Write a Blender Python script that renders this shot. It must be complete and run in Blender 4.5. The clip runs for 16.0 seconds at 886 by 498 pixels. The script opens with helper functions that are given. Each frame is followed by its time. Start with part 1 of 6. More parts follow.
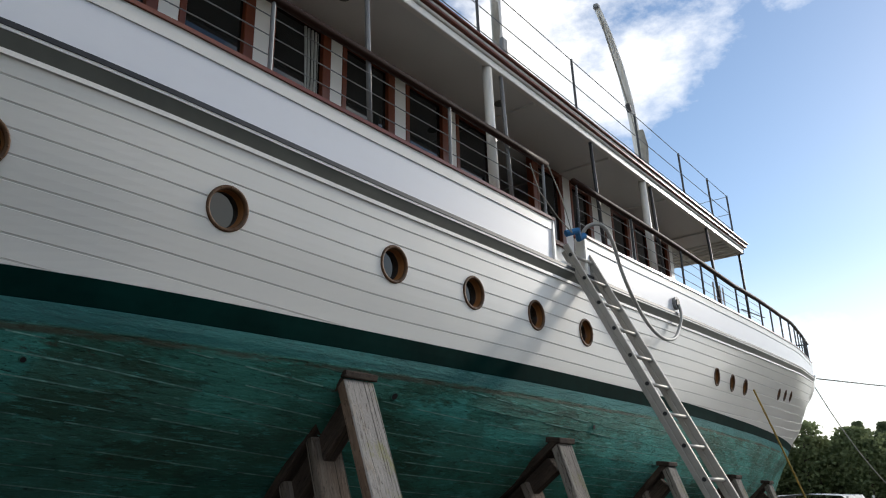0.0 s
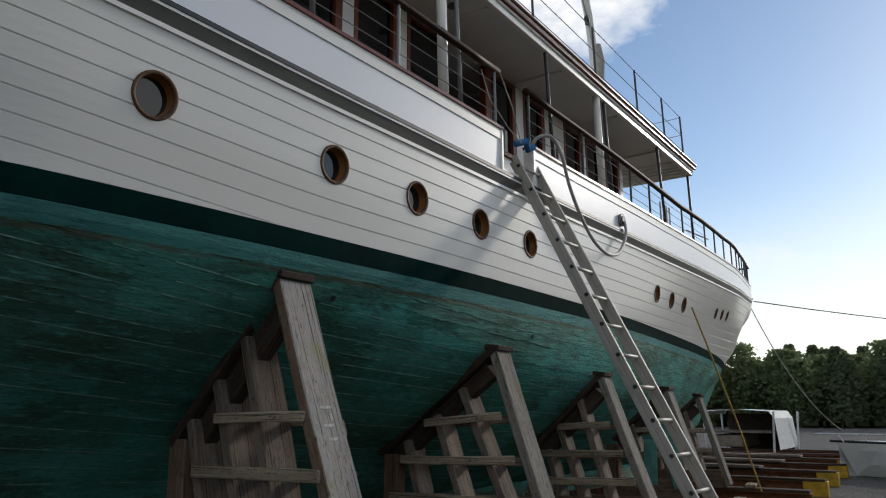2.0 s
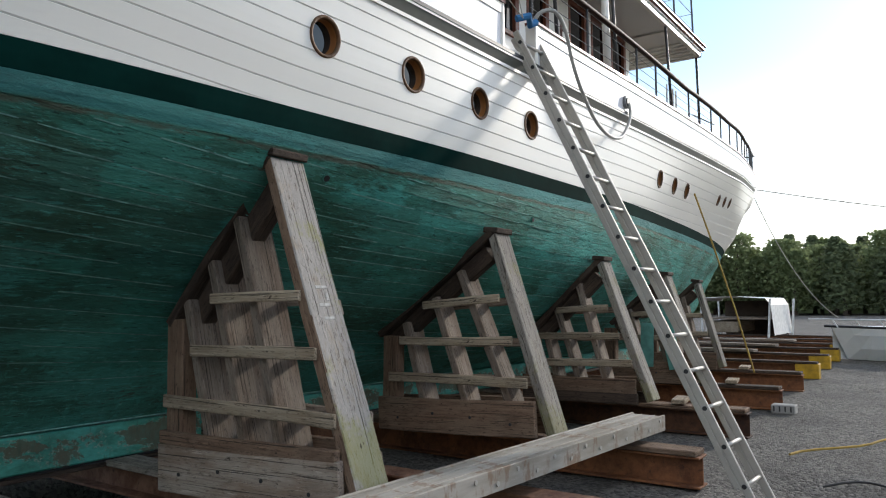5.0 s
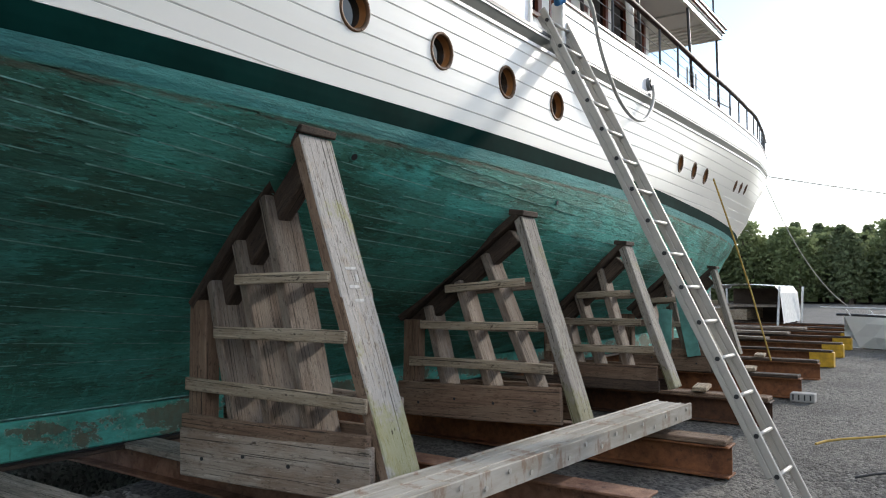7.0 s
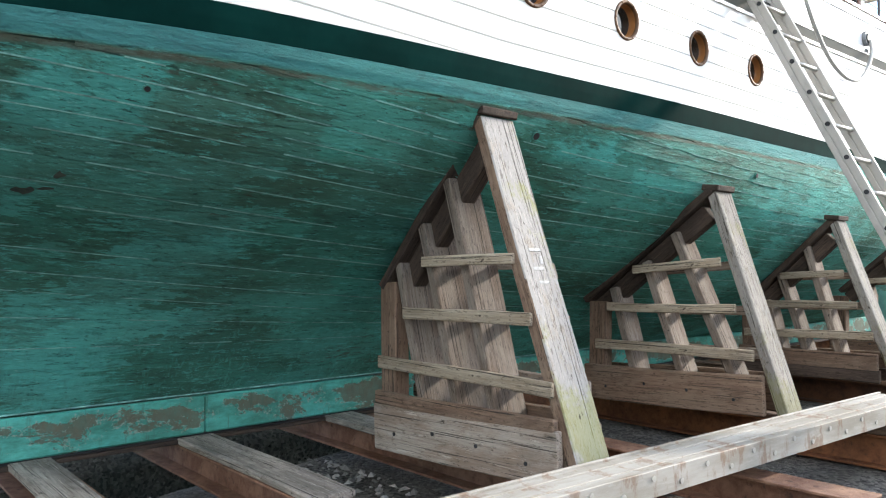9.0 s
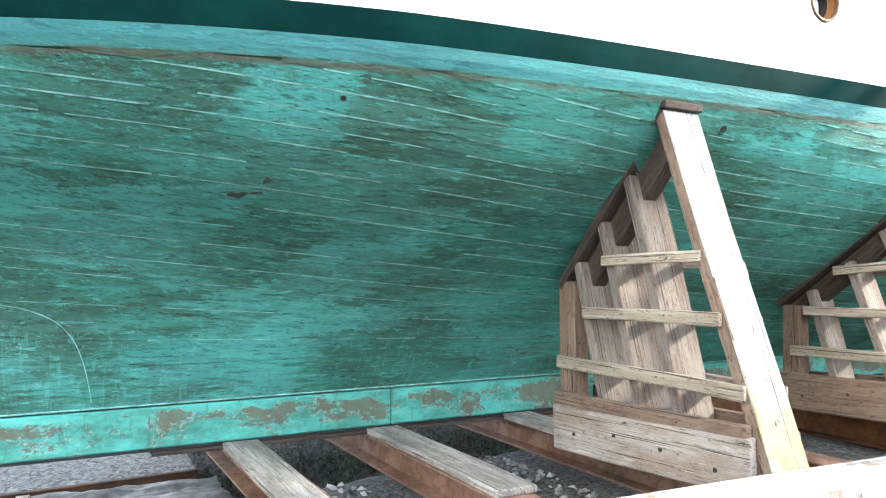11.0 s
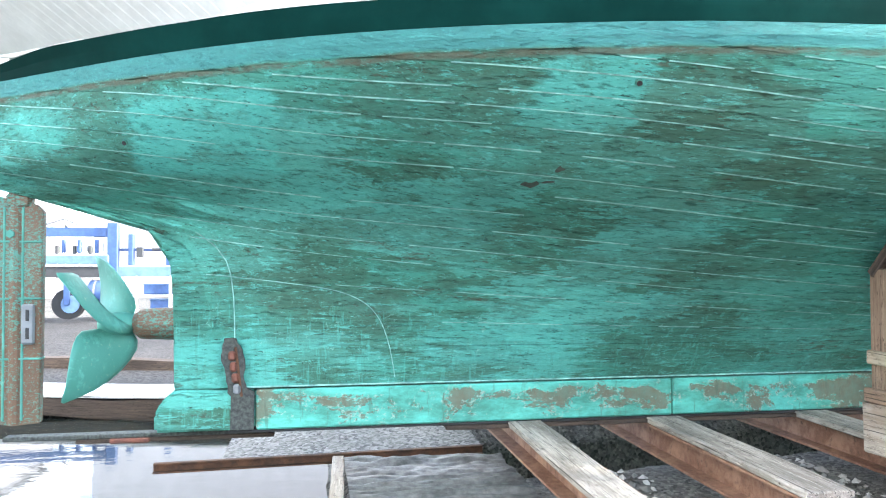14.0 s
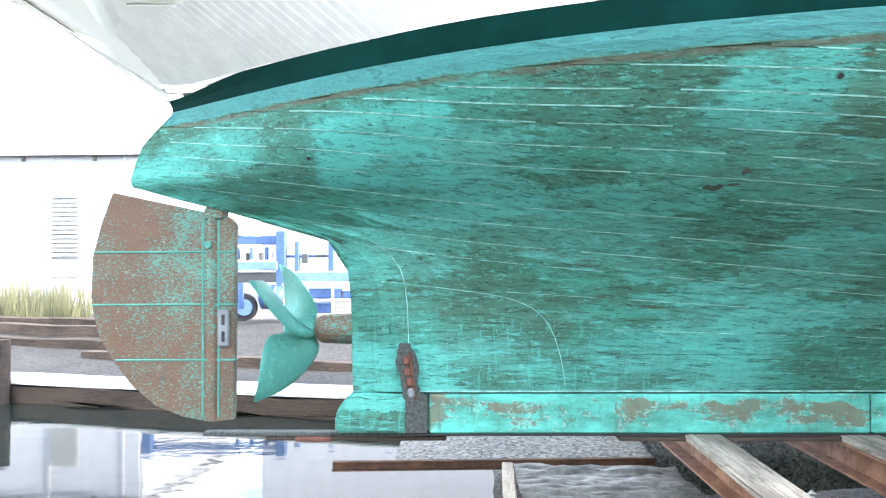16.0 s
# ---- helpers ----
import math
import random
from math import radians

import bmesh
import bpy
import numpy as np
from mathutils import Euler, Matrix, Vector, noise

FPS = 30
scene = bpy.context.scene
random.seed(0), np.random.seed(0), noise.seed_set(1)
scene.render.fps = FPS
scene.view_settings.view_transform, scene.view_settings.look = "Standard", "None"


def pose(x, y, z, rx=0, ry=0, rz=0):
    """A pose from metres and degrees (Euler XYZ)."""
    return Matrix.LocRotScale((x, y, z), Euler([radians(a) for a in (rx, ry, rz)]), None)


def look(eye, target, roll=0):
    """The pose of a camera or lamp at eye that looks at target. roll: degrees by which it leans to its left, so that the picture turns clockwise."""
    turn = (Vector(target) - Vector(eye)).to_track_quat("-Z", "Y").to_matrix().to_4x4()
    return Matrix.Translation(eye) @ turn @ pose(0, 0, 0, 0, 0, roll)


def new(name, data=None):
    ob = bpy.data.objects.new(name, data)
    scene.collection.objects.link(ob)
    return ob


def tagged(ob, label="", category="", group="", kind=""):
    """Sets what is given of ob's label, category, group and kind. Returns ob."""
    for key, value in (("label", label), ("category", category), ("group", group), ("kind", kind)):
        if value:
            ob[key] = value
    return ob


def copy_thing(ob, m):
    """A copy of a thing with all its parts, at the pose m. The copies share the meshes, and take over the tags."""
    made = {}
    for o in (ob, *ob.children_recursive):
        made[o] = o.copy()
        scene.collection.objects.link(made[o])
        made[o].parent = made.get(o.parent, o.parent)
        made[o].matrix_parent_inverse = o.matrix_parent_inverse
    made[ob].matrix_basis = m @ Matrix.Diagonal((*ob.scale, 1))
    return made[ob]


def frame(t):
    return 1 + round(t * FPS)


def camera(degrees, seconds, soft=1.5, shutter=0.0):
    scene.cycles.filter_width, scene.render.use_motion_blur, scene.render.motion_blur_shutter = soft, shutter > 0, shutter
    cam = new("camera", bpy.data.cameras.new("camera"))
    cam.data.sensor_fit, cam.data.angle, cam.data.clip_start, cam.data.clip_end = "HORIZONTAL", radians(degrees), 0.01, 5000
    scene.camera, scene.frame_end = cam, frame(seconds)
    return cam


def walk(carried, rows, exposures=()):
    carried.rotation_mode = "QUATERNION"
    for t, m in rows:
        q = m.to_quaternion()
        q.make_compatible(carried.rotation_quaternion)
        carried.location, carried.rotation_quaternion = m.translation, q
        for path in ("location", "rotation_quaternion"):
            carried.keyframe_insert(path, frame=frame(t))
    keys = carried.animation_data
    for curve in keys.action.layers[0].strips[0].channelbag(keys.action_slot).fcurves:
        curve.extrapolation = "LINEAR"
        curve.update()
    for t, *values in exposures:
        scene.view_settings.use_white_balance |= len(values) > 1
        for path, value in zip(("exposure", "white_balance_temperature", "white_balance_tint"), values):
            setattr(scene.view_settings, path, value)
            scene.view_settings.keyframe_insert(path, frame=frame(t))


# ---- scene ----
# ---- camera and its walk ----
cam = camera(61.5, 16.0, soft=1.1)
ROWS = [
    (0.0, 0.001, -5.736, 1.635, 108.80, 1.15, -51.74),
    (0.5, 0.013, -5.696, 1.617, 107.34, 1.39, -55.79),
    (1.0, 0.042, -5.687, 1.602, 105.05, 0.94, -55.92),
    (1.5, 0.102, -5.724, 1.579, 103.25, 0.85, -55.88),
    (2.0, 0.148, -5.750, 1.559, 102.47, 0.30, -55.50),
    (2.5, 0.187, -5.753, 1.542, 101.00, 0.02, -55.70),
    (3.0, 0.219, -5.757, 1.524, 99.06, 0.45, -56.41),
    (3.5, 0.241, -5.752, 1.507, 97.74, 0.51, -56.57),
    (4.0, 0.262, -5.747, 1.497, 96.23, 0.48, -56.63),
    (4.5, 0.274, -5.740, 1.497, 94.79, 0.68, -55.51),
    (7.0, 0.292, -5.472, 1.485, 93.00, -0.14, -55.13),
    (7.5, 0.328, -5.461, 1.486, 93.04, -0.73, -52.91),
    (8.0, 0.364, -5.451, 1.487, 92.76, -0.04, -49.83),
    (8.5, 0.353, -5.449, 1.484, 92.26, 0.24, -45.44),
    (9.0, 0.335, -5.422, 1.492, 91.50, 0.18, -41.15),
    (11.5, 0.233, -5.440, 1.432, 92.25, -0.12, -24.85),
    (12.0, 0.191, -5.449, 1.428, 92.28, -0.24, -21.27),
    (12.5, 0.131, -5.448, 1.422, 92.44, -0.13, -17.66),
    (13.0, 0.064, -5.438, 1.419, 92.11, -0.06, -15.05),
    (13.5, 0.015, -5.414, 1.425, 91.84, -0.01, -12.63),
    (14.0, -0.021, -5.397, 1.440, 91.04, 0.01, -9.74),
    (14.5, -0.039, -5.382, 1.458, 90.62, -0.11, -7.46),
    (15.0, -0.084, -5.378, 1.470, 91.14, -0.11, -4.27),
    (15.5, -0.135, -5.379, 1.470, 91.21, 0.25, -1.41),
    (16.0, -0.181, -5.381, 1.463, 91.36, 0.32, 1.46),
]
EXPOSURES = [(0.0, 0.3), (0.5, 0.0), (1.5, -0.1), (2.5, 0.1), (3.5, 0.3), (4.5, 0.8), (7.0, 1.25), (8.0, 1.6), (9.0, 2.3), (11.5, 3.8), (12.0, 4.0), (12.5, 4.25), (13.0, 3.8), (14.0, 3.85), (15.0, 3.9), (16.0, 3.85)]
walk(cam, [(t, pose(x, y, z, rx, ry, rz)) for t, x, y, z, rx, ry, rz in ROWS], EXPOSURES)

# ---- sky, sun ----
CLOUD_DIR = (0.752, 0.371, 0.544)          # towards the cloud bank
CLEAR_DIR = (0.937, 0.150, 0.316)          # towards a clear blue gap beside it
SUN_AZ, SUN_EL = -15.0, 21.0          # degrees from +x (the bow) towards +y, and above the horizon
world = bpy.data.worlds.new("sky")
scene.world = world
world.use_nodes = True
wn, wl = world.node_tree.nodes, world.node_tree.links
wn.clear()
w_out, w_bg = wn.new("ShaderNodeOutputWorld"), wn.new("ShaderNodeBackground")
sky = wn.new("ShaderNodeTexSky")
sky.sky_type = "NISHITA"
sky.sun_disc = False
sky.sun_elevation = radians(SUN_EL)
sky.sun_rotation = radians(90 - SUN_AZ)
sky.air_density, sky.dust_density, sky.ozone_density = 1.0, 0.25, 2.0
w_co, w_map = wn.new("ShaderNodeTexCoord"), wn.new("ShaderNodeMapping")
w_map.inputs["Scale"].default_value = (1.0, 1.0, 1.8)
cloud, ramp, cmix = wn.new("ShaderNodeTexNoise"), wn.new("ShaderNodeValToRGB"), wn.new("ShaderNodeMix")
cloud.inputs["Scale"].default_value, cloud.inputs["Detail"].default_value, cloud.inputs["Roughness"].default_value = 2.4, 8.0, 0.62
ramp.color_ramp.elements[0].position, ramp.color_ramp.elements[1].position = 0.455, 0.64
cmix.data_type = "RGBA"
w_bg.inputs["Strength"].default_value = 0.13
wl.new(w_co.outputs["Generated"], w_map.inputs["Vector"])
wl.new(w_map.outputs["Vector"], cloud.inputs["Vector"])
# a cumulus bank over the fore deck, and pale haze along the horizon
bank_dot, bank_rng, bank_add = wn.new("ShaderNodeVectorMath"), wn.new("ShaderNodeMapRange"), wn.new("ShaderNodeMath")
bank_dot.operation = "DOT_PRODUCT"
bank_dot.inputs[1].default_value = CLOUD_DIR
bank_rng.inputs["From Min"].default_value, bank_rng.inputs["From Max"].default_value = 0.955, 1.0
bank_rng.inputs["To Min"].default_value, bank_rng.inputs["To Max"].default_value = -0.02, 0.13
bank_add.operation = "ADD"
wl.new(w_co.outputs["Generated"], bank_dot.inputs[0])
wl.new(bank_dot.outputs["Value"], bank_rng.inputs["Value"])
wl.new(cloud.outputs["Fac"], bank_add.inputs[0])
gap_dot, gap_rng, gap_add = wn.new("ShaderNodeVectorMath"), wn.new("ShaderNodeMapRange"), wn.new("ShaderNodeMath")
gap_dot.operation, gap_add.operation = "DOT_PRODUCT", "SUBTRACT"
gap_dot.inputs[1].default_value = CLEAR_DIR
gap_rng.inputs["From Min"].default_value, gap_rng.inputs["From Max"].default_value = 0.90, 0.97
gap_rng.inputs["To Min"].default_value, gap_rng.inputs["To Max"].default_value = 0.0, 0.17
wl.new(w_co.outputs["Generated"], gap_dot.inputs[0])
wl.new(gap_dot.outputs["Value"], gap_rng.inputs["Value"])
wl.new(bank_rng.outputs["Result"], gap_add.inputs[0])
wl.new(gap_rng.outputs["Result"], gap_add.inputs[1])
wl.new(gap_add.outputs[0], bank_add.inputs[1])
wl.new(bank_add.outputs[0], ramp.inputs["Fac"])
w_sep, haze, hmix = wn.new("ShaderNodeSeparateXYZ"), wn.new("ShaderNodeMapRange"), wn.new("ShaderNodeMix")
haze.interpolation_type = "SMOOTHSTEP"
haze.inputs["From Min"].default_value, haze.inputs["From Max"].default_value = 0.02, 0.30
haze.inputs["To Min"].default_value, haze.inputs["To Max"].default_value = 0.85, 0.0
hmix.data_type = "RGBA"
hmix.inputs["B"].default_value = (8.8, 8.5, 8.1, 1)
wl.new(w_co.outputs["Generated"], w_sep.inputs[0])
wl.new(w_sep.outputs[2], haze.inputs["Value"])
# the haze glows on the sun's side; the cloud deck is brighter overhead
glow, glow_rng, glow_mul = wn.new("ShaderNodeVectorMath"), wn.new("ShaderNodeMapRange"), wn.new("ShaderNodeMath")
glow.operation, glow_mul.operation = "DOT_PRODUCT", "MULTIPLY"
glow.inputs[1].default_value = (math.cos(radians(SUN_AZ)), math.sin(radians(SUN_AZ)), 0)
glow_rng.inputs["From Min"].default_value, glow_rng.inputs["From Max"].default_value = -0.2, 0.8
glow_rng.inputs["To Min"].default_value, glow_rng.inputs["To Max"].default_value = 0.22, 1.0
wl.new(w_co.outputs["Generated"], glow.inputs[0])
wl.new(glow.outputs["Value"], glow_rng.inputs["Value"])
wl.new(haze.outputs["Result"], glow_mul.inputs[0])
wl.new(glow_rng.outputs["Result"], glow_mul.inputs[1])
wl.new(glow_mul.outputs[0], hmix.inputs["Factor"])
deck_rng, deck_col = wn.new("ShaderNodeMapRange"), wn.new("ShaderNodeVectorMath")
deck_col.operation = "SCALE"
deck_col.inputs[0].default_value = (9.4, 9.1, 8.6)
deck_rng.inputs["To Min"].default_value, deck_rng.inputs["To Max"].default_value = 0.7, 1.5
wl.new(w_sep.outputs[2], deck_rng.inputs["Value"])
wl.new(deck_rng.outputs["Result"], deck_col.inputs["Scale"])
wl.new(deck_col.outputs["Vector"], cmix.inputs["B"])
wl.new(cmix.outputs["Result"], hmix.inputs["A"])
wl.new(ramp.outputs["Color"], cmix.inputs["Factor"])
wl.new(sky.outputs["Color"], cmix.inputs["A"])
wl.new(hmix.outputs["Result"], w_bg.inputs["Color"])
wl.new(w_bg.outputs["Background"], w_out.inputs["Surface"])

sun = new("sun", bpy.data.lights.new("sun", "SUN"))
sun.data.energy, sun.data.angle, sun.data.color = 1.5, radians(3.5), (1.0, 0.94, 0.85)
sun_from = Vector((math.cos(radians(SUN_EL)) * math.cos(radians(SUN_AZ)), math.cos(radians(SUN_EL)) * math.sin(radians(SUN_AZ)), math.sin(radians(SUN_EL))))
sun.matrix_world = look(sun_from * 60, (0, 0, 0))


# ---- materials ----
class Mat:
    """A node material under construction: small helpers for the usual chains."""

    def __init__(self, name, rough=0.6, metal=0.0, base=(0.5, 0.5, 0.5), spec=0.5):
        self.m = bpy.data.materials.new(name)
        self.m.use_nodes = True
        self.n, self.l = self.m.node_tree.nodes, self.m.node_tree.links
        self.b = self.n["Principled BSDF"]
        self.b.inputs["Roughness"].default_value, self.b.inputs["Metallic"].default_value = rough, metal
        self.b.inputs["Base Color"].default_value = (*base, 1)
        self.b.inputs["Specular IOR Level"].default_value = spec
        self.co = self.n.new("ShaderNodeTexCoord").outputs["Object"]

    def scaled(self, s, rot=(0, 0, 0)):
        k = self.n.new("ShaderNodeMapping")
        k.inputs["Scale"].default_value = s
        k.inputs["Rotation"].default_value = rot
        self.l.new(self.co, k.inputs["Vector"])
        return k.outputs["Vector"]

    def noise(self, scale, stretch=(1, 1, 1), detail=6.0, rough=0.6, distort=0.0):
        k = self.n.new("ShaderNodeTexNoise")
        k.inputs["Scale"].default_value, k.inputs["Detail"].default_value = scale, detail
        k.inputs["Roughness"].default_value, k.inputs["Distortion"].default_value = rough, distort
        self.l.new(self.scaled(stretch), k.inputs["Vector"])
        return k.outputs["Fac"]

    def voronoi(self, scale, stretch=(1, 1, 1), out="Color"):
        k = self.n.new("ShaderNodeTexVoronoi")
        k.inputs["Scale"].default_value = scale
        self.l.new(self.scaled(stretch), k.inputs["Vector"])
        return k.outputs[out]

    def step(self, fac, lo, hi):
        k = self.n.new("ShaderNodeMapRange")
        k.interpolation_type = "SMOOTHSTEP"
        k.inputs["From Min"].default_value, k.inputs["From Max"].default_value = lo, hi
        self.l.new(fac, k.inputs["Value"])
        return k.outputs["Result"]

    def maths(self, op, a, b):
        k = self.n.new("ShaderNodeMath")
        k.operation = op
        for i, v in enumerate((a, b)):
            if isinstance(v, (int, float)):
                k.inputs[i].default_value = v
            else:
                self.l.new(v, k.inputs[i])
        return k.outputs[0]

    def mix(self, fac, a, b, mode="MIX"):
        k = self.n.new("ShaderNodeMix")
        k.data_type, k.blend_type = "RGBA", mode
        for key, v in (("Factor", fac), ("A", a), ("B", b)):
            if isinstance(v, (int, float)):
                k.inputs[key].default_value = v
            elif isinstance(v, tuple):
                k.inputs[key].default_value = (*v, 1)
            else:
                self.l.new(v, k.inputs[key])
        return k.outputs["Result"]

    def axis(self, i):
        k = self.n.new("ShaderNodeSeparateXYZ")
        self.l.new(self.co, k.inputs[0])
        return k.outputs[i]

    def random(self):
        return self.n.new("ShaderNodeObjectInfo").outputs["Random"]

    def color(self, c):
        self.l.new(c, self.b.inputs["Base Color"])
        return self

    def rough(self, r):
        self.l.new(r, self.b.inputs["Roughness"])
        return self

    def bump(self, h, strength=0.3, dist=0.01):
        k = self.n.new("ShaderNodeBump")
        k.inputs["Strength"].default_value, k.inputs["Distance"].default_value = strength, dist
        self.l.new(h, k.inputs["Height"])
        self.l.new(k.outputs["Normal"], self.b.inputs["Normal"])
        return self


def white_paint(name, base, rough):
    k = Mat(name, rough)
    fac = k.step(k.noise(0.8, (0.5, 1, 1.5)), 0.35, 0.75)
    c = k.mix(fac, base, tuple(v * 0.93 for v in base))
    grime = k.step(k.noise(5, (0.3, 1, 1), 8, 0.7), 0.6, 0.85)
    c = k.mix(k.maths("MULTIPLY", grime, 0.25), c, (0.5, 0.48, 0.43))
    k.color(c)
    k.bump(k.noise(3, (0.4, 1, 3), 3), 0.06, 0.01)
    k.b.inputs["Coat Weight"].default_value, k.b.inputs["Coat Roughness"].default_value = 0.3, 0.15
    return k.m


# the third tint paints the shade under the bilge beside the aft cradle
CYAN, OLIVE, SHADE_GREEN, SCORCH = (0.088, 0.400, 0.345), (0.050, 0.104, 0.072), (0.030, 0.070, 0.052), (0.034, 0.034, 0.024)
AREAS = ((-1.15, -0.22, 1.93, 2.43, 0.80, CYAN), (1.02, 1.65, 2.20, 2.50, 0.65, CYAN), (0.92, 1.62, 2.07, 2.32, 0.45, CYAN), (1.62, 2.55, 2.04, 2.38, 0.55, OLIVE), (2.35, 3.45, 1.82, 2.14, 0.65, OLIVE), (2.7, 3.6, 1.55, 1.90, 0.55, SHADE_GREEN),
         (1.05, 1.42, 1.83, 2.03, 0.60, OLIVE), (0.62, 1.75, 0.66, 1.08, 0.35, CYAN), (-0.40, 0.52, 0.82, 1.30, 0.50, OLIVE), (-0.2, 1.3, 1.50, 1.78, 0.45, OLIVE), (1.5, 3.2, 1.25, 1.62, 0.45, OLIVE), (-2.4, -1.5, 2.05, 2.40, 0.40, CYAN),
         (4.15, 4.80, 2.18, 2.42, 0.70, CYAN), (4.70, 5.30, 2.34, 2.46, 0.85, SCORCH), (5.15, 5.75, 2.28, 2.42, 0.80, SCORCH), (5.0, 6.3, 1.9, 2.25, 0.35, CYAN), (5.95, 6.45, 2.31, 2.44, 0.80, SCORCH), (7.0, 8.4, 1.9, 2.3, 0.4, CYAN))


def antifouling():
    """Worn copper bottom paint: rolled-on teal and cyan patches with ragged ends, olive where it is thin, scraped and brown in places."""
    k = Mat("antifouling_paint", 0.62, spec=0.08)
    tone = k.noise(0.9, (0.6, 1, 1), 7, 0.68)
    mottle = k.noise(4.2, (0.45, 1, 1.1), 10, 0.76, 0.25)
    c = k.mix(k.step(k.maths("ADD", k.maths("MULTIPLY", tone, 0.55), k.maths("MULTIPLY", mottle, 0.45)), 0.44, 0.56), (0.044, 0.118, 0.082), (0.056, 0.232, 0.178))
    # roller-wide patches, their ends torn into fingers along the planks
    push = k.n.new("ShaderNodeCombineXYZ")
    finger = k.maths("SUBTRACT", k.noise(9, (0.18, 1, 2.2), 8, 0.75), 0.5)
    k.l.new(k.maths("MULTIPLY", finger, 0.95), push.inputs[0])
    k.l.new(k.maths("MULTIPLY", k.maths("SUBTRACT", k.noise(13, (1, 1, 0.5), 6, 0.7), 0.5), 0.16), push.inputs[2])
    for scale, lo, hi, amount, tint in ((1.5, 0.60, 0.64, 0.62, (0.100, 0.392, 0.335)), (2.3, 0.66, 0.70, 0.50, (0.050, 0.100, 0.070)), (3.4, 0.62, 0.65, 0.38, (0.096, 0.330, 0.275)), (4.6, 0.68, 0.71, 0.42, (0.050, 0.136, 0.102))):
        cells, warp, sep = k.n.new("ShaderNodeTexVoronoi"), k.n.new("ShaderNodeVectorMath"), k.n.new("ShaderNodeSeparateColor")
        cells.distance, warp.operation = "CHEBYCHEV", "ADD"
        cells.inputs["Scale"].default_value = scale
        k.l.new(k.scaled((0.62, 0.25, 1.25)), warp.inputs[0])
        k.l.new(push.outputs[0], warp.inputs[1])
        k.l.new(warp.outputs["Vector"], cells.inputs["Vector"])
        k.l.new(cells.outputs["Color"], sep.inputs[0])
        worn = k.step(k.noise(11 + scale, (0.30, 1, 1.3), 9, 0.8), 0.36, 0.50)
        c = k.mix(k.maths("MULTIPLY", k.maths("MULTIPLY", k.step(sep.outputs[0], lo, hi), worn), amount), c, tint)
    # larger areas with a history of their own: fresh coats, thin olive stretches; and bilge shade painted in dark green
    ax, az = k.maths("ADD", k.axis(0), k.maths("MULTIPLY", finger, 0.45)), k.maths("ADD", k.axis(2), k.maths("MULTIPLY", k.maths("SUBTRACT", k.noise(6, (0.5, 1, 1), 7, 0.75), 0.5), 0.16))
    for x0, x1, z0, z1, amount, tint in AREAS:
        f = k.maths("MULTIPLY", k.maths("MULTIPLY", k.step(ax, x0, x0 + 0.12), k.maths("SUBTRACT", 1.0, k.step(ax, x1 - 0.05, x1))), k.maths("MULTIPLY", k.step(az, z0, z0 + 0.10), k.maths("SUBTRACT", 1.0, k.step(az, z1 - 0.08, z1))))
        c = k.mix(k.maths("MULTIPLY", k.maths("MULTIPLY", f, k.step(mottle, 0.34, 0.52)), amount), c, tint)
    # short scrapes and bright rubs along the planking
    scrape = k.step(k.noise(27, (0.20, 1, 1.6), 9, 0.80), 0.560, 0.595)
    c = k.mix(k.maths("MULTIPLY", scrape, 0.44), c, (0.026, 0.062, 0.044))
    bright = k.step(k.noise(21, (0.24, 1, 1.5), 10, 0.82), 0.555, 0.590)
    c = k.mix(k.maths("MULTIPLY", bright, 0.55), c, (0.115, 0.440, 0.385))
    nick = k.step(k.noise(52, (0.22, 1, 1.4), 6, 0.7), 0.605, 0.640)
    c = k.mix(k.maths("MULTIPLY", nick, 0.75), c, (0.016, 0.026, 0.018))
    pale = k.step(k.noise(60, (0.14, 1, 1.4), 6, 0.78), 0.600, 0.635)
    c = k.mix(k.maths("MULTIPLY", pale, 0.42), c, (0.215, 0.480, 0.420))
    brown = k.maths("MULTIPLY", k.step(k.noise(3.0, (0.30, 1, 1.5), 10, 0.82), 0.585, 0.625), k.step(k.noise(26, (0.3, 1, 1.2), 7, 0.75), 0.44, 0.54))
    c = k.mix(k.maths("MULTIPLY", brown, 0.72), c, (0.062, 0.050, 0.034))
    # upright brush strokes and blistered flakes low on the garboards
    z = k.axis(2)
    low = k.maths("SUBTRACT", 1.0, k.step(z, 1.02, 1.30))
    stroke = k.maths("MULTIPLY", k.step(k.noise(13, (1.7, 1, 0.17), 8, 0.74), 0.54, 0.62), low)
    c = k.mix(k.maths("MULTIPLY", stroke, 0.30), c, (0.100, 0.420, 0.350))
    drip = k.maths("MULTIPLY", k.step(k.noise(19, (1.5, 1, 0.20), 8, 0.74), 0.57, 0.62), low)
    c = k.mix(k.maths("MULTIPLY", drip, 0.22), c, (0.052, 0.100, 0.066))
    curl = k.maths("MULTIPLY", k.step(k.noise(17, (0.8, 1, 0.8), 8, 0.72, 1.4), 0.62, 0.65), low)
    c = k.mix(k.maths("MULTIPLY", curl, 0.5), c, (0.230, 0.470, 0.390))
    # the scum line and the cleaner strake above it
    zz = k.maths("ADD", z, k.maths("MULTIPLY", k.maths("SUBTRACT", k.noise(2.2, (1, 1, 0.4), 5), 0.5), 0.035))
    scum = k.maths("MULTIPLY", k.step(zz, 2.450, 2.468), k.maths("SUBTRACT", 1.0, k.step(zz, 2.482, 2.50)))
    clean = k.step(zz, 2.485, 2.51)
    c = k.mix(k.maths("MULTIPLY", clean, 0.72), c, (0.050, 0.188, 0.190))
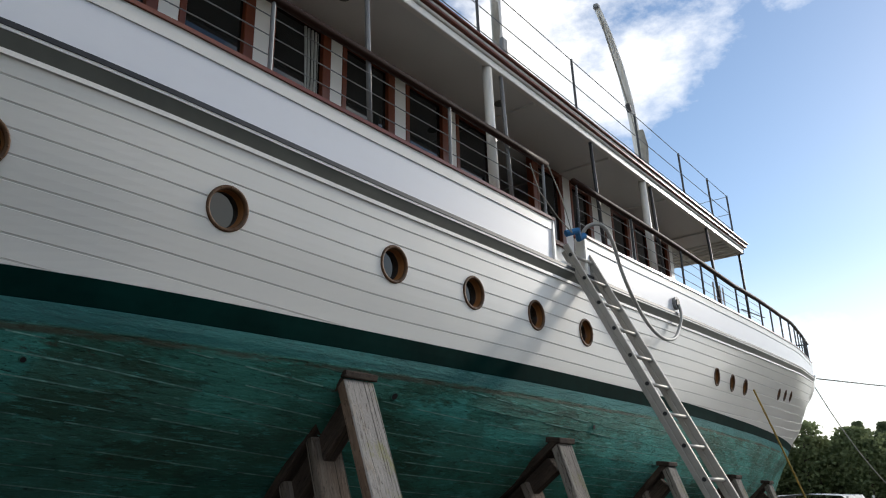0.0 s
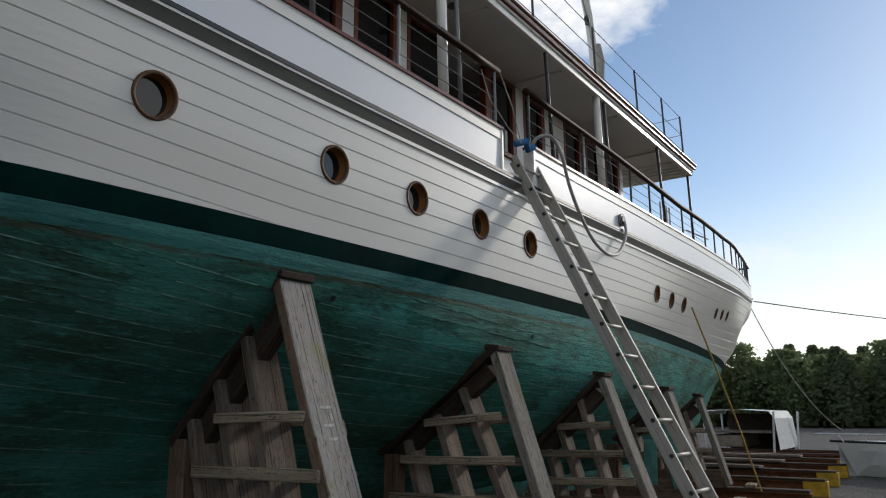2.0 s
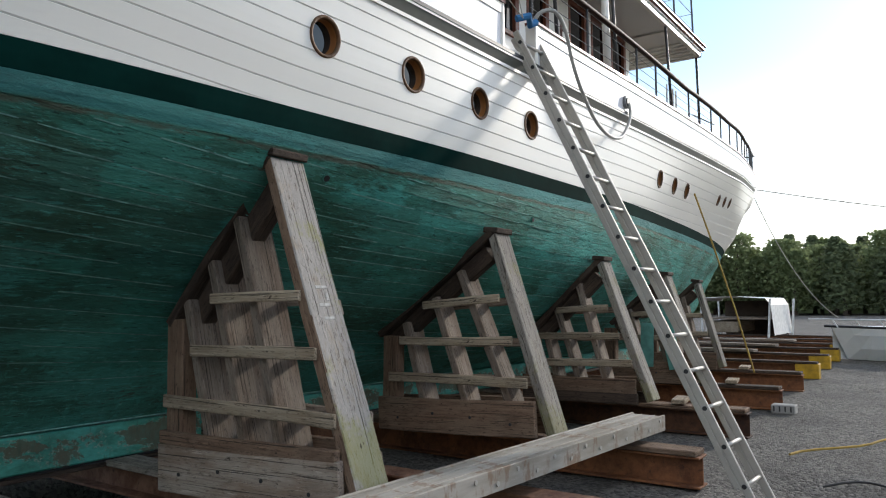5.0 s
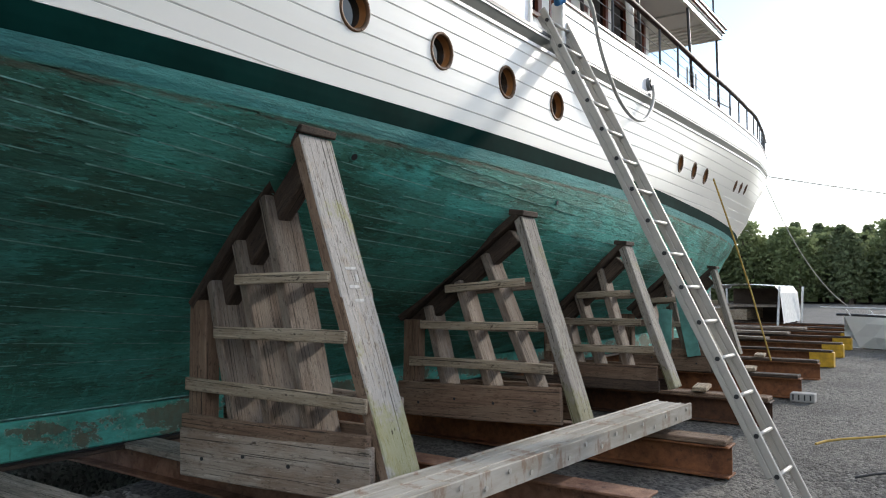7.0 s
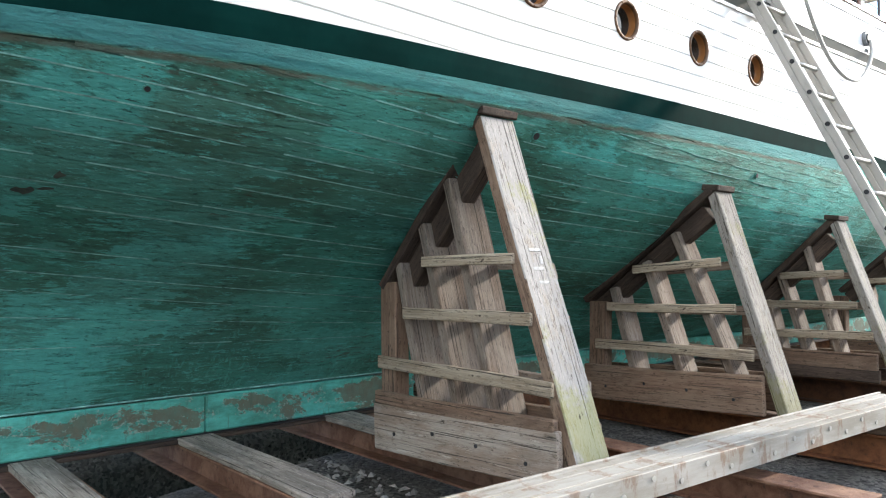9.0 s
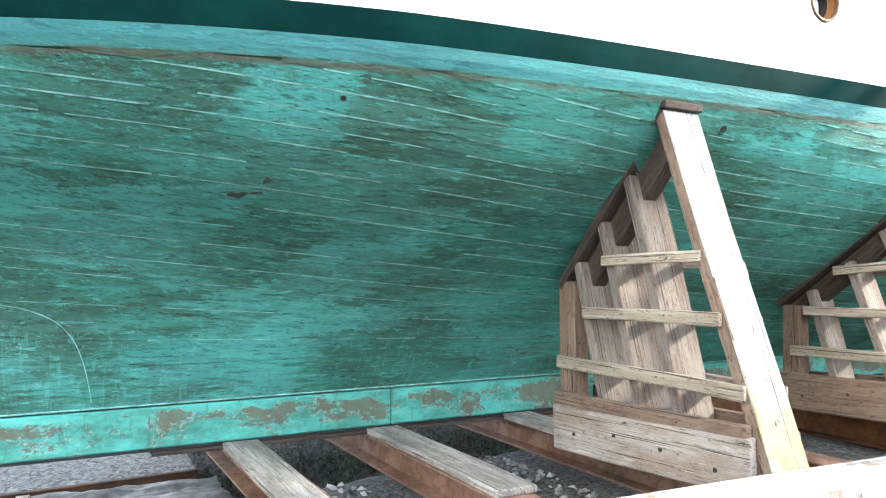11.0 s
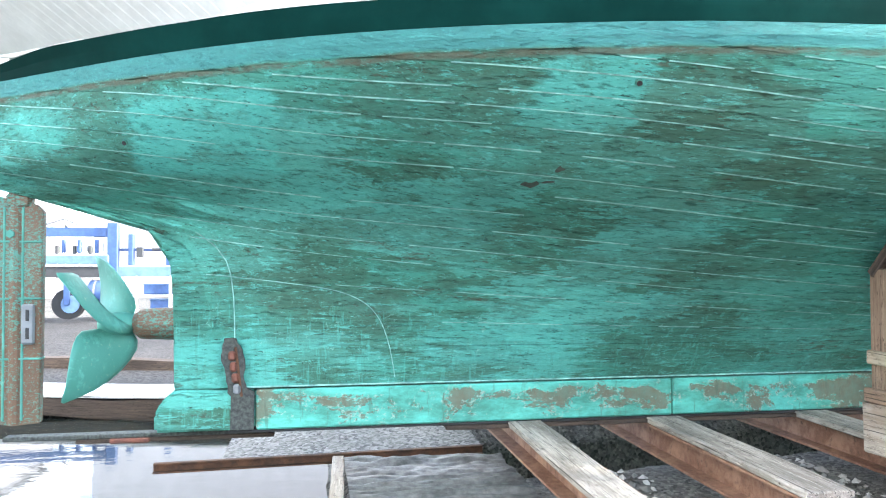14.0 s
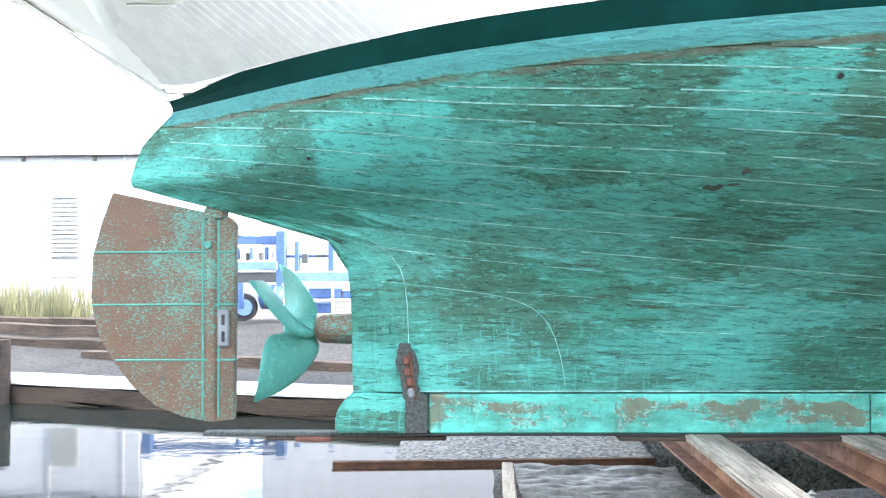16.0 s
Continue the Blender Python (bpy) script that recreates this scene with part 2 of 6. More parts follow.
    c = k.mix(k.maths("MULTIPLY", k.maths("MULTIPLY", scum, 0.7), k.step(k.noise(7, (0.3, 1, 1.6), 8, 0.75), 0.36, 0.52)), c, (0.100, 0.082, 0.058))
    fine = k.noise(70, (0.35, 1, 1), 6, 0.75)
    each = k.n.new("ShaderNodeHueSaturation")
    each.inputs["Saturation"].default_value = 1.0
    k.l.new(k.maths("ADD", k.maths("MULTIPLY", fine, 0.5), k.maths("ADD", 0.68, k.maths("MULTIPLY", k.random(), 0.24))), each.inputs["Value"])
    k.l.new(c, each.inputs["Color"])
    k.color(each.outputs["Color"])
    h = k.maths("ADD", k.noise(20, (0.12, 1, 1.5), 8, 0.75), k.maths("MULTIPLY", fine, 0.35))
    k.bump(k.maths("SUBTRACT", h, k.maths("MULTIPLY", scrape, 0.25)), 0.9, 0.02)
    k.rough(k.maths("ADD", 0.5, k.maths("MULTIPLY", fine, 0.3)))
    return k.m


def keel_paint():
    """The same paint on the keel timber, with large flakes gone down to grey-brown primer."""
    k = Mat("keel_paint", 0.65, spec=0.3)
    teal = k.mix(k.step(k.noise(6, (0.4, 1, 1), 9, 0.75), 0.35, 0.65), (0.036, 0.160, 0.118), (0.080, 0.365, 0.295))
    n = k.noise(2.6, (0.75, 1, 1.3), 12, 0.78, 0.3)
    z = k.axis(2)
    middle = k.maths("MULTIPLY", k.step(z, 0.30, 0.40), k.maths("SUBTRACT", 1.0, k.step(z, 0.49, 0.56)))
    n = k.maths("ADD", n, k.maths("MULTIPLY", k.maths("SUBTRACT", middle, 0.75), 0.08))
    flake = k.step(n, 0.500, 0.518)
    brown = k.mix(k.noise(24, (1, 1, 0.4), 8, 0.75), (0.062, 0.060, 0.038), (0.150, 0.124, 0.080))
    c = k.mix(k.maths("MULTIPLY", flake, k.maths("ADD", 0.45, k.maths("MULTIPLY", k.noise(16, (0.8, 1, 0.5), 8, 0.75), 0.8))), teal, brown)
    rim = k.maths("MULTIPLY", k.step(n, 0.470, 0.490), k.maths("SUBTRACT", 1.0, k.step(n, 0.512, 0.53)))
    rim = k.maths("MULTIPLY", rim, k.step(k.noise(30, (1, 1, 1), 8, 0.8), 0.50, 0.58))
    c = k.mix(k.maths("MULTIPLY", rim, 0.75), c, (0.30, 0.36, 0.30))
    run = k.step(k.noise(11, (1.2, 1, 0.18), 6, 0.7), 0.57, 0.64)
    c = k.mix(k.maths("MULTIPLY", run, 0.5), c, (0.050, 0.085, 0.058))
    k.color(c)
    k.bump(k.maths("ADD", k.maths("MULTIPLY", flake, -0.6), k.maths("MULTIPLY", k.noise(40, (0.3, 1, 1)), 0.6)), 0.6, 0.01)
    return k.m


def copper_sheet():
    """Copper sheathing: brown metal with fine flecks of verdigris that thicken towards one edge."""
    k = Mat("copper_sheathing", 0.62, 0.1, spec=0.35)
    brown = k.mix(k.noise(5, (0.6, 1, 1.4), 8, 0.7), (0.070, 0.037, 0.022), (0.130, 0.074, 0.045))
    n = k.noise(55, (0.6, 1, 1.2), 10, 0.84)
    wide = k.noise(1.7, (1, 1, 1), 5, 0.6)
    f = k.step(k.maths("ADD", n, k.maths("MULTIPLY", k.maths("SUBTRACT", wide, 0.5), 0.38)), 0.515, 0.56)
    green = k.mix(k.noise(24, (0.5, 1, 1), 6), (0.035, 0.145, 0.115), (0.070, 0.260, 0.210))
    c = k.mix(k.maths("MULTIPLY", f, 0.85), brown, green)
    c = k.mix(k.maths("MULTIPLY", k.step(k.noise(38, (0.6, 1, 1), 6, 0.8), 0.62, 0.66), 0.6), c, (0.26, 0.36, 0.30))
    c = k.mix(k.maths("MULTIPLY", k.step(k.noise(3, (0.5, 1, 1.2), 10, 0.8), 0.60, 0.66), 0.6), c, (0.040, 0.032, 0.035))
    k.color(c)
    k.bump(k.noise(22, (0.5, 1, 1), 8, 0.75), 0.4, 0.006)
    return k.m


def weathered_wood(name, light, dark, rot=None, amount=0.5, moss=0.0, paint=0.0):
    """Grey wood with grain along the piece's own x axis; each piece differs a little."""
    k = Mat(name, 0.85, spec=0.2)
    r = k.random()
    grain = k.noise(10, (0.22, 5, 5), 10, 0.78, 0.5)
    fine = k.noise(34, (0.07, 5, 5), 8, 0.75)
    c = k.mix(k.step(grain, 0.28, 0.66), dark, light)
    stain = k.noise(2.2, (0.6, 1.6, 1.6), 7, 0.7)
    c = k.mix(k.maths("MULTIPLY", k.step(stain, 0.44, 0.66), 0.55), c, tuple(v * 0.62 for v in dark))
    c = k.mix(k.maths("MULTIPLY", k.step(fine, 0.52, 0.74), 0.28), c, tuple(v * 0.5 for v in dark))
    if rot:
        c = k.mix(k.maths("MULTIPLY", k.step(k.noise(3.1, (0.5, 1.4, 1.4), 7, 0.7), 0.42, 0.62), amount), c, rot)
    if paint:
        f = k.step(k.noise(9, (0.35, 1.1, 1.1), 11, 0.8), 0.41, 0.50)
        c = k.mix(k.maths("MULTIPLY", f, paint), c, k.mix(k.noise(40), (0.20, 0.186, 0.172), (0.31, 0.294, 0.275)))
    chip = k.step(k.noise(42, (0.35, 1.3, 1.3), 7, 0.75), 0.565, 0.60)
    c = k.mix(k.maths("MULTIPLY", chip, 0.6), c, tuple(v * 0.38 for v in dark))
    pale = k.step(k.noise(27, (0.12, 2.4, 2.4), 8, 0.8), 0.575, 0.615)
    c = k.mix(k.maths("MULTIPLY", pale, 0.55), c, tuple(min(0.6, v * 1.45) for v in light))
    crack = k.step(k.noise(13, (0.05, 6, 6), 4, 0.6, 0.3), 0.60, 0.625)
    c = k.mix(k.maths("MULTIPLY", crack, 0.8), c, (0.022, 0.018, 0.014))
    if moss:
        foot = k.maths("SUBTRACT", 1.0, k.step(k.axis(0), -0.95, -0.35))
        f = k.step(k.maths("ADD", k.noise(4, (0.7, 1, 1), 9, 0.75), k.maths("MULTIPLY", foot, 0.16)), 0.56, 0.66)
        c = k.mix(k.maths("MULTIPLY", f, moss), c, (0.19, 0.19, 0.045))
    spots = k.step(k.noise(19, (0.5, 1.3, 1.3), 4), 0.68, 0.71)
    c = k.mix(k.maths("MULTIPLY", spots, 0.8), c, (0.03, 0.022, 0.016))
    bright = k.n.new("ShaderNodeHueSaturation")
    k.l.new(k.maths("ADD", 0.88, k.maths("MULTIPLY", r, 0.42)), bright.inputs["Value"])
    k.l.new(c, bright.inputs["Color"])
    k.color(bright.outputs["Color"])
    k.bump(k.maths("SUBTRACT", k.maths("ADD", grain, k.maths("MULTIPLY", fine, 0.6)), crack), 0.6, 0.012)
    return k.m


def rusty_steel(name, a=(0.085, 0.030, 0.014), b=(0.20, 0.085, 0.035)):
    k = Mat(name, 0.8, spec=0.3)
    c = k.mix(k.step(k.noise(4, (1, 1, 1), 9, 0.75), 0.36, 0.64), a, b)
    c = k.mix(k.maths("MULTIPLY", k.step(k.noise(14, (1, 1, 1), 7, 0.7), 0.55, 0.7), 0.7), c, (0.035, 0.022, 0.018))
    k.color(c)
    k.bump(k.noise(45, (1, 1, 1), 8, 0.75), 0.5, 0.006)
    return k.m


def bare_metal(name, base, rough, dirt=0.4):
    k = Mat(name, rough, 0.75, base)
    c = k.mix(k.maths("MULTIPLY", k.step(k.noise(9, (0.5, 1, 1), 8, 0.7), 0.45, 0.75), dirt), base, tuple(v * 0.45 for v in base))
    k.color(c)
    k.bump(k.noise(60), 0.1, 0.003)
    return k.m


def dull_plank():
    """Oxidised aluminium, brown where rust and dirt have run from the rivets."""
    k = Mat("dull_aluminium_plank", 0.7, 0.25, spec=0.3)
    c = k.mix(k.step(k.noise(3, (0.3, 2, 2), 8, 0.7), 0.36, 0.64), (0.38, 0.355, 0.315), (0.26, 0.235, 0.195))
    c = k.mix(k.maths("MULTIPLY", k.step(k.noise(4.3, (1.4, 1, 0.6), 8, 0.7), 0.52, 0.62), 0.6), c, (0.17, 0.085, 0.042))
    c = k.mix(k.maths("MULTIPLY", k.step(k.noise(26, (0.2, 1, 1), 6, 0.75), 0.58, 0.64), 0.5), c, (0.40, 0.38, 0.34))
    k.color(c)
    k.bump(k.noise(50, (0.3, 1, 1)), 0.25, 0.004)
    return k.m


def bronze_patina(name, a, b):
    """Copper and bronze: brown metal under patches of verdigris."""
    k = Mat(name, 0.6, 0.15, spec=0.4)
    f = k.step(k.noise(9, (0.8, 1, 1), 9, 0.8), 0.50, 0.60)
    f2 = k.step(k.noise(2.1, (1, 1, 1), 5), 0.38, 0.62)
    c = k.mix(k.maths("MULTIPLY", f, f2), a, b)
    c = k.mix(k.maths("MULTIPLY", k.step(k.noise(34, (1, 1, 1), 6, 0.8), 0.60, 0.66), 0.5), c, (0.30, 0.34, 0.26))
    k.color(c)
    k.bump(k.noise(30, (1, 1, 1), 7, 0.75), 0.35, 0.006)
    return k.m


def gravel(name, tone):
    k = Mat(name, 0.9, spec=0.25)
    cells = k.voronoi(38)
    grey = k.n.new("ShaderNodeRGBToBW")
    k.l.new(cells, grey.inputs[0])
    c = k.mix(grey.outputs[0], tuple(v * 0.18 for v in tone), tuple(v * 1.75 for v in tone))
    c = k.mix(k.maths("MULTIPLY", k.step(k.noise(0.7, (1, 1, 1), 6), 0.42, 0.68), 0.5), c, tuple(v * 0.45 for v in tone))
    c = k.mix(k.maths("MULTIPLY", k.step(k.noise(11, (1, 1, 1), 5), 0.6, 0.75), 0.4), c, tuple(v * 1.8 for v in tone))
    k.color(c)
    d = k.voronoi(38, (1, 1, 1), "Distance")
    k.bump(k.maths("ADD", k.maths("MULTIPLY", d, -1.0), k.noise(90)), 0.8, 0.02)
    return k.m


def plain(name, base, rough=0.6, metal=0.0, vary=0.3, scale=8.0, bump=0.1):
    k = Mat(name, rough, metal)
    k.color(k.mix(k.step(k.noise(scale, (1, 1, 1), 7, 0.65), 0.3, 0.72), tuple(v * (1 - vary) for v in base), base))
    k.bump(k.noise(scale * 5, (1, 1, 1), 5), bump, 0.005)
    return k.m


def varnished(name, base):
    k = Mat(name, 0.35, spec=0.35)
    k.color(k.mix(k.noise(10, (0.3, 3, 3), 7, 0.7), tuple(v * 0.5 for v in base), base))
    k.b.inputs["Coat Weight"].default_value = 0.15
    return k.m


def foliage(name, a, b):
    k = Mat(name, 0.75, spec=0.2)
    k.color(k.mix(k.noise(1.3, (1, 1, 1), 5), a, b))
    thin, blend = k.n.new("ShaderNodeBsdfTranslucent"), k.n.new("ShaderNodeMixShader")
    thin.inputs["Color"].default_value = (*[min(1.0, v * 1.3) for v in b], 1)
    blend.inputs["Fac"].default_value = 0.45
    k.l.new(k.b.outputs["BSDF"], blend.inputs[1])
    k.l.new(thin.outputs["BSDF"], blend.inputs[2])
    k.l.new(blend.outputs["Shader"], k.n["Material Output"].inputs["Surface"])
    return k.m


def water_mat():
    k = Mat("harbour_water", 0.04, base=(0.012, 0.016, 0.014))
    k.bump(k.noise(2.2, (1, 1.6, 1), 4, 0.5), 0.12, 0.02)
    return k.m


def glass_mat(name, base, rough=0.03):
    k = Mat(name, rough, base=base, spec=0.6)
    k.bump(k.noise(1.5), 0.02, 0.01)
    return k.m


WHITE = white_paint("white_gloss_paint", (0.80, 0.765, 0.70), 0.35)
BULWARK = white_paint("white_bulwark_paint", (0.79, 0.79, 0.82), 0.4)
CEILING = white_paint("white_soffit_paint", (0.72, 0.71, 0.67), 0.5)
BAND = plain("dark_green_boot_top", (0.003, 0.025, 0.021), 0.6, vary=0.4, scale=2, bump=0.03)
BAND.node_tree.nodes["Principled BSDF"].inputs["Specular IOR Level"].default_value = 0.01
SEAM = plain("seam_compound", (0.58, 0.56, 0.525), 0.7, vary=0.15)
TEAL = antifouling()
KEEL = keel_paint()
GREY_TRIM = plain("grey_guard_trim", (0.115, 0.115, 0.095), 0.45, vary=0.25, scale=3)
BLACK = plain("black_rubber_strip", (0.012, 0.012, 0.013), 0.5)
MAHOGANY = varnished("varnished_mahogany", (0.20, 0.042, 0.012))
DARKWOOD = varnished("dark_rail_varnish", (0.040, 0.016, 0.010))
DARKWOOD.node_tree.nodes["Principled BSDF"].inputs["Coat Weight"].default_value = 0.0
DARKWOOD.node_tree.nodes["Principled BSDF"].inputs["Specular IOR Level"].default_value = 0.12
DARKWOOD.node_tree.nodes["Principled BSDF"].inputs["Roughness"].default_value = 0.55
GLASS = glass_mat("dark_window_glass", (0.010, 0.012, 0.012))
CURTAIN = plain("pale_curtain", (0.42, 0.42, 0.38), 0.9)
BRONZE = bronze_patina("porthole_bronze", (0.105, 0.048, 0.018), (0.05, 0.038, 0.024))
LINING = varnished("porthole_lining", (0.36, 0.150, 0.045))
STEEL = bare_metal("dull_stainless", (0.22, 0.22, 0.22), 0.5)
STEEL.node_tree.nodes["Principled BSDF"].inputs["Metallic"].default_value = 0.35
DARKSTEEL = plain("dark_painted_steel", (0.045, 0.045, 0.047), 0.45)
WOOD_GREY = weathered_wood("weathered_grey_timber", (0.32, 0.275, 0.23), (0.17, 0.135, 0.105), (0.19, 0.115, 0.072), 0.40)
WOOD_POST = weathered_wood("grey_post_with_old_paint", (0.30, 0.265, 0.225), (0.17, 0.14, 0.11), (0.20, 0.125, 0.08), 0.25, 0.5, 0.85)
WOOD_LICHEN = weathered_wood("lichened_grey_post", (0.30, 0.27, 0.22), (0.115, 0.095, 0.072), (0.17, 0.105, 0.068), 0.30, 0.35, 0.5)
WOOD_SPLIT = weathered_wood("split_grey_plank", (0.36, 0.32, 0.275), (0.15, 0.125, 0.10), (0.09, 0.078, 0.066), 0.5)
WOOD_BROWN = weathered_wood("brown_timber", (0.19, 0.125, 0.085), (0.085, 0.052, 0.036), (0.23, 0.17, 0.12), 0.4)
WOOD_DARK = weathered_wood("dark_wet_timber", (0.085, 0.060, 0.045), (0.035, 0.026, 0.021))
# the grey timber again, darkened: shade behind the slats is in its colour
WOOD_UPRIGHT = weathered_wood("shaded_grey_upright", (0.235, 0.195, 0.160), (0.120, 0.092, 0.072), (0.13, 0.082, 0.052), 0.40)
WOOD_SLAT = weathered_wood("pale_slat_timber", (0.36, 0.30, 0.225), (0.20, 0.155, 0.105), (0.22, 0.145, 0.085), 0.3)
RUST = rusty_steel("rusty_beam_steel", (0.105, 0.040, 0.019), (0.25, 0.105, 0.045))
RUST_PALE = rusty_steel("pale_rusty_steel", (0.125, 0.058, 0.035), (0.260, 0.145, 0.092))
RUST_DARK = rusty_steel("dark_rusty_steel", (0.035, 0.018, 0.012), (0.10, 0.045, 0.022))
YELLOW = plain("worn_yellow_paint", (0.62, 0.36, 0.02), 0.55, vary=0.45, scale=6)
ALU = bare_metal("ladder_aluminium", (0.40, 0.375, 0.335), 0.55, 0.4)
ALU.node_tree.nodes["Principled BSDF"].inputs["Metallic"].default_value = 0.35
ALU_PLANK = dull_plank()
GRAVEL = gravel("grey_gravel", (0.128, 0.119, 0.106))
BANK = gravel("pale_gravel", (0.26, 0.245, 0.23))
SLIP_STONE = gravel("pale_slip_gravel", (0.17, 0.16, 0.15))
TEAL_BOARD = plain("pale_teal_board_paint", (0.11, 0.31, 0.27), 0.7, vary=0.45, scale=5)
WATER = water_mat()
COPPER = copper_sheet()
PROP = bronze_patina("propeller_bronze", (0.045, 0.190, 0.150), (0.080, 0.280, 0.230))
ZINC = plain("zinc_anode", (0.17, 0.18, 0.19), 0.6, 0.1)
RED_RUST = plain("red_oxide", (0.13, 0.040, 0.022), 0.7, vary=0.5, scale=20)
ROPE = plain("pale_rope", (0.45, 0.42, 0.36), 0.9)
ROPE_Y = plain("yellow_rope", (0.45, 0.29, 0.06), 0.85)
HOSE = plain("grey_hose", (0.42, 0.41, 0.38), 0.5)
BLUE_RAG = plain("blue_rope_lashing", (0.03, 0.18, 0.42), 0.8)
TARP = plain("white_tarpaulin", (0.72, 0.72, 0.70), 0.7)
SHED = plain("faded_shed_siding", (0.42, 0.42, 0.45), 0.6, vary=0.15, scale=2)
SIDING = plain("white_siding", (0.86, 0.86, 0.85), 0.6, vary=0.08, scale=2)
BLUE = plain("blue_machine_paint", (0.045, 0.095, 0.235), 0.5)
BLUE_PALE = plain("faded_blue_paint", (0.12, 0.21, 0.38), 0.5, vary=0.35, scale=5)
LOUVRE = plain("grey_louvre", (0.33, 0.33, 0.325), 0.6)
# gravel for the far bank, well under half the yard's tone
DARK_BANK = gravel("dark_bank_gravel", (0.050, 0.046, 0.043))
TYRE = plain("black_tyre", (0.02, 0.02, 0.022), 0.85)
LEAF_A = foliage("pine_foliage", (0.080, 0.108, 0.060), (0.175, 0.205, 0.110))
LEAF_B = foliage("broadleaf_foliage", (0.085, 0.120, 0.055), (0.20, 0.235, 0.112))
BARK = plain("bark", (0.09, 0.065, 0.05), 0.9)
GRASS = foliage("dry_grass", (0.080, 0.100, 0.048), (0.21, 0.19, 0.115))


# ---- mesh helpers ----
def mesh_of(name, bm, material, smooth=False):
    me = bpy.data.meshes.new(name)
    bm.to_mesh(me)
    bm.free()
    for m in material if isinstance(material, (list, tuple)) else (material,):
        me.materials.append(m)
    if smooth:
        for p in me.polygons:
            p.use_smooth = True
    return me


def part(name, bm, material, parent=None, label="", at=None, smooth=False):
    """Links a bmesh as one mesh object under a thing or part (at: its pose)."""
    ob = new(name, mesh_of(name, bm, material, smooth))
    if parent is not None:
        ob.parent = parent
        if parent.data is None:
            ob.matrix_parent_inverse = parent.matrix_basis.inverted()
    if at is not None:
        ob.matrix_local = at
    if label:
        tagged(ob, label)
    return ob


def thing(name, label, category, group="", at=None, kind=""):
    ob = new(name)
    if at is not None:
        ob.matrix_world = at
    return tagged(ob, label, category, group, kind)


def box(sx, sy, sz, bevel=0.0, at=(0, 0, 0), bm=None, turn=None):
    """A box of that size, centred, with its edges rounded off."""
    own = bmesh.new()
    bmesh.ops.create_cube(own, size=1.0, matrix=Matrix.Diagonal((sx, sy, sz, 1)))
    if bevel:
        bmesh.ops.bevel(own, geom=own.edges[:], offset=bevel, segments=1, affect="EDGES", profile=0.5)
    m = Matrix.Translation(at) @ (turn if turn is not None else Matrix())
    own.transform(m)
    return join(bm, own)


def join(bm, own):
    if bm is None:
        return own
    me = bpy.data.meshes.new("tmp")
    own.to_mesh(me)
    own.free()
    bm.from_mesh(me)
    bpy.data.meshes.remove(me)
    return bm


def cyl(r, h, n=16, r2=None, at=None, bm=None):
    own = bmesh.new()
    bmesh.ops.create_cone(own, cap_ends=True, segments=n, radius1=r, radius2=r if r2 is None else r2, depth=h)
    if at is not None:
        own.transform(at)
    return join(bm, own)


def tube(points, r, n=8, bm=None):
    """A round bar of radius r (or radii) along points."""
    own = bmesh.new()
    pts = [Vector(p) for p in points]
    rings = []
    up = Vector((0, 0, 1))
    for i, p in enumerate(pts):
        d = (pts[min(i + 1, len(pts) - 1)] - pts[max(i - 1, 0)]).normalized()
        a = d.cross(up)
        a = a.normalized() if a.length > 1e-3 else d.cross(Vector((1, 0, 0))).normalized()
        b = d.cross(a)
        ri = r[i] if isinstance(r, (list, tuple)) else r
        rings.append([own.verts.new(p + ri * (math.cos(2 * math.pi * k / n) * a + math.sin(2 * math.pi * k / n) * b)) for k in range(n)])
    for a, b in zip(rings, rings[1:]):
        for k in range(n):
            own.faces.new((a[k], a[(k + 1) % n], b[(k + 1) % n], b[k]))
    own.faces.new(rings[0][::-1])
    own.faces.new(rings[-1])
    bmesh.ops.recalc_face_normals(own, faces=own.faces[:])
    return join(bm, own)


def sag(a, b, drop, n=14):
    """Points of a slack line from a to b."""
    a, b = Vector(a), Vector(b)
    return [a.lerp(b, k / n) - Vector((0, 0, drop * 4 * (k / n) * (1 - k / n))) for k in range(n + 1)]


def frame_along(p0, p1, normal):
    """A pose whose x runs from p0 to p1 and whose z lies near normal, at the middle."""
    p0, p1 = Vector(p0), Vector(p1)
    x = (p1 - p0).normalized()
    y = Vector(normal).cross(x).normalized()
    z = x.cross(y)
    m = Matrix((x, y, z)).transposed().to_4x4()
    m.translation = (p0 + p1) / 2
    return m


def board(name, p0, p1, width, thick, normal, material, parent, label="", warp=0.006, nails=0):
    """A sawn board from p0 to p1: width across, thick along normal, uneven edges and slightly rounded arrises."""
    length = (Vector(p1) - Vector(p0)).length
    bm = box(length, width, thick, min(0.008, thick * 0.2))
    if warp:
        cuts = max(2, int(length / 0.35))
        bmesh.ops.bisect_plane(bm, geom=bm.verts[:] + bm.edges[:] + bm.faces[:], plane_co=(0, 0, 0), plane_no=(1, 0, 0))
        for k in range(1, cuts):
            bmesh.ops.bisect_plane(bm, geom=bm.verts[:] + bm.edges[:] + bm.faces[:], plane_co=(-length / 2 + length * k / cuts + 0.003, 0, 0), plane_no=(1, 0, 0))
        ph = random.random() * 9
        for v in bm.verts:
            v.co.y += warp * math.sin(v.co.x * 3.1 + ph) + random.uniform(-1, 1) * warp * 0.4
            v.co.z += warp * 0.6 * math.sin(v.co.x * 2.3 + ph * 2)
    ob = part(name, bm, material, parent, label)
    ob.matrix_world = frame_along(p0, p1, normal)
    return ob


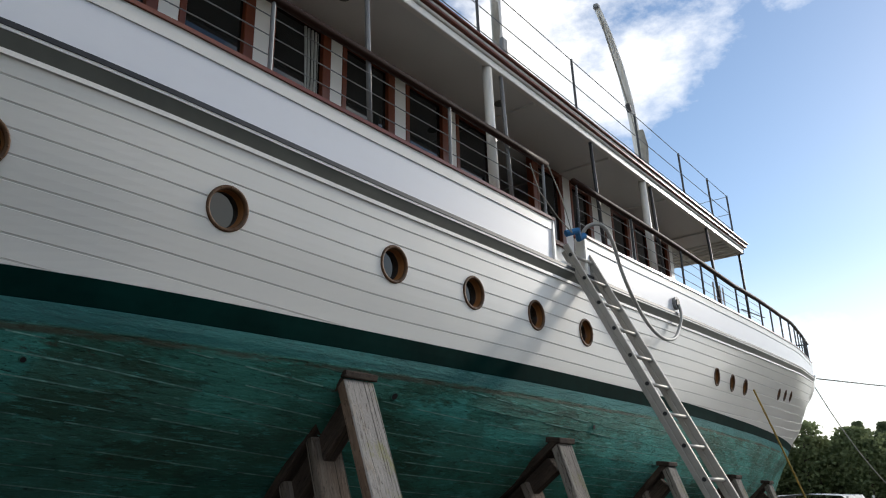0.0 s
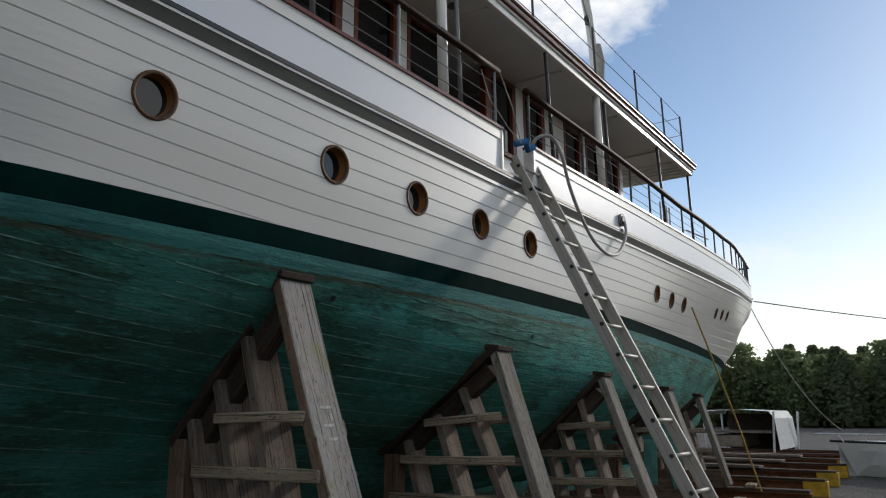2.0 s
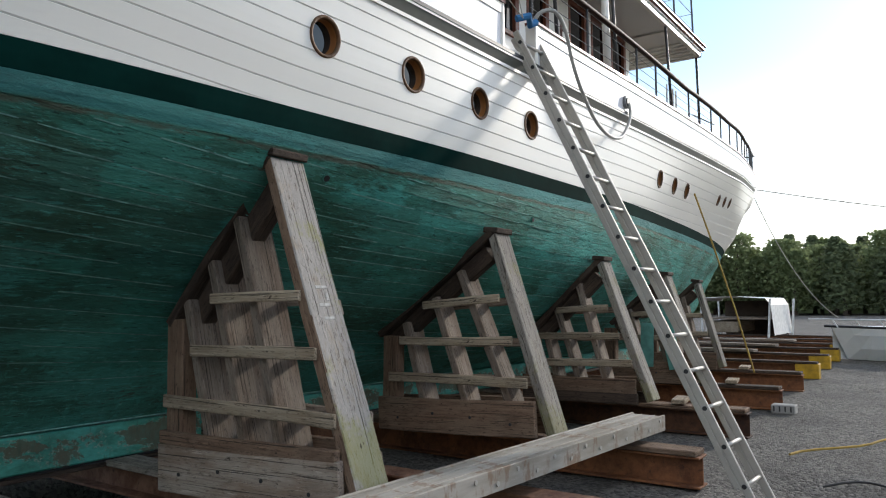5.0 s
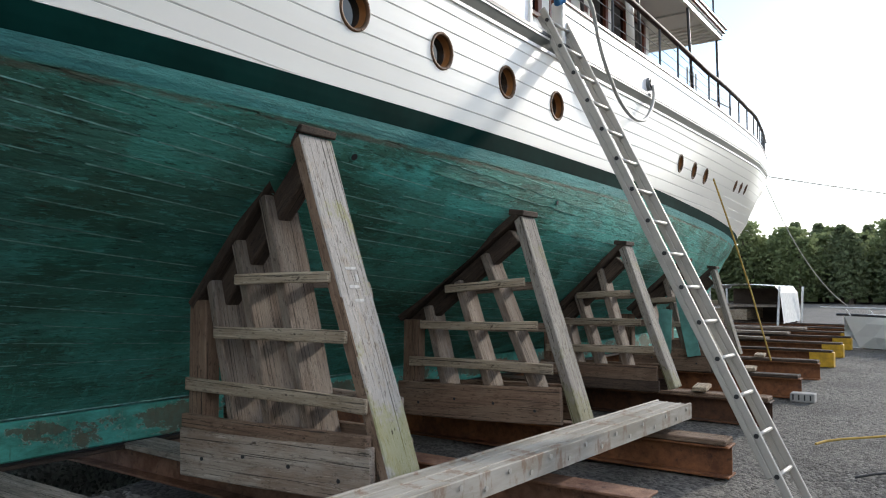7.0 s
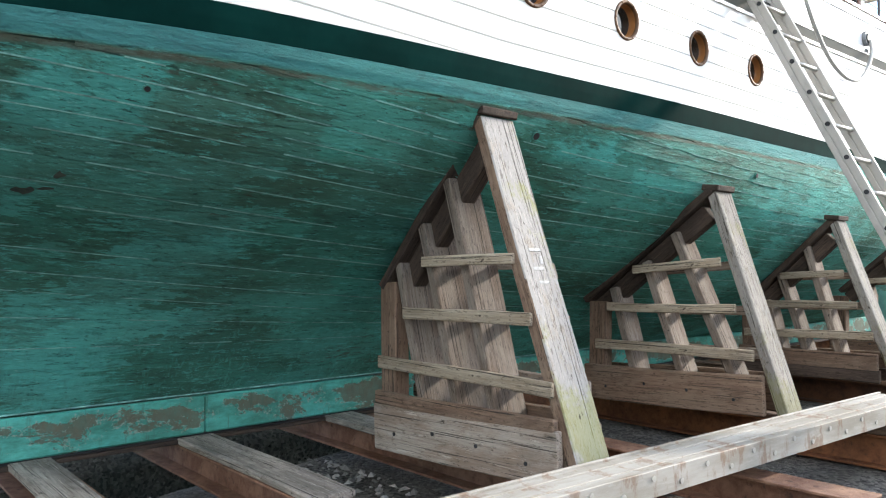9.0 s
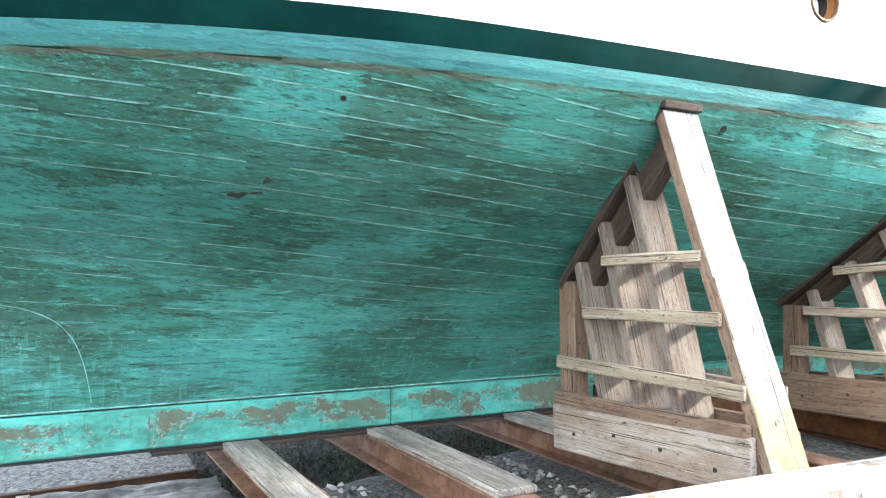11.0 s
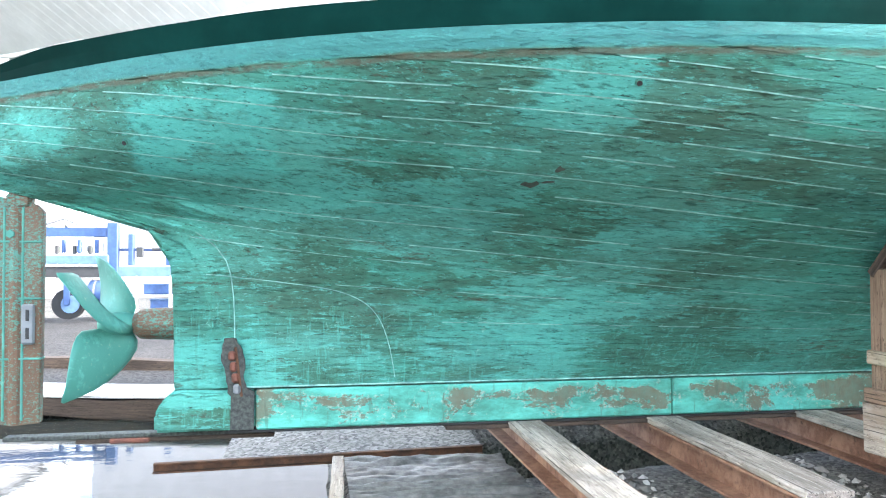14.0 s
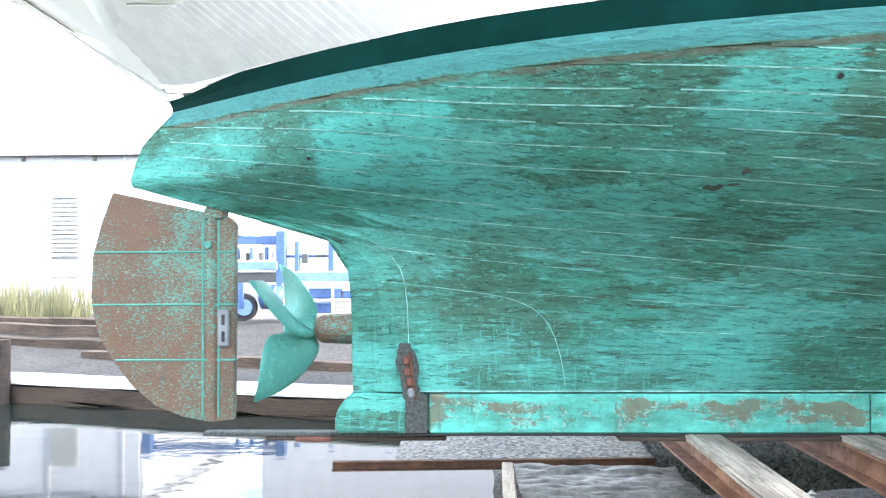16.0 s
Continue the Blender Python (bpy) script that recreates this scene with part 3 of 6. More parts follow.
def pchip(xs, ys, x):
    """Smooth interpolation that does not overshoot."""
    xs, ys, x = np.asarray(xs, float), np.asarray(ys, float), np.asarray(x, float)
    h, d = np.diff(xs), np.diff(ys) / np.diff(xs)
    m = np.zeros_like(ys)
    m[0], m[-1] = d[0], d[-1]
    for i in range(1, len(xs) - 1):
        if d[i - 1] * d[i] > 0:
            w1, w2 = 2 * h[i] + h[i - 1], h[i] + 2 * h[i - 1]
            m[i] = (w1 + w2) / (w1 / d[i - 1] + w2 / d[i])
    i = np.clip(np.searchsorted(xs, x) - 1, 0, len(xs) - 2)
    t = np.clip((x - xs[i]) / h[i], 0, 1)
    return (2 * t**3 - 3 * t**2 + 1) * ys[i] + (t**3 - 2 * t**2 + t) * h[i] * m[i] + (-2 * t**3 + 3 * t**2) * ys[i + 1] + (t**3 - t**2) * h[i] * m[i + 1]


# ---- ground, water ----
def smooth(a, b, x):
    t = np.clip((np.asarray(x, float) - a) / (b - a), 0, 1)
    return t * t * (3 - 2 * t)


def quay_y(x):
    """The line of the quay beyond the slip."""
    return 4.25 - 0.25 * (x + 1.0)


def ground_z(x, y):
    """The yard, and the slip that runs down into the water under the stern."""
    slip = smooth(1.0, -1.6, x) * smooth(-5.2, -3.2, y) * (1 - smooth(-0.15, 0.25, y - quay_y(x)))
    near = smooth(6.0, 1.0, x) * smooth(-3.4, -2.4, y) * (1 - smooth(-0.15, 0.25, y - quay_y(x)))
    bank = smooth(0.0, 0.3, y - quay_y(x)) * smooth(6.0, 1.5, x) * (1 - smooth(6, 11, y))
    pit = smooth(0.05, 0.35, y) * smooth(1.35, 1.6, x) * (1 - smooth(5.2, 6.2, x)) * (1 - smooth(1.25, 1.55, y))
    dip = smooth(4.6, 5.6, x) * (1 - smooth(6.9, 7.6, x)) * (1 - smooth(-4.5, -4.1, y)) * smooth(-6.4, -5.2, y)
    return -1.25 * slip - 0.16 * near - 0.25 * bank - 2.4 * pit - 0.15 * dip


def sheet(name, xs, ys, height, material, label, category):
    bm = bmesh.new()
    grid = [[bm.verts.new((x, y, float(height(x, y)))) for x in xs] for y in ys]
    for a, b in zip(grid, grid[1:]):
        for k in range(len(xs) - 1):
            bm.faces.new((a[k], a[k + 1], b[k + 1], b[k]))
    return tagged(part(name, bm, material, smooth=True), label, category, kind="structure")


def roughened(x, y):
    bump = noise.noise((x * 1.3, y * 1.3, 0)) * 0.03 + noise.noise((x * 5, y * 5, 3)) * 0.012
    return ground_z(x, y) + bump - 0.015


gx = [-400, -150, -60, -30, -18] + [-12 + 0.25 * k for k in range(160)] + [30, 34, 40, 50, 65, 90, 150, 300, 900]
gy = [-400, -150, -60, -25, -12] + [-7 + 0.25 * k for k in range(112)] + [23, 28, 40, 60, 100, 200, 400]
sheet("ground", gx, gy, roughened, GRAVEL, "grey crushed gravel yard running down to the slip", "ground")
sheet("water", [-400, -60, -20, -8, -4, 0, 1.6], [-60, -12, -4, 0, 4, 8, 12, 40], lambda x, y: -0.52, WATER, "still dark harbour water mirroring the bright sky", "water")

# ---- hull form: half-breadths at levels, from stern to stem ----
SHEER = ((-4.2, 0, 4, 7, 10, 13, 16, 20, 24, 27.6), (3.95, 3.74, 3.64, 3.64, 3.70, 3.80, 3.96, 4.30, 4.76, 5.31))
STERN = ((0.30, 1.0, 1.40, 1.62, 1.78, 1.92, 2.06, 2.35, 2.60, 2.74, 3.20, 3.60, 3.95), (-0.93, -0.95, -0.97, -1.07, -1.45, -2.10, -2.60, -2.50, -2.28, -2.32, -3.05, -3.80, -4.15))
STEM = ((0.30, 0.58, 1.0, 1.4, 1.78, 2.1, 2.6, 2.78, 3.03, 3.85, 4.67, 5.32, 6.2), (17.0, 18.0, 19.3, 20.2, 21.0, 21.6, 22.4, 22.8, 23.3, 24.8, 26.4, 27.6, 27.9))
X_COMMON = (0, 1, 2, 3.6, 6, 8.3, 12, 16)
LEVELS = (
    (0.58, (0.13,) * 8, ((-0.93, 0.11),), ((18.0, 0.06),)),
    (1.00, (0.18, 0.30, 0.42, 0.55, 0.74, 1.05, 0.98, 0.45), ((-0.95, 0.11),), ((19.3, 0.05),)),
    (1.40, (0.34, 0.62, 0.82, 1.04, 1.42, 1.70, 1.45, 0.80), ((-0.97, 0.10),), ((20.2, 0.05),)),
    (1.62, (0.50, 0.86, 1.10, 1.30, 1.74, 1.95, 1.65, 0.98), ((-1.07, 0.07),), ((20.7, 0.04),)),
    (1.78, (0.67, 1.08, 1.33, 1.50, 1.96, 2.10, 1.78, 1.10), ((-1.45, 0.05), (-0.9, 0.25)), ((21.0, 0.04),)),
    (1.92, (0.86, 1.31, 1.55, 1.68, 2.10, 2.19, 1.85, 1.20), ((-2.10, 0.03), (-1.0, 0.46)), ((21.25, 0.04),)),
    (2.10, (1.12, 1.54, 1.77, 1.90, 2.24, 2.27, 1.92, 1.32), ((-2.60, 0.05), (-2.0, 0.28), (-1.0, 0.71)), ((21.6, 0.04),)),
    (2.35, (1.39, 1.77, 2.00, 2.13, 2.32, 2.33, 2.00, 1.45), ((-2.50, 0.03), (-2.0, 0.27), (-1.0, 0.91)), ((19.5, 0.75), (22.0, 0.03))),
    (2.60, (1.56, 1.92, 2.13, 2.26, 2.35, 2.34, 2.05, 1.54), ((-2.28, 0.02), (-1.5, 0.62), (-0.8, 1.12)), ((19.5, 0.86), (22.4, 0.03))),
    (2.78, (1.61, 1.95, 2.16, 2.28, 2.37, 2.36, 2.09, 1.60), ((-2.35, 0.05), (-1.5, 0.68), (-0.8, 1.17)), ((19.5, 0.95), (22.8, 0.03))),
)
MIDDLE = ((1.85, 2.10, 2.25, 2.34, 2.39, 2.39, 2.22, 1.84), ((-3.0, 0.1), (-2.5, 0.85), (-1.2, 1.42)), ((20, 1.2), (25.0, 0.03)))
TOP = ((2.05, 2.22, 2.32, 2.37, 2.40, 2.41, 2.34, 2.08), ((-4.15, 0.15), (-3.7, 0.9), (-2.5, 1.45), (-1, 1.85)), ((20, 1.48), (24, 0.74), (27.6, 0.03)))


TABLE_X = np.linspace(-4.6, 28.2, 821)


def tabled(xs, ys):
    """A smooth curve through those points, looked up from a table."""
    table = pchip(xs, ys, TABLE_X)
    return lambda x: np.interp(x, TABLE_X, table)


sheer = tabled(*SHEER)


def stern_x(z):
    return float(np.interp(z, *STERN))


def stem_x(z):
    return float(np.interp(z, *STEM))


def along(common, aft, fore, x):
    xs = [p[0] for p in aft] + list(X_COMMON) + [p[0] for p in fore]
    bs = [p[1] for p in aft] + list(common) + [p[1] for p in fore]
    y = pchip(xs, bs, x)
    return np.where((x < xs[0] - 0.02) | (x > xs[-1] + 0.02), 0.0, y)


HX, HZ = np.arange(-4.2, 27.81, 0.08), np.arange(0.5, 5.41, 0.04)
level_b = np.array([along(*lv[1:], HX) for lv in LEVELS] + [along(*MIDDLE, HX), along(*TOP, HX)])
HB = np.zeros((len(HX), len(HZ)))
for i_x, x_ in enumerate(HX):
    zs_ = [lv[0] for lv in LEVELS]
    top_ = float(sheer(x_))
    HB[i_x] = pchip(zs_ + [(zs_[-1] + top_) / 2, top_], level_b[:, i_x], np.minimum(HZ, top_))


def half(x, z):
    """Half-breadth of the hull at x and z."""
    u = np.clip((x - HX[0]) / 0.08, 0, len(HX) - 1.001)
    v = np.clip((z - HZ[0]) / 0.04, 0, len(HZ) - 1.001)
    i, j = int(u), int(v)
    a, b = u - i, v - j
    return float((HB[i, j] * (1 - a) + HB[i + 1, j] * a) * (1 - b) + (HB[i, j + 1] * (1 - a) + HB[i + 1, j + 1] * a) * b)


def ends(z_of):
    """The x at which a level line meets stern and stem."""
    lo, hi = -1.0, 20.0
    for _ in range(12):
        lo, hi = stern_x(float(z_of(max(lo, -4.1)))), stem_x(float(z_of(min(hi, 27.5))))
    return lo, hi


def strip(z_lo, z_hi, depth=0.012, proud=0.006, x0=None, x1=None, rows=2, step=0.33, sides=(-1,), edge=0.005, bm=None, closed=True):
    """A slab that follows the hull between two level lines: closed, with rounded long edges."""
    own = bmesh.new()
    prof = [(0.0, -depth)] + [(0.0, proud - edge)] + [(r / rows, proud) for r in range(rows + 1)] + [(1.0, proud - edge)] + [(1.0, -depth)]
    spans = []
    for f, off in prof:
        a, b = ends(lambda x, f=f: float(z_lo(x)) + max(float(z_hi(x)) - float(z_lo(x)), 0.004) * f)
        spans.append((max(a, x0 if x0 is not None else -9), min(b, x1 if x1 is not None else 99)))
    n = max(3, int((max(s[1] for s in spans) - min(s[0] for s in spans)) / step))
    power = 1.5 if min(s[0] for s in spans) < -1.0 and n > 20 else 1.0
    for side in sides:
        loops = []
        for i in range(n + 1):
            ring = []
            for k, (f, off) in enumerate(prof):
                x = spans[k][0] + (spans[k][1] - spans[k][0]) * (i / n) ** power
                zl = float(z_lo(x))
                tall = max(float(z_hi(x)) - zl, 0.004)
                g = f
                if 2 <= k <= rows + 2 and tall > 0.03:
                    g = min(max(f, edge / tall * 0.8), 1 - edge / tall * 0.8)
                z = zl + tall * g
                ring.append(own.verts.new((x, side * max(half(x, z) + off, 0.001), z)))
            loops.append(ring)
        m = len(prof)
        for a, b in zip(loops, loops[1:]):
            for k in range(m if closed else m - 1):
                own.faces.new((a[k], b[k], b[(k + 1) % m], a[(k + 1) % m]) if side < 0 else (a[k], a[(k + 1) % m], b[(k + 1) % m], b[k]))
        if closed:
            own.faces.new(loops[0] if side < 0 else loops[0][::-1])
            own.faces.new(loops[-1][::-1] if side < 0 else loops[-1])
    bmesh.ops.recalc_face_normals(own, faces=own.faces[:])
    return join(bm, own)


def const(v):
    return lambda x: v


WL, BAND_TOP = 2.60, 2.745
yacht = thing("motor_yacht", "classic white wooden motor yacht with green bottom hauled out on cradles", "boat")
PORTS = [(1.12, 3.28, 0.125), (2.40, 3.275, 0.125), (3.78, 3.25, 0.125), (4.71, 3.225, 0.125), (5.64, 3.205, 0.125), (6.57, 3.195, 0.125),
         (10.58, 3.22, 0.115), (11.40, 3.23, 0.115), (12.17, 3.25, 0.115), (14.9, 3.42, 0.10), (15.6, 3.47, 0.10), (16.3, 3.52, 0.10)]


def outward(x, z):
    """The place on the starboard side and its outward direction."""
    y = -half(x, z)
    dx = (half(x + 0.1, z) - half(x - 0.1, z)) / 0.2
    dz = (half(x, z + 0.05) - half(x, z - 0.05)) / 0.1
    return Vector((x, y, z)), Vector((-dx, -1.0, -dz)).normalized()


def bored(ob, holes):
    """Cuts the portholes out of a plank's mesh, which stays a plain mesh."""
    tool = bmesh.new()
    for x, z, r in holes:
        p, d = outward(x, z)
        m = Matrix.Translation(p) @ d.to_track_quat("Z", "Y").to_matrix().to_4x4()
        cyl(r, 0.5, 28, at=m, bm=tool)
    cutter = new("cutter", mesh_of("cutter", tool, SEAM))
    mod = ob.modifiers.new("cut", "BOOLEAN")
    mod.operation, mod.object, mod.solver = "DIFFERENCE", cutter, "EXACT"
    dg = bpy.context.evaluated_depsgraph_get()
    dg.update()
    cut = bpy.data.meshes.new_from_object(ob.evaluated_get(dg))
    ob.modifiers.clear()
    ob.data = cut
    bpy.data.objects.remove(cutter, do_unlink=True)


def band_top(x):
    """The stripe narrows as it runs out under the counter."""
    return BAND_TOP - 0.065 * float(smooth(-1.55, -2.3, x))


gap_at = tabled((-4.2, -3, -2.35, -1.8, -1.24, -0.29, 1.5, 2.75, 3.73, 8, 12, 26, 27.8), (0.055, 0.064, 0.070, 0.0755, 0.083, 0.0985, 0.1195, 0.128, 0.133, 0.136, 0.140, 0.205, 0.21))


def white_seam(k):
    """Level line of the k-th seam below the sheer."""
    def z(x):
        return max(float(sheer(x)) - 0.006 - max(k - 0.2, 0) * float(gap_at(x)), band_top(x))
    return z


body = part("hull_backing", strip(const(BAND_TOP - 0.1), lambda x: float(sheer(x)) + 0.02, 0.06, 0.0005, sides=(-1,), rows=22, step=0.14), SEAM, yacht)
for v in body.data.vertices:
    if v.co.y < -0.04:
        v.co.y += 0.045 * float(smooth(-0.4, -1.4, v.co.x))
bored(body, PORTS)
part("far_side_planking", strip(const(BAND_TOP - 0.1), lambda x: float(sheer(x)) + 0.02, 0.06, -0.012, sides=(1,), rows=14, step=0.2, closed=False), WHITE, yacht)
part("far_bottom_planking", strip(const(0.58), const(WL + 0.05), 0.05, -0.010, sides=(1,), rows=24, step=0.3, closed=False), TEAL, yacht)
part("counter_planking", strip(const(2.765), lambda x: float(sheer(x)) - 0.006, 0.02, 0.005, None, -2.318, rows=24, step=0.04, edge=0.002), WHITE, yacht)
for k in range(24):
    up, dn = white_seam(k), white_seam(k + 1)
    xs_ok = [x for x in np.arange(-2.32, 27.4, 0.04) if up(x) - dn(x) > 0.004]
    if len(xs_ok) < 5:
        break
    x_lo, x_hi = xs_ok[0], xs_ok[-1]
    def dn_gap(x, dn=dn):
        return dn(x) + (0.0048 if dn(x) > band_top(x) + 1e-6 else 0.0)
    plank = part("topside_plank", strip(dn_gap, up, 0.012, 0.006, x_lo, None if x_hi > 21 else x_hi, step=0.2), WHITE, yacht)
    near = [h for h in PORTS if up(h[0]) > h[1] - h[2] - 0.02 and dn(h[0]) < h[1] + h[2] + 0.02]
    if near:
        bored(plank, near)

part("boot_stripe", strip(const(WL), band_top, 0.03, 0.005, rows=2, edge=0.002, step=0.1), BAND, yacht, "glossy dark green boot stripe along the waterline")

# portholes: bronze rim, lining and dark glass
for k, (x, z, r) in enumerate(PORTS):
    p, d = outward(x, z)
    m = Matrix.Translation(p) @ d.to_track_quat("Z", "Y").to_matrix().to_4x4()
    hole = part("porthole", bmesh.new(), BRONZE, yacht)
    bm = bmesh.new()
    prof = [(r + 0.014, 0.003), (r + 0.014, 0.012), (r + 0.006, 0.016), (r - 0.006, 0.014), (r - 0.010, 0.006), (r - 0.011, -0.006)]
    n = 32
    rings = [[bm.verts.new((a * math.cos(2 * math.pi * j / n), a * math.sin(2 * math.pi * j / n), h)) for j in range(n)] for a, h in prof]
    for a, b in zip(rings, rings[1:]):
        for j in range(n):
            bm.faces.new((a[j], a[(j + 1) % n], b[(j + 1) % n], b[j]))
    for j in range(12):
        t = 2 * math.pi * j / 12
        cyl(0.006, 0.006, 6, at=Matrix.Translation(((r + 0.003) * math.cos(t), (r + 0.003) * math.sin(t), 0.015)), bm=bm)
    old = hole.data
    hole.data = mesh_of("porthole", bm, BRONZE, True)
    bpy.data.meshes.remove(old)
    hole.matrix_world = m
    bm = bmesh.new()
    rings = [[bm.verts.new((a * math.cos(2 * math.pi * j / n), a * math.sin(2 * math.pi * j / n), h)) for j in range(n)] for a, h in ((r - 0.0105, -0.004), (r - 0.012, -0.030), (r - 0.016, -0.062), (r - 0.026, -0.066))]
    for a, b in zip(rings, rings[1:]):
        for j in range(n):
            bm.faces.new((a[j], a[(j + 1) % n], b[(j + 1) % n], b[j]))
    part("lining", bm, LINING, hole, "varnished orange-brown wooden lining", smooth=True)
    part("glass", cyl(r - 0.016, 0.010, 28, at=Matrix.Translation((0, 0, -0.062))), GLASS, hole, "dark round pane")

# bottom: near-parallel seams that rise slowly aft and run into the waterline
STRAKE = 2.490
DROP = ((-3, -1, 0, 1, 3, 6, 10, 16, 22), (-0.42, -0.137, 0, 0.10, 0.29, 0.52, 0.66, 0.74, 0.77))
LINES = [(0.855, 0.0), (1.045, 0.25), (1.295, 0.62), (1.50, 0.95)] + [(v, 1.0) for v in (1.617, 1.742, 1.845, 1.950, 2.047, 2.158, 2.267, 2.345, 2.415, 2.512, 2.595)] + [(2.69 + 0.0965 * k, 1.0) for k in range(7)]


drop_at = tabled(*DROP)


def bottom_seam(k):
    def z(x):
        drop = float(drop_at(x))
        level = max(LINES[j][0] - LINES[j][1] * drop for j in range(k + 1))
        return min(max(level + 0.005 * math.sin(x * 0.7 + k), 0.585), STRAKE)
    return z


SEAM_TEAL = plain("teal_seam_putty", (0.260, 0.540, 0.470), 0.7, vary=0.7, scale=12)
part("bottom_backing", strip(const(0.58), const(WL + 0.01), 0.05, -0.010, rows=40, step=0.15, edge=0.0, closed=False), TEAL, yacht)
rng = random.Random(5)
for k in range(len(LINES)):
    if k == 0:
        dn, up = const(0.585), bottom_seam(0)
    else:
        dn, up = bottom_seam(k - 1), bottom_seam(k)
    xs_ok = [x for x in np.arange(-2.55, 21.8, 0.1) if up(x) - dn(x) > 0.006]
    if len(xs_ok) < 5:
        continue
    lo, hi = xs_ok[0], xs_ok[-1]
    cuts = [lo]
    x = max(lo, -0.9) + rng.uniform(1.2, 4.5)
    while x < hi - 2:
        cuts.append(x)
        x += rng.uniform(3.2, 6.0)
    cuts.append(hi)
    def up_gap(x, up=up):
        return up(x) - (0.0018 if up(x) < STRAKE - 1e-6 else 0.0)
    for a, b in zip(cuts, cuts[1:]):
        part("bottom_plank", strip(dn, up_gap, 0.012, 0.004 + rng.uniform(-0.0015, 0.0015), a, b - (0.0015 if b != hi else 0), rows=6 if a == lo else 2, step=0.2, edge=0.002), TEAL, yacht)
part("waterline_strake", strip(const(STRAKE), const(WL), 0.012, 0.005, rows=2, step=0.2, edge=0.002), TEAL, yacht, "smooth blue-green strake under the boot stripe")
# seam putty squeezed out in broken runs
putty = bmesh.new()
for k in range(1, len(LINES)):
    line = bottom_seam(k)
    xs_ok = [x for x in np.arange(-2.3, 18.0, 0.1) if 0.62 < line(x) < STRAKE - 0.03 and x > stern_x(line(x)) + 0.12 and (line(x) > 1.35 or x > 0.8)]
    if len(xs_ok) < 5:
        continue
    x = xs_ok[0] + 0.05
    while x < xs_ok[-1] - 0.2:
        run = rng.uniform(0.25, 1.3) * (1.6 if 3 < k < 14 else 0.6)
        e = min(x + run, xs_ok[-1])
        thick = rng.uniform(0.0038, 0.0070)
        if rng.random() < 0.9:
            strip(lambda q: line(q) - 0.004, lambda q, t=thick: line(q) - 0.004 + t, 0.01, rng.uniform(0.006, 0.010), x, e, rows=1, step=0.11, edge=0.001, bm=putty)
        x = e + rng.uniform(0.02, 0.30)
tagged(part("seam_putty", putty, SEAM_TEAL, yacht), "pale putty squeezed from the plank seams", kind="stuff")
# deadwood knee over the heel of the planking, in two balks with a curved scarf
KNEE = ((-1.6, -1.2, -0.7, -0.3, 0.1, 0.3, 0.42, 0.50, 0.54), (1.60, 1.50, 1.36, 1.31, 1.25, 1.17, 1.04, 0.82, 0.60))
for a, b in ((0.585, 1.005), (1.010, 1.60)):
    def top_of(x, b=b):
        return min(b - 0.003, float(pchip(*KNEE, x)))
    xs_ok = [x for x in np.arange(-0.75, 0.54, 0.01) if top_of(x) - a > 0.012]
    part("deadwood_balk", strip(const(a), top_of, 0.012, 0.0085, -0.66, xs_ok[-1], rows=2, step=0.04, edge=0.003), TEAL, yacht)
# putty along the knee and round the butt of the stern post
bead = bmesh.new()
pts = [Vector((x, -half(x, float(pchip(*KNEE, x))) - 0.008, float(pchip(*KNEE, x)) + 0.003)) for x in np.linspace(-0.62, 0.535, 60)]
tube(pts, 0.0032, 5, bm=bead)
pts = [Vector((x, -half(x, 0.588) - 0.008, 0.588)) for x in np.linspace(-0.6, 9.0, 80)]
tube(pts, 0.006, 5, bm=bead)
RABBET = ((1.72, 1.64, 1.55, 1.45, 1.35, 1.2, 1.0, 0.8, 0.62), (-0.95, -0.80, -0.68, -0.61, -0.58, -0.565, -0.56, -0.56, -0.56))
pts = []
for z in np.linspace(1.70, 0.62, 40):
    x = float(np.interp(-z, [-v for v in RABBET[0]], RABBET[1]))
    pts.append(Vector((x, -half(x, z) - 0.010, z)))
tube(pts, 0.004, 5, bm=bead)
part("rabbet_putty", bead, SEAM_TEAL, yacht)


def hull_mark(name, x0, x1, z0, z1, material, label, seed):
    """A thin, ragged scab on the bottom planking."""
    def lo(x):
        return z0 + (z1 - z0) * (0.12 + 0.75 * noise.noise((x * 23, seed, 0)) + 0.3 * (2 * (x - x0) / (x1 - x0) - 1) ** 4)
    def hi(x):
        return max(lo(x) + 0.005, z1 - (z1 - z0) * (0.12 + 0.75 * noise.noise((x * 31, seed, 5)) + 0.3 * (2 * (x - x0) / (x1 - x0) - 1) ** 4))
    part(name, strip(lo, hi, 0.005, 0.0075, x0, x1, rows=1, step=0.02, edge=0.001), material, yacht, label)


MARKS = ((1.13, 1.23, 1.868, 1.900), (1.24, 1.31, 1.885, 1.902), (1.29, 1.34, 1.935, 1.965))
SCAB = plain("brown_rust_scab", (0.052, 0.066, 0.048), 0.85, vary=0.6, scale=18, bump=0.5)
for k, (x0, x1, z0, z1) in enumerate(MARKS):
    hull_mark("rust_stain", x0, x1, z0, z1, SCAB, "ragged brown stain on the bottom paint", k)

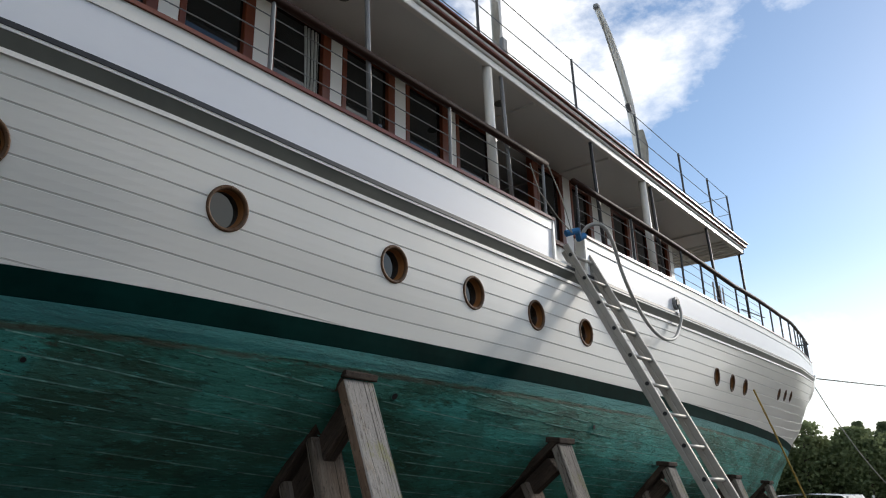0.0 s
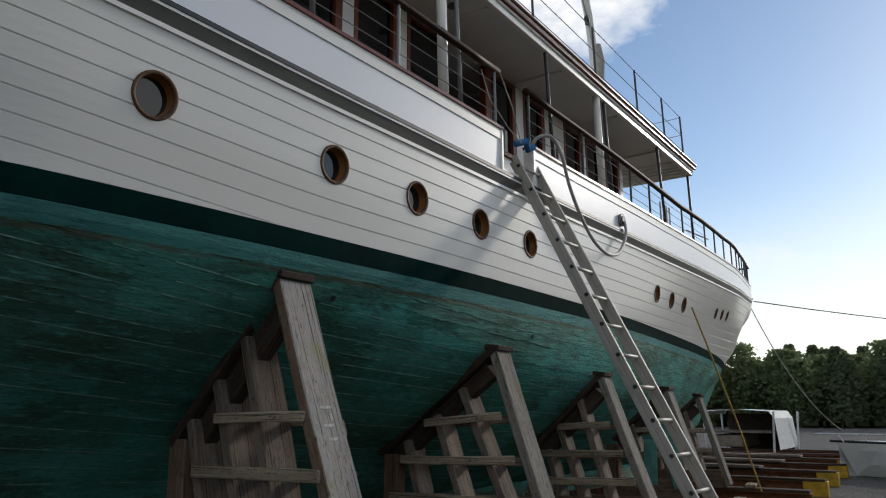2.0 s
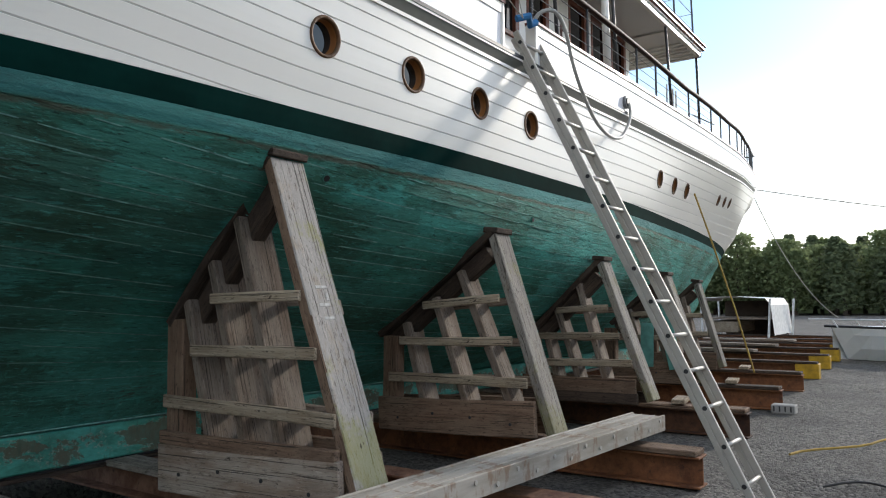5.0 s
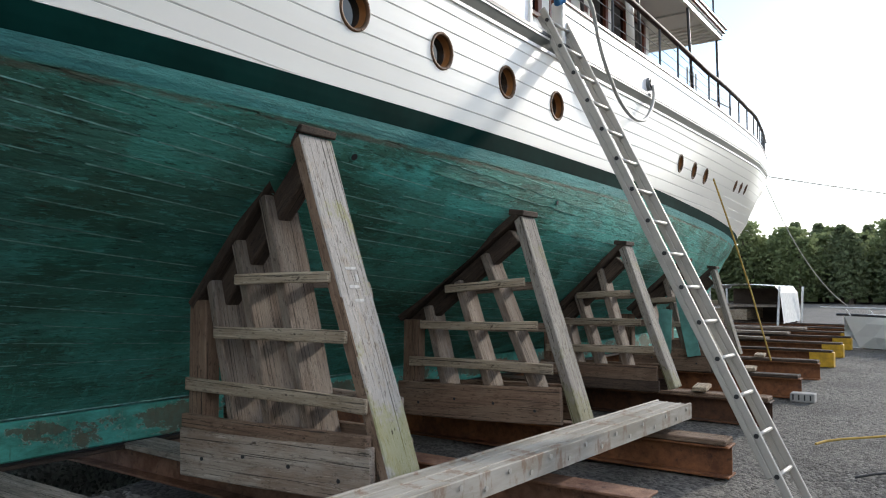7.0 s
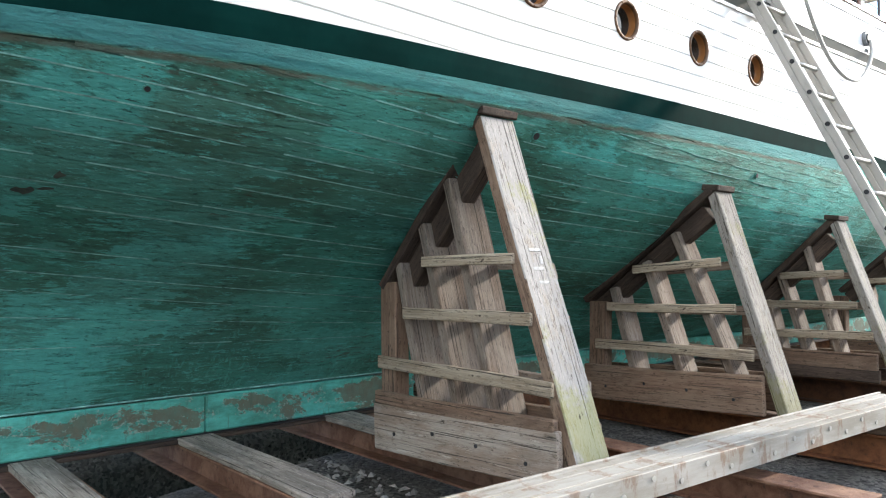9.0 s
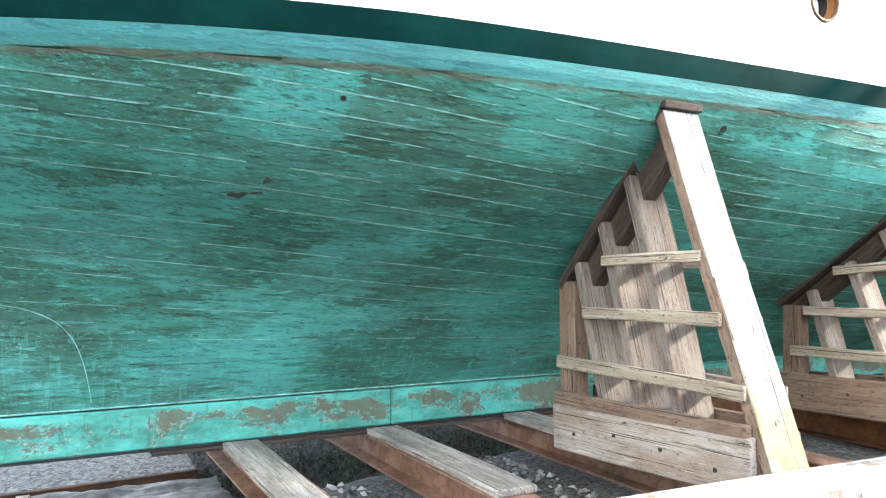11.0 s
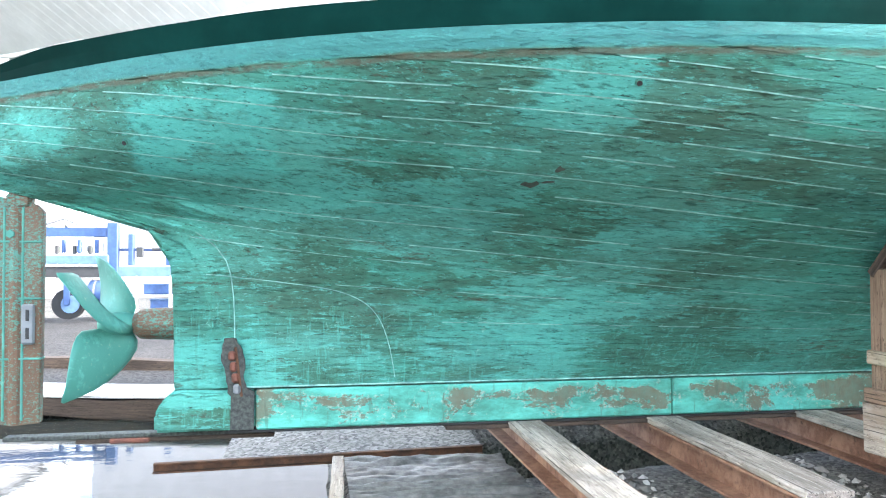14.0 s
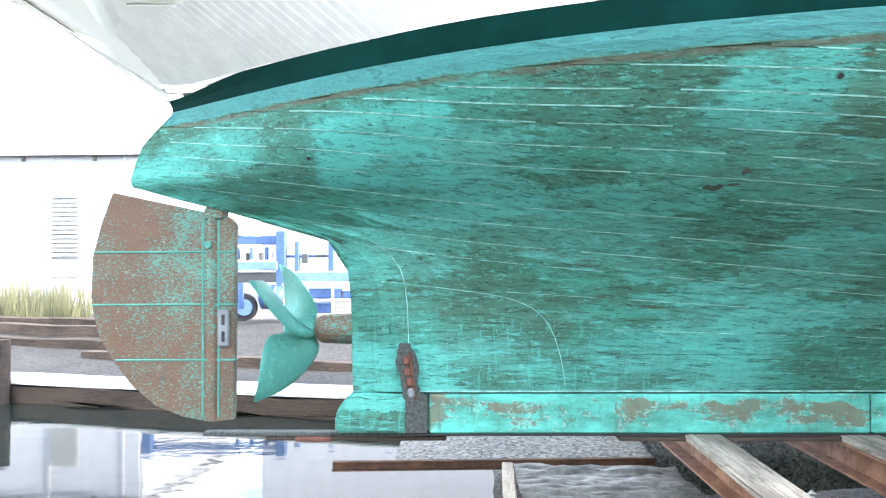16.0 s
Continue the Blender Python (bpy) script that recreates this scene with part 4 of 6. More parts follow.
# keel: one long timber with a rounded heel, in scarfed lengths
def profile_slab(points, y0, y1, bevel=0.0, bm=None):
    """A plate of that outline in x and z, from y0 to y1."""
    own = bmesh.new()
    a = [own.verts.new((x, y0, z)) for x, z in points]
    b = [own.verts.new((x, y1, z)) for x, z in points]
    own.faces.new(a)
    own.faces.new(b[::-1])
    n = len(points)
    for i in range(n):
        own.faces.new((a[i], b[i], b[(i + 1) % n], a[(i + 1) % n]))
    bmesh.ops.recalc_face_normals(own, faces=own.faces[:])
    if bevel:
        bmesh.ops.bevel(own, geom=own.edges[:], offset=bevel, segments=2, affect="EDGES")
    return join(bm, own)


SCAR = plain("scarred_grey_paint", (0.066, 0.074, 0.066), 0.9, vary=0.8, scale=40, bump=0.8)
KZ0, KZ1 = 0.300, 0.572
part("keel_heel", profile_slab([(-1.08, KZ0), (-0.42, KZ0), (-0.42, KZ1), (-0.72, 0.575), (-0.90, 0.585), (-0.97, 0.57), (-1.04, 0.50), (-1.08, 0.42)], -0.16, 0.16, 0.02), TEAL, yacht)
for a, b in ((-0.415, 2.62), (2.626, 7.4), (7.406, 12.6), (12.606, 17.6)):
    part("keel_timber", box(b - a, 0.34, KZ1 - KZ0, 0.012, ((a + b) / 2, 0, (KZ0 + KZ1) / 2)), KEEL, yacht)
# black strip that draws the shadow line along the keel's underside
part("keel_shoe", box(17.2, 0.30, 0.02, 0.004, (8.0, 0, KZ0 - 0.011)), BLACK, yacht, "thin black strip drawn as the shadow line under the keel")
part("stern_post", profile_slab([(-0.955, 0.585), (-0.64, 0.585), (-0.64, 1.05), (-0.70, 1.30), (-0.90, 1.55), (-1.18, 1.70), (-1.05, 1.585), (-0.985, 1.42), (-0.965, 1.2)], -0.138, 0.138, 0.006), TEAL, yacht)
heel_bar = part("rudder_heel_bar", box(1.70, 0.10, 0.030, 0.006, (-1.2, 0, 0.268)), SCAR, yacht, "dark iron heel bar carrying the rudder")
part("anode", box(0.26, 0.02, 0.035, 0.008, (-1.25, -0.062, 0.238)), RED_RUST, heel_bar, "rust-red worn anode")
part("lower_bar", box(1.30, 0.09, 0.028, 0.006, (-0.95, 0, 0.236)), WOOD_DARK, heel_bar)
outline = [(-0.56 + (0.068 + 0.010 * math.sin(5 * a) + 0.006 * math.sin(11 * a + 1)) * math.copysign(abs(math.cos(a)) ** 0.45, math.cos(a)) - 0.03 * math.sin(a), 0.725 + 0.205 * math.copysign(abs(math.sin(a)) ** 0.8, math.sin(a))) for a in np.linspace(0, 2 * math.pi, 36, endpoint=False)]
plate = part("scarred_plate", profile_slab(outline, -0.178, -0.150, 0.003), SCAR, yacht, "ragged dark bed of an anode on the stern post")
part("bare_patch", profile_slab([(-0.585, 0.305), (-0.43, 0.305), (-0.425, 0.56), (-0.50, 0.60), (-0.58, 0.57)], -0.176, -0.150, 0.003), SCAR, plate)
rod = [(-0.572, 0.81), (-0.562, 0.735), (-0.550, 0.66), (-0.540, 0.585)]
for k, (x, z) in enumerate(rod):
    part("anode_block", box(0.050, 0.035, 0.066, 0.014, (x, -0.192, z), turn=Matrix.Rotation(radians(-6 + 4 * (k % 2)), 4, "Y")), RED_RUST if k != 3 else ZINC, plate, "red corroded anode block" if k != 3 else "grey end of the anode")
part("anode_strap", box(0.018, 0.012, 0.34, 0.004, (-0.530, -0.184, 0.70), turn=Matrix.Rotation(radians(-7), 4, "Y")), RUST_DARK, plate)
part("deadwood_bolt", cyl(0.028, 0.03, 14, at=Matrix.Translation((-0.72, -0.145, 1.02)) @ Euler((radians(90), 0, 0)).to_matrix().to_4x4()), TEAL, yacht)
# worn through-hull fittings
for x, z, r in ((1.57, 2.34, 0.014), (-1.14, 2.16, 0.014), (3.98, 2.36, 0.024), (6.7, 2.30, 0.02)):
    p, d = outward(x, z)
    m = Matrix.Translation(p) @ d.to_track_quat("Z", "Y").to_matrix().to_4x4()
    fit = part("through_hull", cyl(r * 1.5, 0.016, 18, r2=r * 1.3, at=Matrix.Translation((0, 0, 0.006))), TEAL, yacht)
    fit.matrix_world = m
    part("outlet", cyl(r, 0.012, 16, at=Matrix.Translation((0, 0, 0.012))), BLACK, fit)

# rudder: copper-sheathed plate on a stock, with strap bars
rud = part("rudder", profile_slab([(-1.83, 0.37), (-1.815, 1.78), (-1.86, 1.83), (-2.02, 1.865), (-2.72, 2.015), (-2.80, 1.80), (-2.865, 1.55), (-2.875, 1.25), (-2.83, 1.0), (-2.73, 0.82), (-2.58, 0.62), (-2.40, 0.47), (-2.20, 0.39), (-2.0, 0.355)], -0.035, 0.035, 0.006), COPPER, yacht, "brown copper-sheathed rudder with verdigris patches")
part("rudder_stock", tube([(-1.99, 0, 0.36), (-1.99, 0, 1.95)], 0.052, 14), COPPER, rud)
part("rudder_head", box(0.16, 0.10, 0.10, 0.02, (-1.97, 0, 1.855)), COPPER, rud)
for z, x1 in ((1.58, -2.86), (1.20, -2.87), (0.80, -2.70)):
    part("strap", box(x1 * -1 - 1.82, 0.084, 0.014, 0.004, ((x1 - 1.82) / 2, 0, z)), PROP, rud)
for x in (-2.055, -1.94):
    part("stock_strap", box(0.016, 0.082, 1.42, 0.004, (x, 0, 1.10)), PROP, rud)
part("nut", cyl(0.028, 0.03, 6, at=Matrix.Translation((-2.01, -0.055, 1.63)) @ Euler((radians(90), 0, 0)).to_matrix().to_4x4()), PROP, rud)
zn = part("rudder_anode", box(0.085, 0.025, 0.27, 0.012, (-1.90, -0.048, 1.03)), ZINC, rud, "pale zinc anode plate")
for dz in (-0.06, 0.06):
    part("slot", box(0.022, 0.008, 0.075, 0.003, (-1.90, -0.063, 1.03 + dz)), BLACK, zn)

# propeller: three twisted blades on a hub, shaft through the stern post
prop = part("propeller", tube([(-1.47, 0, 1.02), (-1.44, 0, 1.02), (-1.36, 0, 1.02), (-1.27, 0, 1.02), (-1.24, 0, 1.02)], [0.045, 0.07, 0.085, 0.08, 0.07], 20), PROP, yacht, "verdigris four-bladed bronze propeller", smooth=True)


def blade(angle):
    own = bmesh.new()
    rows = []
    R = 0.58
    for i in range(9):
        f = i / 8
        r = 0.05 + (R - 0.05) * f
        chord = (0.14 + 0.34 * math.sin(math.pi * min(1.0, f * 0.86 + 0.10))) * (1 - 0.86 * f ** 4)
        pitch = math.atan(1.10 / (2 * math.pi * max(r, 0.14)))
        ring = []
        for j in range(9):
            s = (j / 8 - 0.5) * chord
            skew = 0.05 * f * f
            thick = 0.022 * (1 - 0.8 * f) * (1 - (2 * j / 8 - 1) ** 2) + 0.004
            across, fore = s * math.cos(pitch), -s * math.sin(pitch)
            a = (across + skew) / max(r, 0.14)
            ring.append((Vector((fore - 0.24 * f ** 1.5, r * math.sin(a), r * math.cos(a))), thick))
        rows.append(ring)
    front = [[own.verts.new(p + Vector((t / 2, 0, 0))) for p, t in ring] for ring in rows]
    back = [[own.verts.new(p - Vector((t / 2, 0, 0))) for p, t in ring] for ring in rows]
    for g, flip in ((front, False), (back, True)):
        for a, b in zip(g, g[1:]):
            for j in range(8):
                q = (a[j], a[j + 1], b[j + 1], b[j])
                own.faces.new(q[::-1] if flip else q)
    for i in range(8):
        own.faces.new((front[i][0], front[i + 1][0], back[i + 1][0], back[i][0]))
        own.faces.new((front[i][8], back[i][8], back[i + 1][8], front[i + 1][8]))
    for j in range(8):
        own.faces.new((front[8][j], front[8][j + 1], back[8][j + 1], back[8][j]))
    bmesh.ops.recalc_face_normals(own, faces=own.faces[:])
    own.transform(Matrix.Translation((-1.35, 0, 1.02)) @ Matrix.Rotation(radians(angle), 4, "X"))
    return own


for a in (58, -32, 148, -122):
    part("blade", blade(a), PROP, prop, smooth=True)
part("stern_bearing", tube([(-1.24, 0, 1.02), (-1.20, 0, 1.02), (-1.16, 0, 1.02), (-0.93, 0, 1.02)], [0.07, 0.10, 0.105, 0.115], 18), COPPER, yacht, "brown shaft bearing with green stain")

# sheer guard, bulwark, cap rail
def rail_strip(lo, hi, off_lo, off_hi, x0=-4.1, x1=27.4, step=0.4, thick=0.03, sides=(-1, 1), bm=None):
    """A slab along the sheer: lo, hi above the sheer line, off beyond the hull's half-breadth."""
    own = bmesh.new()
    n = max(2, int((x1 - x0) / step))
    for side in sides:
        loops = []
        for i in range(n + 1):
            x = x0 + (x1 - x0) * i / n
            zs, b = float(sheer(x)), half(x, float(sheer(x)) - 0.005)
            pts = [(b + off_lo, zs + lo), (b + off_hi, zs + hi), (b + off_hi - thick, zs + hi), (b + off_lo - thick, zs + lo)]
            loops.append([own.verts.new((x, side * max(p, 0.002), q)) for p, q in pts])
        for a, b in zip(loops, loops[1:]):
            for k in range(4):
                own.faces.new((a[k], a[(k + 1) % 4], b[(k + 1) % 4], b[k]))
        own.faces.new(loops[0])
        own.faces.new(loops[-1][::-1])
    bmesh.ops.recalc_face_normals(own, faces=own.faces[:])
    return join(bm, own)


CAP = 0.565
part("guard_bead", rail_strip(-0.012, 0.016, 0.022, 0.022), WHITE, yacht)
part("guard_underside", rail_strip(0.016, 0.098, 0.012, 0.045), GREY_TRIM, yacht, "grey underside of the guard rail")
part("guard_edge", rail_strip(0.098, 0.118, 0.050, 0.050, thick=0.06), WHITE, yacht)
part("guard_rubber", rail_strip(0.118, 0.150, 0.056, 0.054, thick=0.06), BLACK, yacht, "black rubber strip on the guard")
for x0, x1 in ((-4.1, 6.02), (6.62, 27.3)):
    part("bulwark", rail_strip(0.150, CAP - 0.10, 0.012, 0.018, x0, x1, thick=0.05), BULWARK, yacht, "smooth white bulwark panel")
    part("bulwark_moulding", rail_strip(CAP - 0.10, CAP - 0.002, 0.028, 0.030, x0, x1, thick=0.07), WHITE, yacht)
    part("cap_rail", rail_strip(CAP - 0.002, CAP + 0.030, 0.045, 0.040, x0, x1, thick=0.13), MAHOGANY, yacht, "varnished red-brown cap rail")
for x in (6.02, 6.62):
    b = half(x, float(sheer(x)))
    part("gate_end", box(0.05, 0.12, CAP - 0.13, 0.012, (x + (0.02 if x > 6.3 else -0.02), -(b - 0.025), float(sheer(x)) + 0.14 + (CAP - 0.13) / 2)), WHITE, yacht)
part("gate_sill", rail_strip(0.142, 0.20, 0.012, 0.016, 6.02, 6.62, thick=0.05, sides=(-1,)), WHITE, yacht)

# deck and transom closing
bm = bmesh.new()
xs = np.arange(-4.1, 27.3, 0.4)
a = [bm.verts.new((x, -max(half(x, float(sheer(x))) - 0.03, 0.01), float(sheer(x)) + 0.10)) for x in xs]
b = [bm.verts.new((x, max(half(x, float(sheer(x))) - 0.03, 0.01), float(sheer(x)) + 0.10)) for x in xs]
for i in range(len(xs) - 1):
    bm.faces.new((a[i], a[i + 1], b[i + 1], b[i]))
part("deck", bm, WOOD_SLAT, yacht)

# deckhouse with mahogany windows
HOUSE_Y, HOUSE_TOP, DECK_Z = -1.50, 5.63, 3.74
house = part("deckhouse", bmesh.new(), CEILING, yacht)
bm = bmesh.new()
for side in (-1, 1):
    box(13.4, 0.05, 0.86, 0.0, (4.9, side * 1.50, DECK_Z + 0.43), bm=bm)
box(13.4, 2.9, 0.05, 0, (4.9, 0, DECK_Z + 0.06), bm=bm)
box(0.06, 3.0, 1.9, 0, (-1.78, 0, DECK_Z + 0.95), bm=bm)
box(0.06, 3.0, 1.0, 0, (11.6, 0, DECK_Z + 0.5), bm=bm)
old = house.data
house.data = mesh_of("deckhouse", bm, CEILING)
bpy.data.meshes.remove(old)
WINDOWS = [(-0.90, -0.23), (-0.08, 0.59), (0.74, 1.41), (1.57, 2.24), (2.40, 3.05), (3.20, 3.87), (4.01, 4.71), (4.87, 5.54), (5.68, 6.41), (7.30, 7.95), (8.15, 8.75), (9.35, 9.95), (10.1, 10.7), (10.85, 11.45)]
z0, z1 = 4.60, HOUSE_TOP
for k, (x0, x1) in enumerate(WINDOWS):
    win = part("window_frame", bmesh.new(), MAHOGANY, house)
    bm = bmesh.new()
    zc = (z0 + z1) / 2
    box(0.055, 0.07, z1 - z0, 0.006, (x0 + 0.028, HOUSE_Y, zc), bm=bm)
    box(0.095, 0.07, z1 - z0, 0.006, (x1 - 0.048, HOUSE_Y, zc), bm=bm)
    box(x1 - x0, 0.068, 0.07, 0.006, ((x0 + x1) / 2, HOUSE_Y, z1 - 0.035), bm=bm)
    box(x1 - x0, 0.09, 0.06, 0.006, ((x0 + x1) / 2, HOUSE_Y - 0.01, z0 + 0.03), bm=bm)
    old = win.data
    win.data = mesh_of("window_frame", bm, MAHOGANY)
    bpy.data.meshes.remove(old)
    part("pane", box(x1 - x0 - 0.13, 0.008, z1 - z0 - 0.12, 0, ((x0 + x1) / 2 - 0.02, HOUSE_Y + 0.012, zc)), GLASS, win, "dark window pane")
    if k in (2, 5):
        bm = bmesh.new()
        n = 14
        w = 0.17
        r0 = [bm.verts.new((x1 - 0.12 - w * j / n, HOUSE_Y + 0.005 + 0.006 * math.sin(j * 1.9), z1 - 0.09)) for j in range(n + 1)]
        r1 = [bm.verts.new((x1 - 0.12 - w * 0.75 * j / n, HOUSE_Y + 0.005 + 0.006 * math.sin(j * 1.9), z0 + 0.08)) for j in range(n + 1)]
        for j in range(n):
            bm.faces.new((r0[j], r0[j + 1], r1[j + 1], r1[j]))
        part("curtain", bm, CURTAIN, win, "pale gathered curtain")
edges = [-1.75] + [v for w_ in WINDOWS for v in w_] + [11.6]
for a, b in zip(edges[::2], edges[1::2]):
    if b - a > 0.02 and not 6.3 < (a + b) / 2 < 7.2:
        part("mullion", box(b - a, 0.06, z1 - z0, 0.004, ((a + b) / 2, HOUSE_Y + 0.002, (z0 + z1) / 2)), WHITE, house)
door = part("house_door", box(0.05, 0.62, 1.8, 0.008, (6.47, HOUSE_Y + 0.33, DECK_Z + 0.95)), MAHOGANY, house, "varnished mahogany door standing open")
part("door_pane", box(0.056, 0.40, 0.8, 0, (6.47, HOUSE_Y + 0.33, DECK_Z + 1.35)), GLASS, door)
part("door_jamb", box(0.09, 0.09, z1 - DECK_Z, 0.006, (7.24, HOUSE_Y, (z1 + DECK_Z) / 2)), MAHOGANY, house)
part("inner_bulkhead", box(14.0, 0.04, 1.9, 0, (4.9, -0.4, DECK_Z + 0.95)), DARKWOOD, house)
part("notice_board", box(0.16, 0.012, 0.5, 0.003, (9.15, HOUSE_Y - 0.04, 4.92)), RED_RUST, house, "narrow red and white notice beside the door")
part("notice_bar", box(0.10, 0.006, 0.10, 0, (9.15, HOUSE_Y - 0.05, 5.02)), WHITE, house)
part("notice_bar", box(0.10, 0.006, 0.10, 0, (9.15, HOUSE_Y - 0.05, 4.82)), WHITE, house)

# boat deck above: soffit, mouldings, brown edge
RX0, RX1, RB = -1.6, 12.95, 2.30
roof = part("boat_deck", box(RX1 - RX0 - 0.06, 2 * RB - 0.06, 0.05, 0.0, ((RX0 + RX1) / 2, 0, 5.665)), CEILING, yacht, "white soffit of the overhanging boat deck")
for zc, off, h, mat, nm in ((5.655, 0.0, 0.075, WHITE, "fascia"), (5.712, 0.018, 0.036, WHITE, "fascia_moulding"), (5.746, 0.050, 0.030, MAHOGANY, "brown_edge"), (5.776, 0.050, 0.028, WHITE, "deck_lip"), (5.805, 0.075, 0.028, MAHOGANY, "toe_rail")):
    bm = bmesh.new()
    for side in (-1, 1):
        box(RX1 - RX0 + 2 * off, 0.06, h, 0.006, ((RX0 + RX1) / 2, side * (RB - 0.03 + off), zc), bm=bm)
    box(0.06, 2 * RB, h, 0.006, (RX1 - 0.03 + off, 0, zc), bm=bm)
    part(nm, bm, mat, roof)
for k in range(9):
    part("soffit_beam", box(0.05, 2 * RB - 0.14, 0.03, 0.006, (12.75 - 0.17 * k if k < 5 else 11.4 - 1.75 * (k - 5), 0, 5.628)), CEILING, roof)
for x in (3.6, 5.9):
    part("soffit_lamp", cyl(0.06, 0.02, 18, r2=0.05, at=Matrix.Translation((x, -1.95, 5.628))), GREY_TRIM, roof)
part("boat_deck_planking", box(RX1 - RX0, 2 * RB, 0.03, 0, ((RX0 + RX1) / 2, 0, 5.80)), CEILING, roof)


def gunwale(x):
    return half(x, float(sheer(x)))


def cap_z(x):
    return float(sheer(x)) + CAP + 0.03


# pillars, pipe stanchions, rails
for x in (1.65, 5.25, 8.85):
    part("deck_pillar", tube([(x, -2.27, cap_z(x) - 0.02), (x, -2.24, 5.64)], 0.048, 14), WHITE, yacht, "white round pillar under the boat deck", smooth=True)
for x in (3.55, 5.46, 7.34, 9.05, 11.18, 12.92):
    part("awning_pipe", tube([(x, -2.32 if x < 12 else -2.24, cap_z(x) - 0.02), (x, -2.26 if x < 12 else -2.22, 5.65)], 0.021, 10), DARKSTEEL if x > 6 else STEEL, yacht, smooth=True)


def rail_z(x):
    return float(np.interp(x, (-4, 5, 12, 15.6, 19, 23, 27), (4.86, 4.84, 4.85, 5.04, 5.36, 5.82, 6.45)))


def rail_y(x):
    return -(gunwale(x) - 0.03)


SHORT = [1.62, 2.62, 4.48, 5.98, 6.66, 8.0, 9.6, 10.4, 12.1, 13.7, 14.6, 15.6, 16.7, 17.8, 18.9, 20.0, 21.2, 22.4, 23.6, 24.8, 25.9]
for side in (-1, 1):
    for x in SHORT:
        part("stanchion", tube([(x, rail_y(x) * (1 if side < 0 else -1), cap_z(x) - 0.02), (x, rail_y(x) * (1 if side < 0 else -1), rail_z(x))], 0.015, 8), STEEL if x < 6.4 else DARKSTEEL, yacht)
    runs = ((-3.0, 6.05), (6.6, 26.4))
    for r0, r1 in runs:
        pts = [Vector((x, rail_y(x) * (1 if side < 0 else -1), rail_z(x))) for x in np.linspace(r0, r1, int((r1 - r0) / 0.5) + 2)]
        part("hand_rail", tube(pts, 0.036, 8), DARKWOOD, yacht, "dark varnished hand rail", smooth=True)
    for f in (0.25, 0.5, 0.75):
        for r0, r1 in ((-3.0, 6.0), (6.64, 13.6)):
            pts = [Vector((x, rail_y(x) * (1 if side < 0 else -1), cap_z(x) + (rail_z(x) - cap_z(x)) * f)) for x in np.linspace(r0, r1, 24)]
            part("life_line", tube(pts, 0.0045, 5), STEEL, yacht)
bow = [(26.4, rail_y(26.4), rail_z(26.4)), (26.9, -0.18, rail_z(26.7)), (27.1, 0, rail_z(26.8)), (26.9, 0.18, rail_z(26.7)), (26.4, -rail_y(26.4), rail_z(26.4))]
part("bow_rail", tube(bow, 0.028, 8), DARKSTEEL, yacht)
part("bow_post", tube([(26.95, -0.1, cap_z(26.9)), (26.75, -0.12, rail_z(26.7) + 0.15)], 0.035, 10), DARKSTEEL, yacht)
part("side_gate_bar", tube([(13.2, -2.05, 4.72), (14.6, -2.05, 4.82)], 0.012, 6), STEEL, yacht)
# clutter by the rail: folded gangway frame
for x in (11.6, 11.75, 11.9, 12.05):
    part("folded_frame_bar", tube([(x, -2.12, 4.30), (x, -2.12, 4.86)], 0.014, 8), WHITE, yacht)

# upper rail on the boat deck
for x in (1.2, 3.2, 5.2, 7.2, 9.0, 10.6, 11.86, 12.86):
    part("upper_stanchion", tube([(x, -2.20, 5.80), (x, -2.18, 6.72)], 0.016, 8), DARKSTEEL, yacht)
for f in (0.30, 0.62, 0.98):
    z = 5.80 + 0.92 * f
    part("upper_line", tube([(-1.5, -2.19, z), (5.6, -2.19, z - 0.01), (12.86, -2.19, z), (12.88, 0.0, z), (12.86, 2.19, z)], 0.006, 5), STEEL, yacht)


def davit(x, name="boat_davit"):
    d = part(name, tube([(x, -1.92, 5.8), (x, -1.92, 6.3), (x - 0.08, -1.92, 6.75), (x - 0.20, -1.92, 7.25), (x - 0.40, -1.92, 7.75), (x - 0.68, -1.92, 8.15), (x - 1.02, -1.92, 8.46)], [0.07, 0.07, 0.066, 0.062, 0.058, 0.052, 0.046], 12), WHITE, yacht, "white curved boat davit with tackle", smooth=True)
    part("davit_head", box(0.10, 0.08, 0.09, 0.02, (x - 1.03, -1.92, 8.46)), STEEL, d)
    for k in (0.0, 0.035):
        part("fall", tube([(x - 1.0 + k, -1.92, 8.40), (x - 0.28 + k, -1.93, 7.15)], 0.008, 5), ROPE, d)
    part("block", box(0.07, 0.07, 0.14, 0.02, (x - 0.30, -1.94, 7.10), turn=Matrix.Rotation(radians(-25), 4, "Y")), DARKSTEEL, d)
    part("fall_tail", tube([(x - 0.28, -1.95, 7.05), (x - 0.16, -1.97, 6.6)], 0.008, 5), ROPE, d)
    part("rope_coil", tube([(x - 0.16, -2.02, 6.75), (x - 0.13, -2.03, 6.5), (x - 0.12, -2.02, 6.25), (x - 0.10, -2.02, 6.1)], [0.05, 0.075, 0.06, 0.03], 8), ROPE, d)


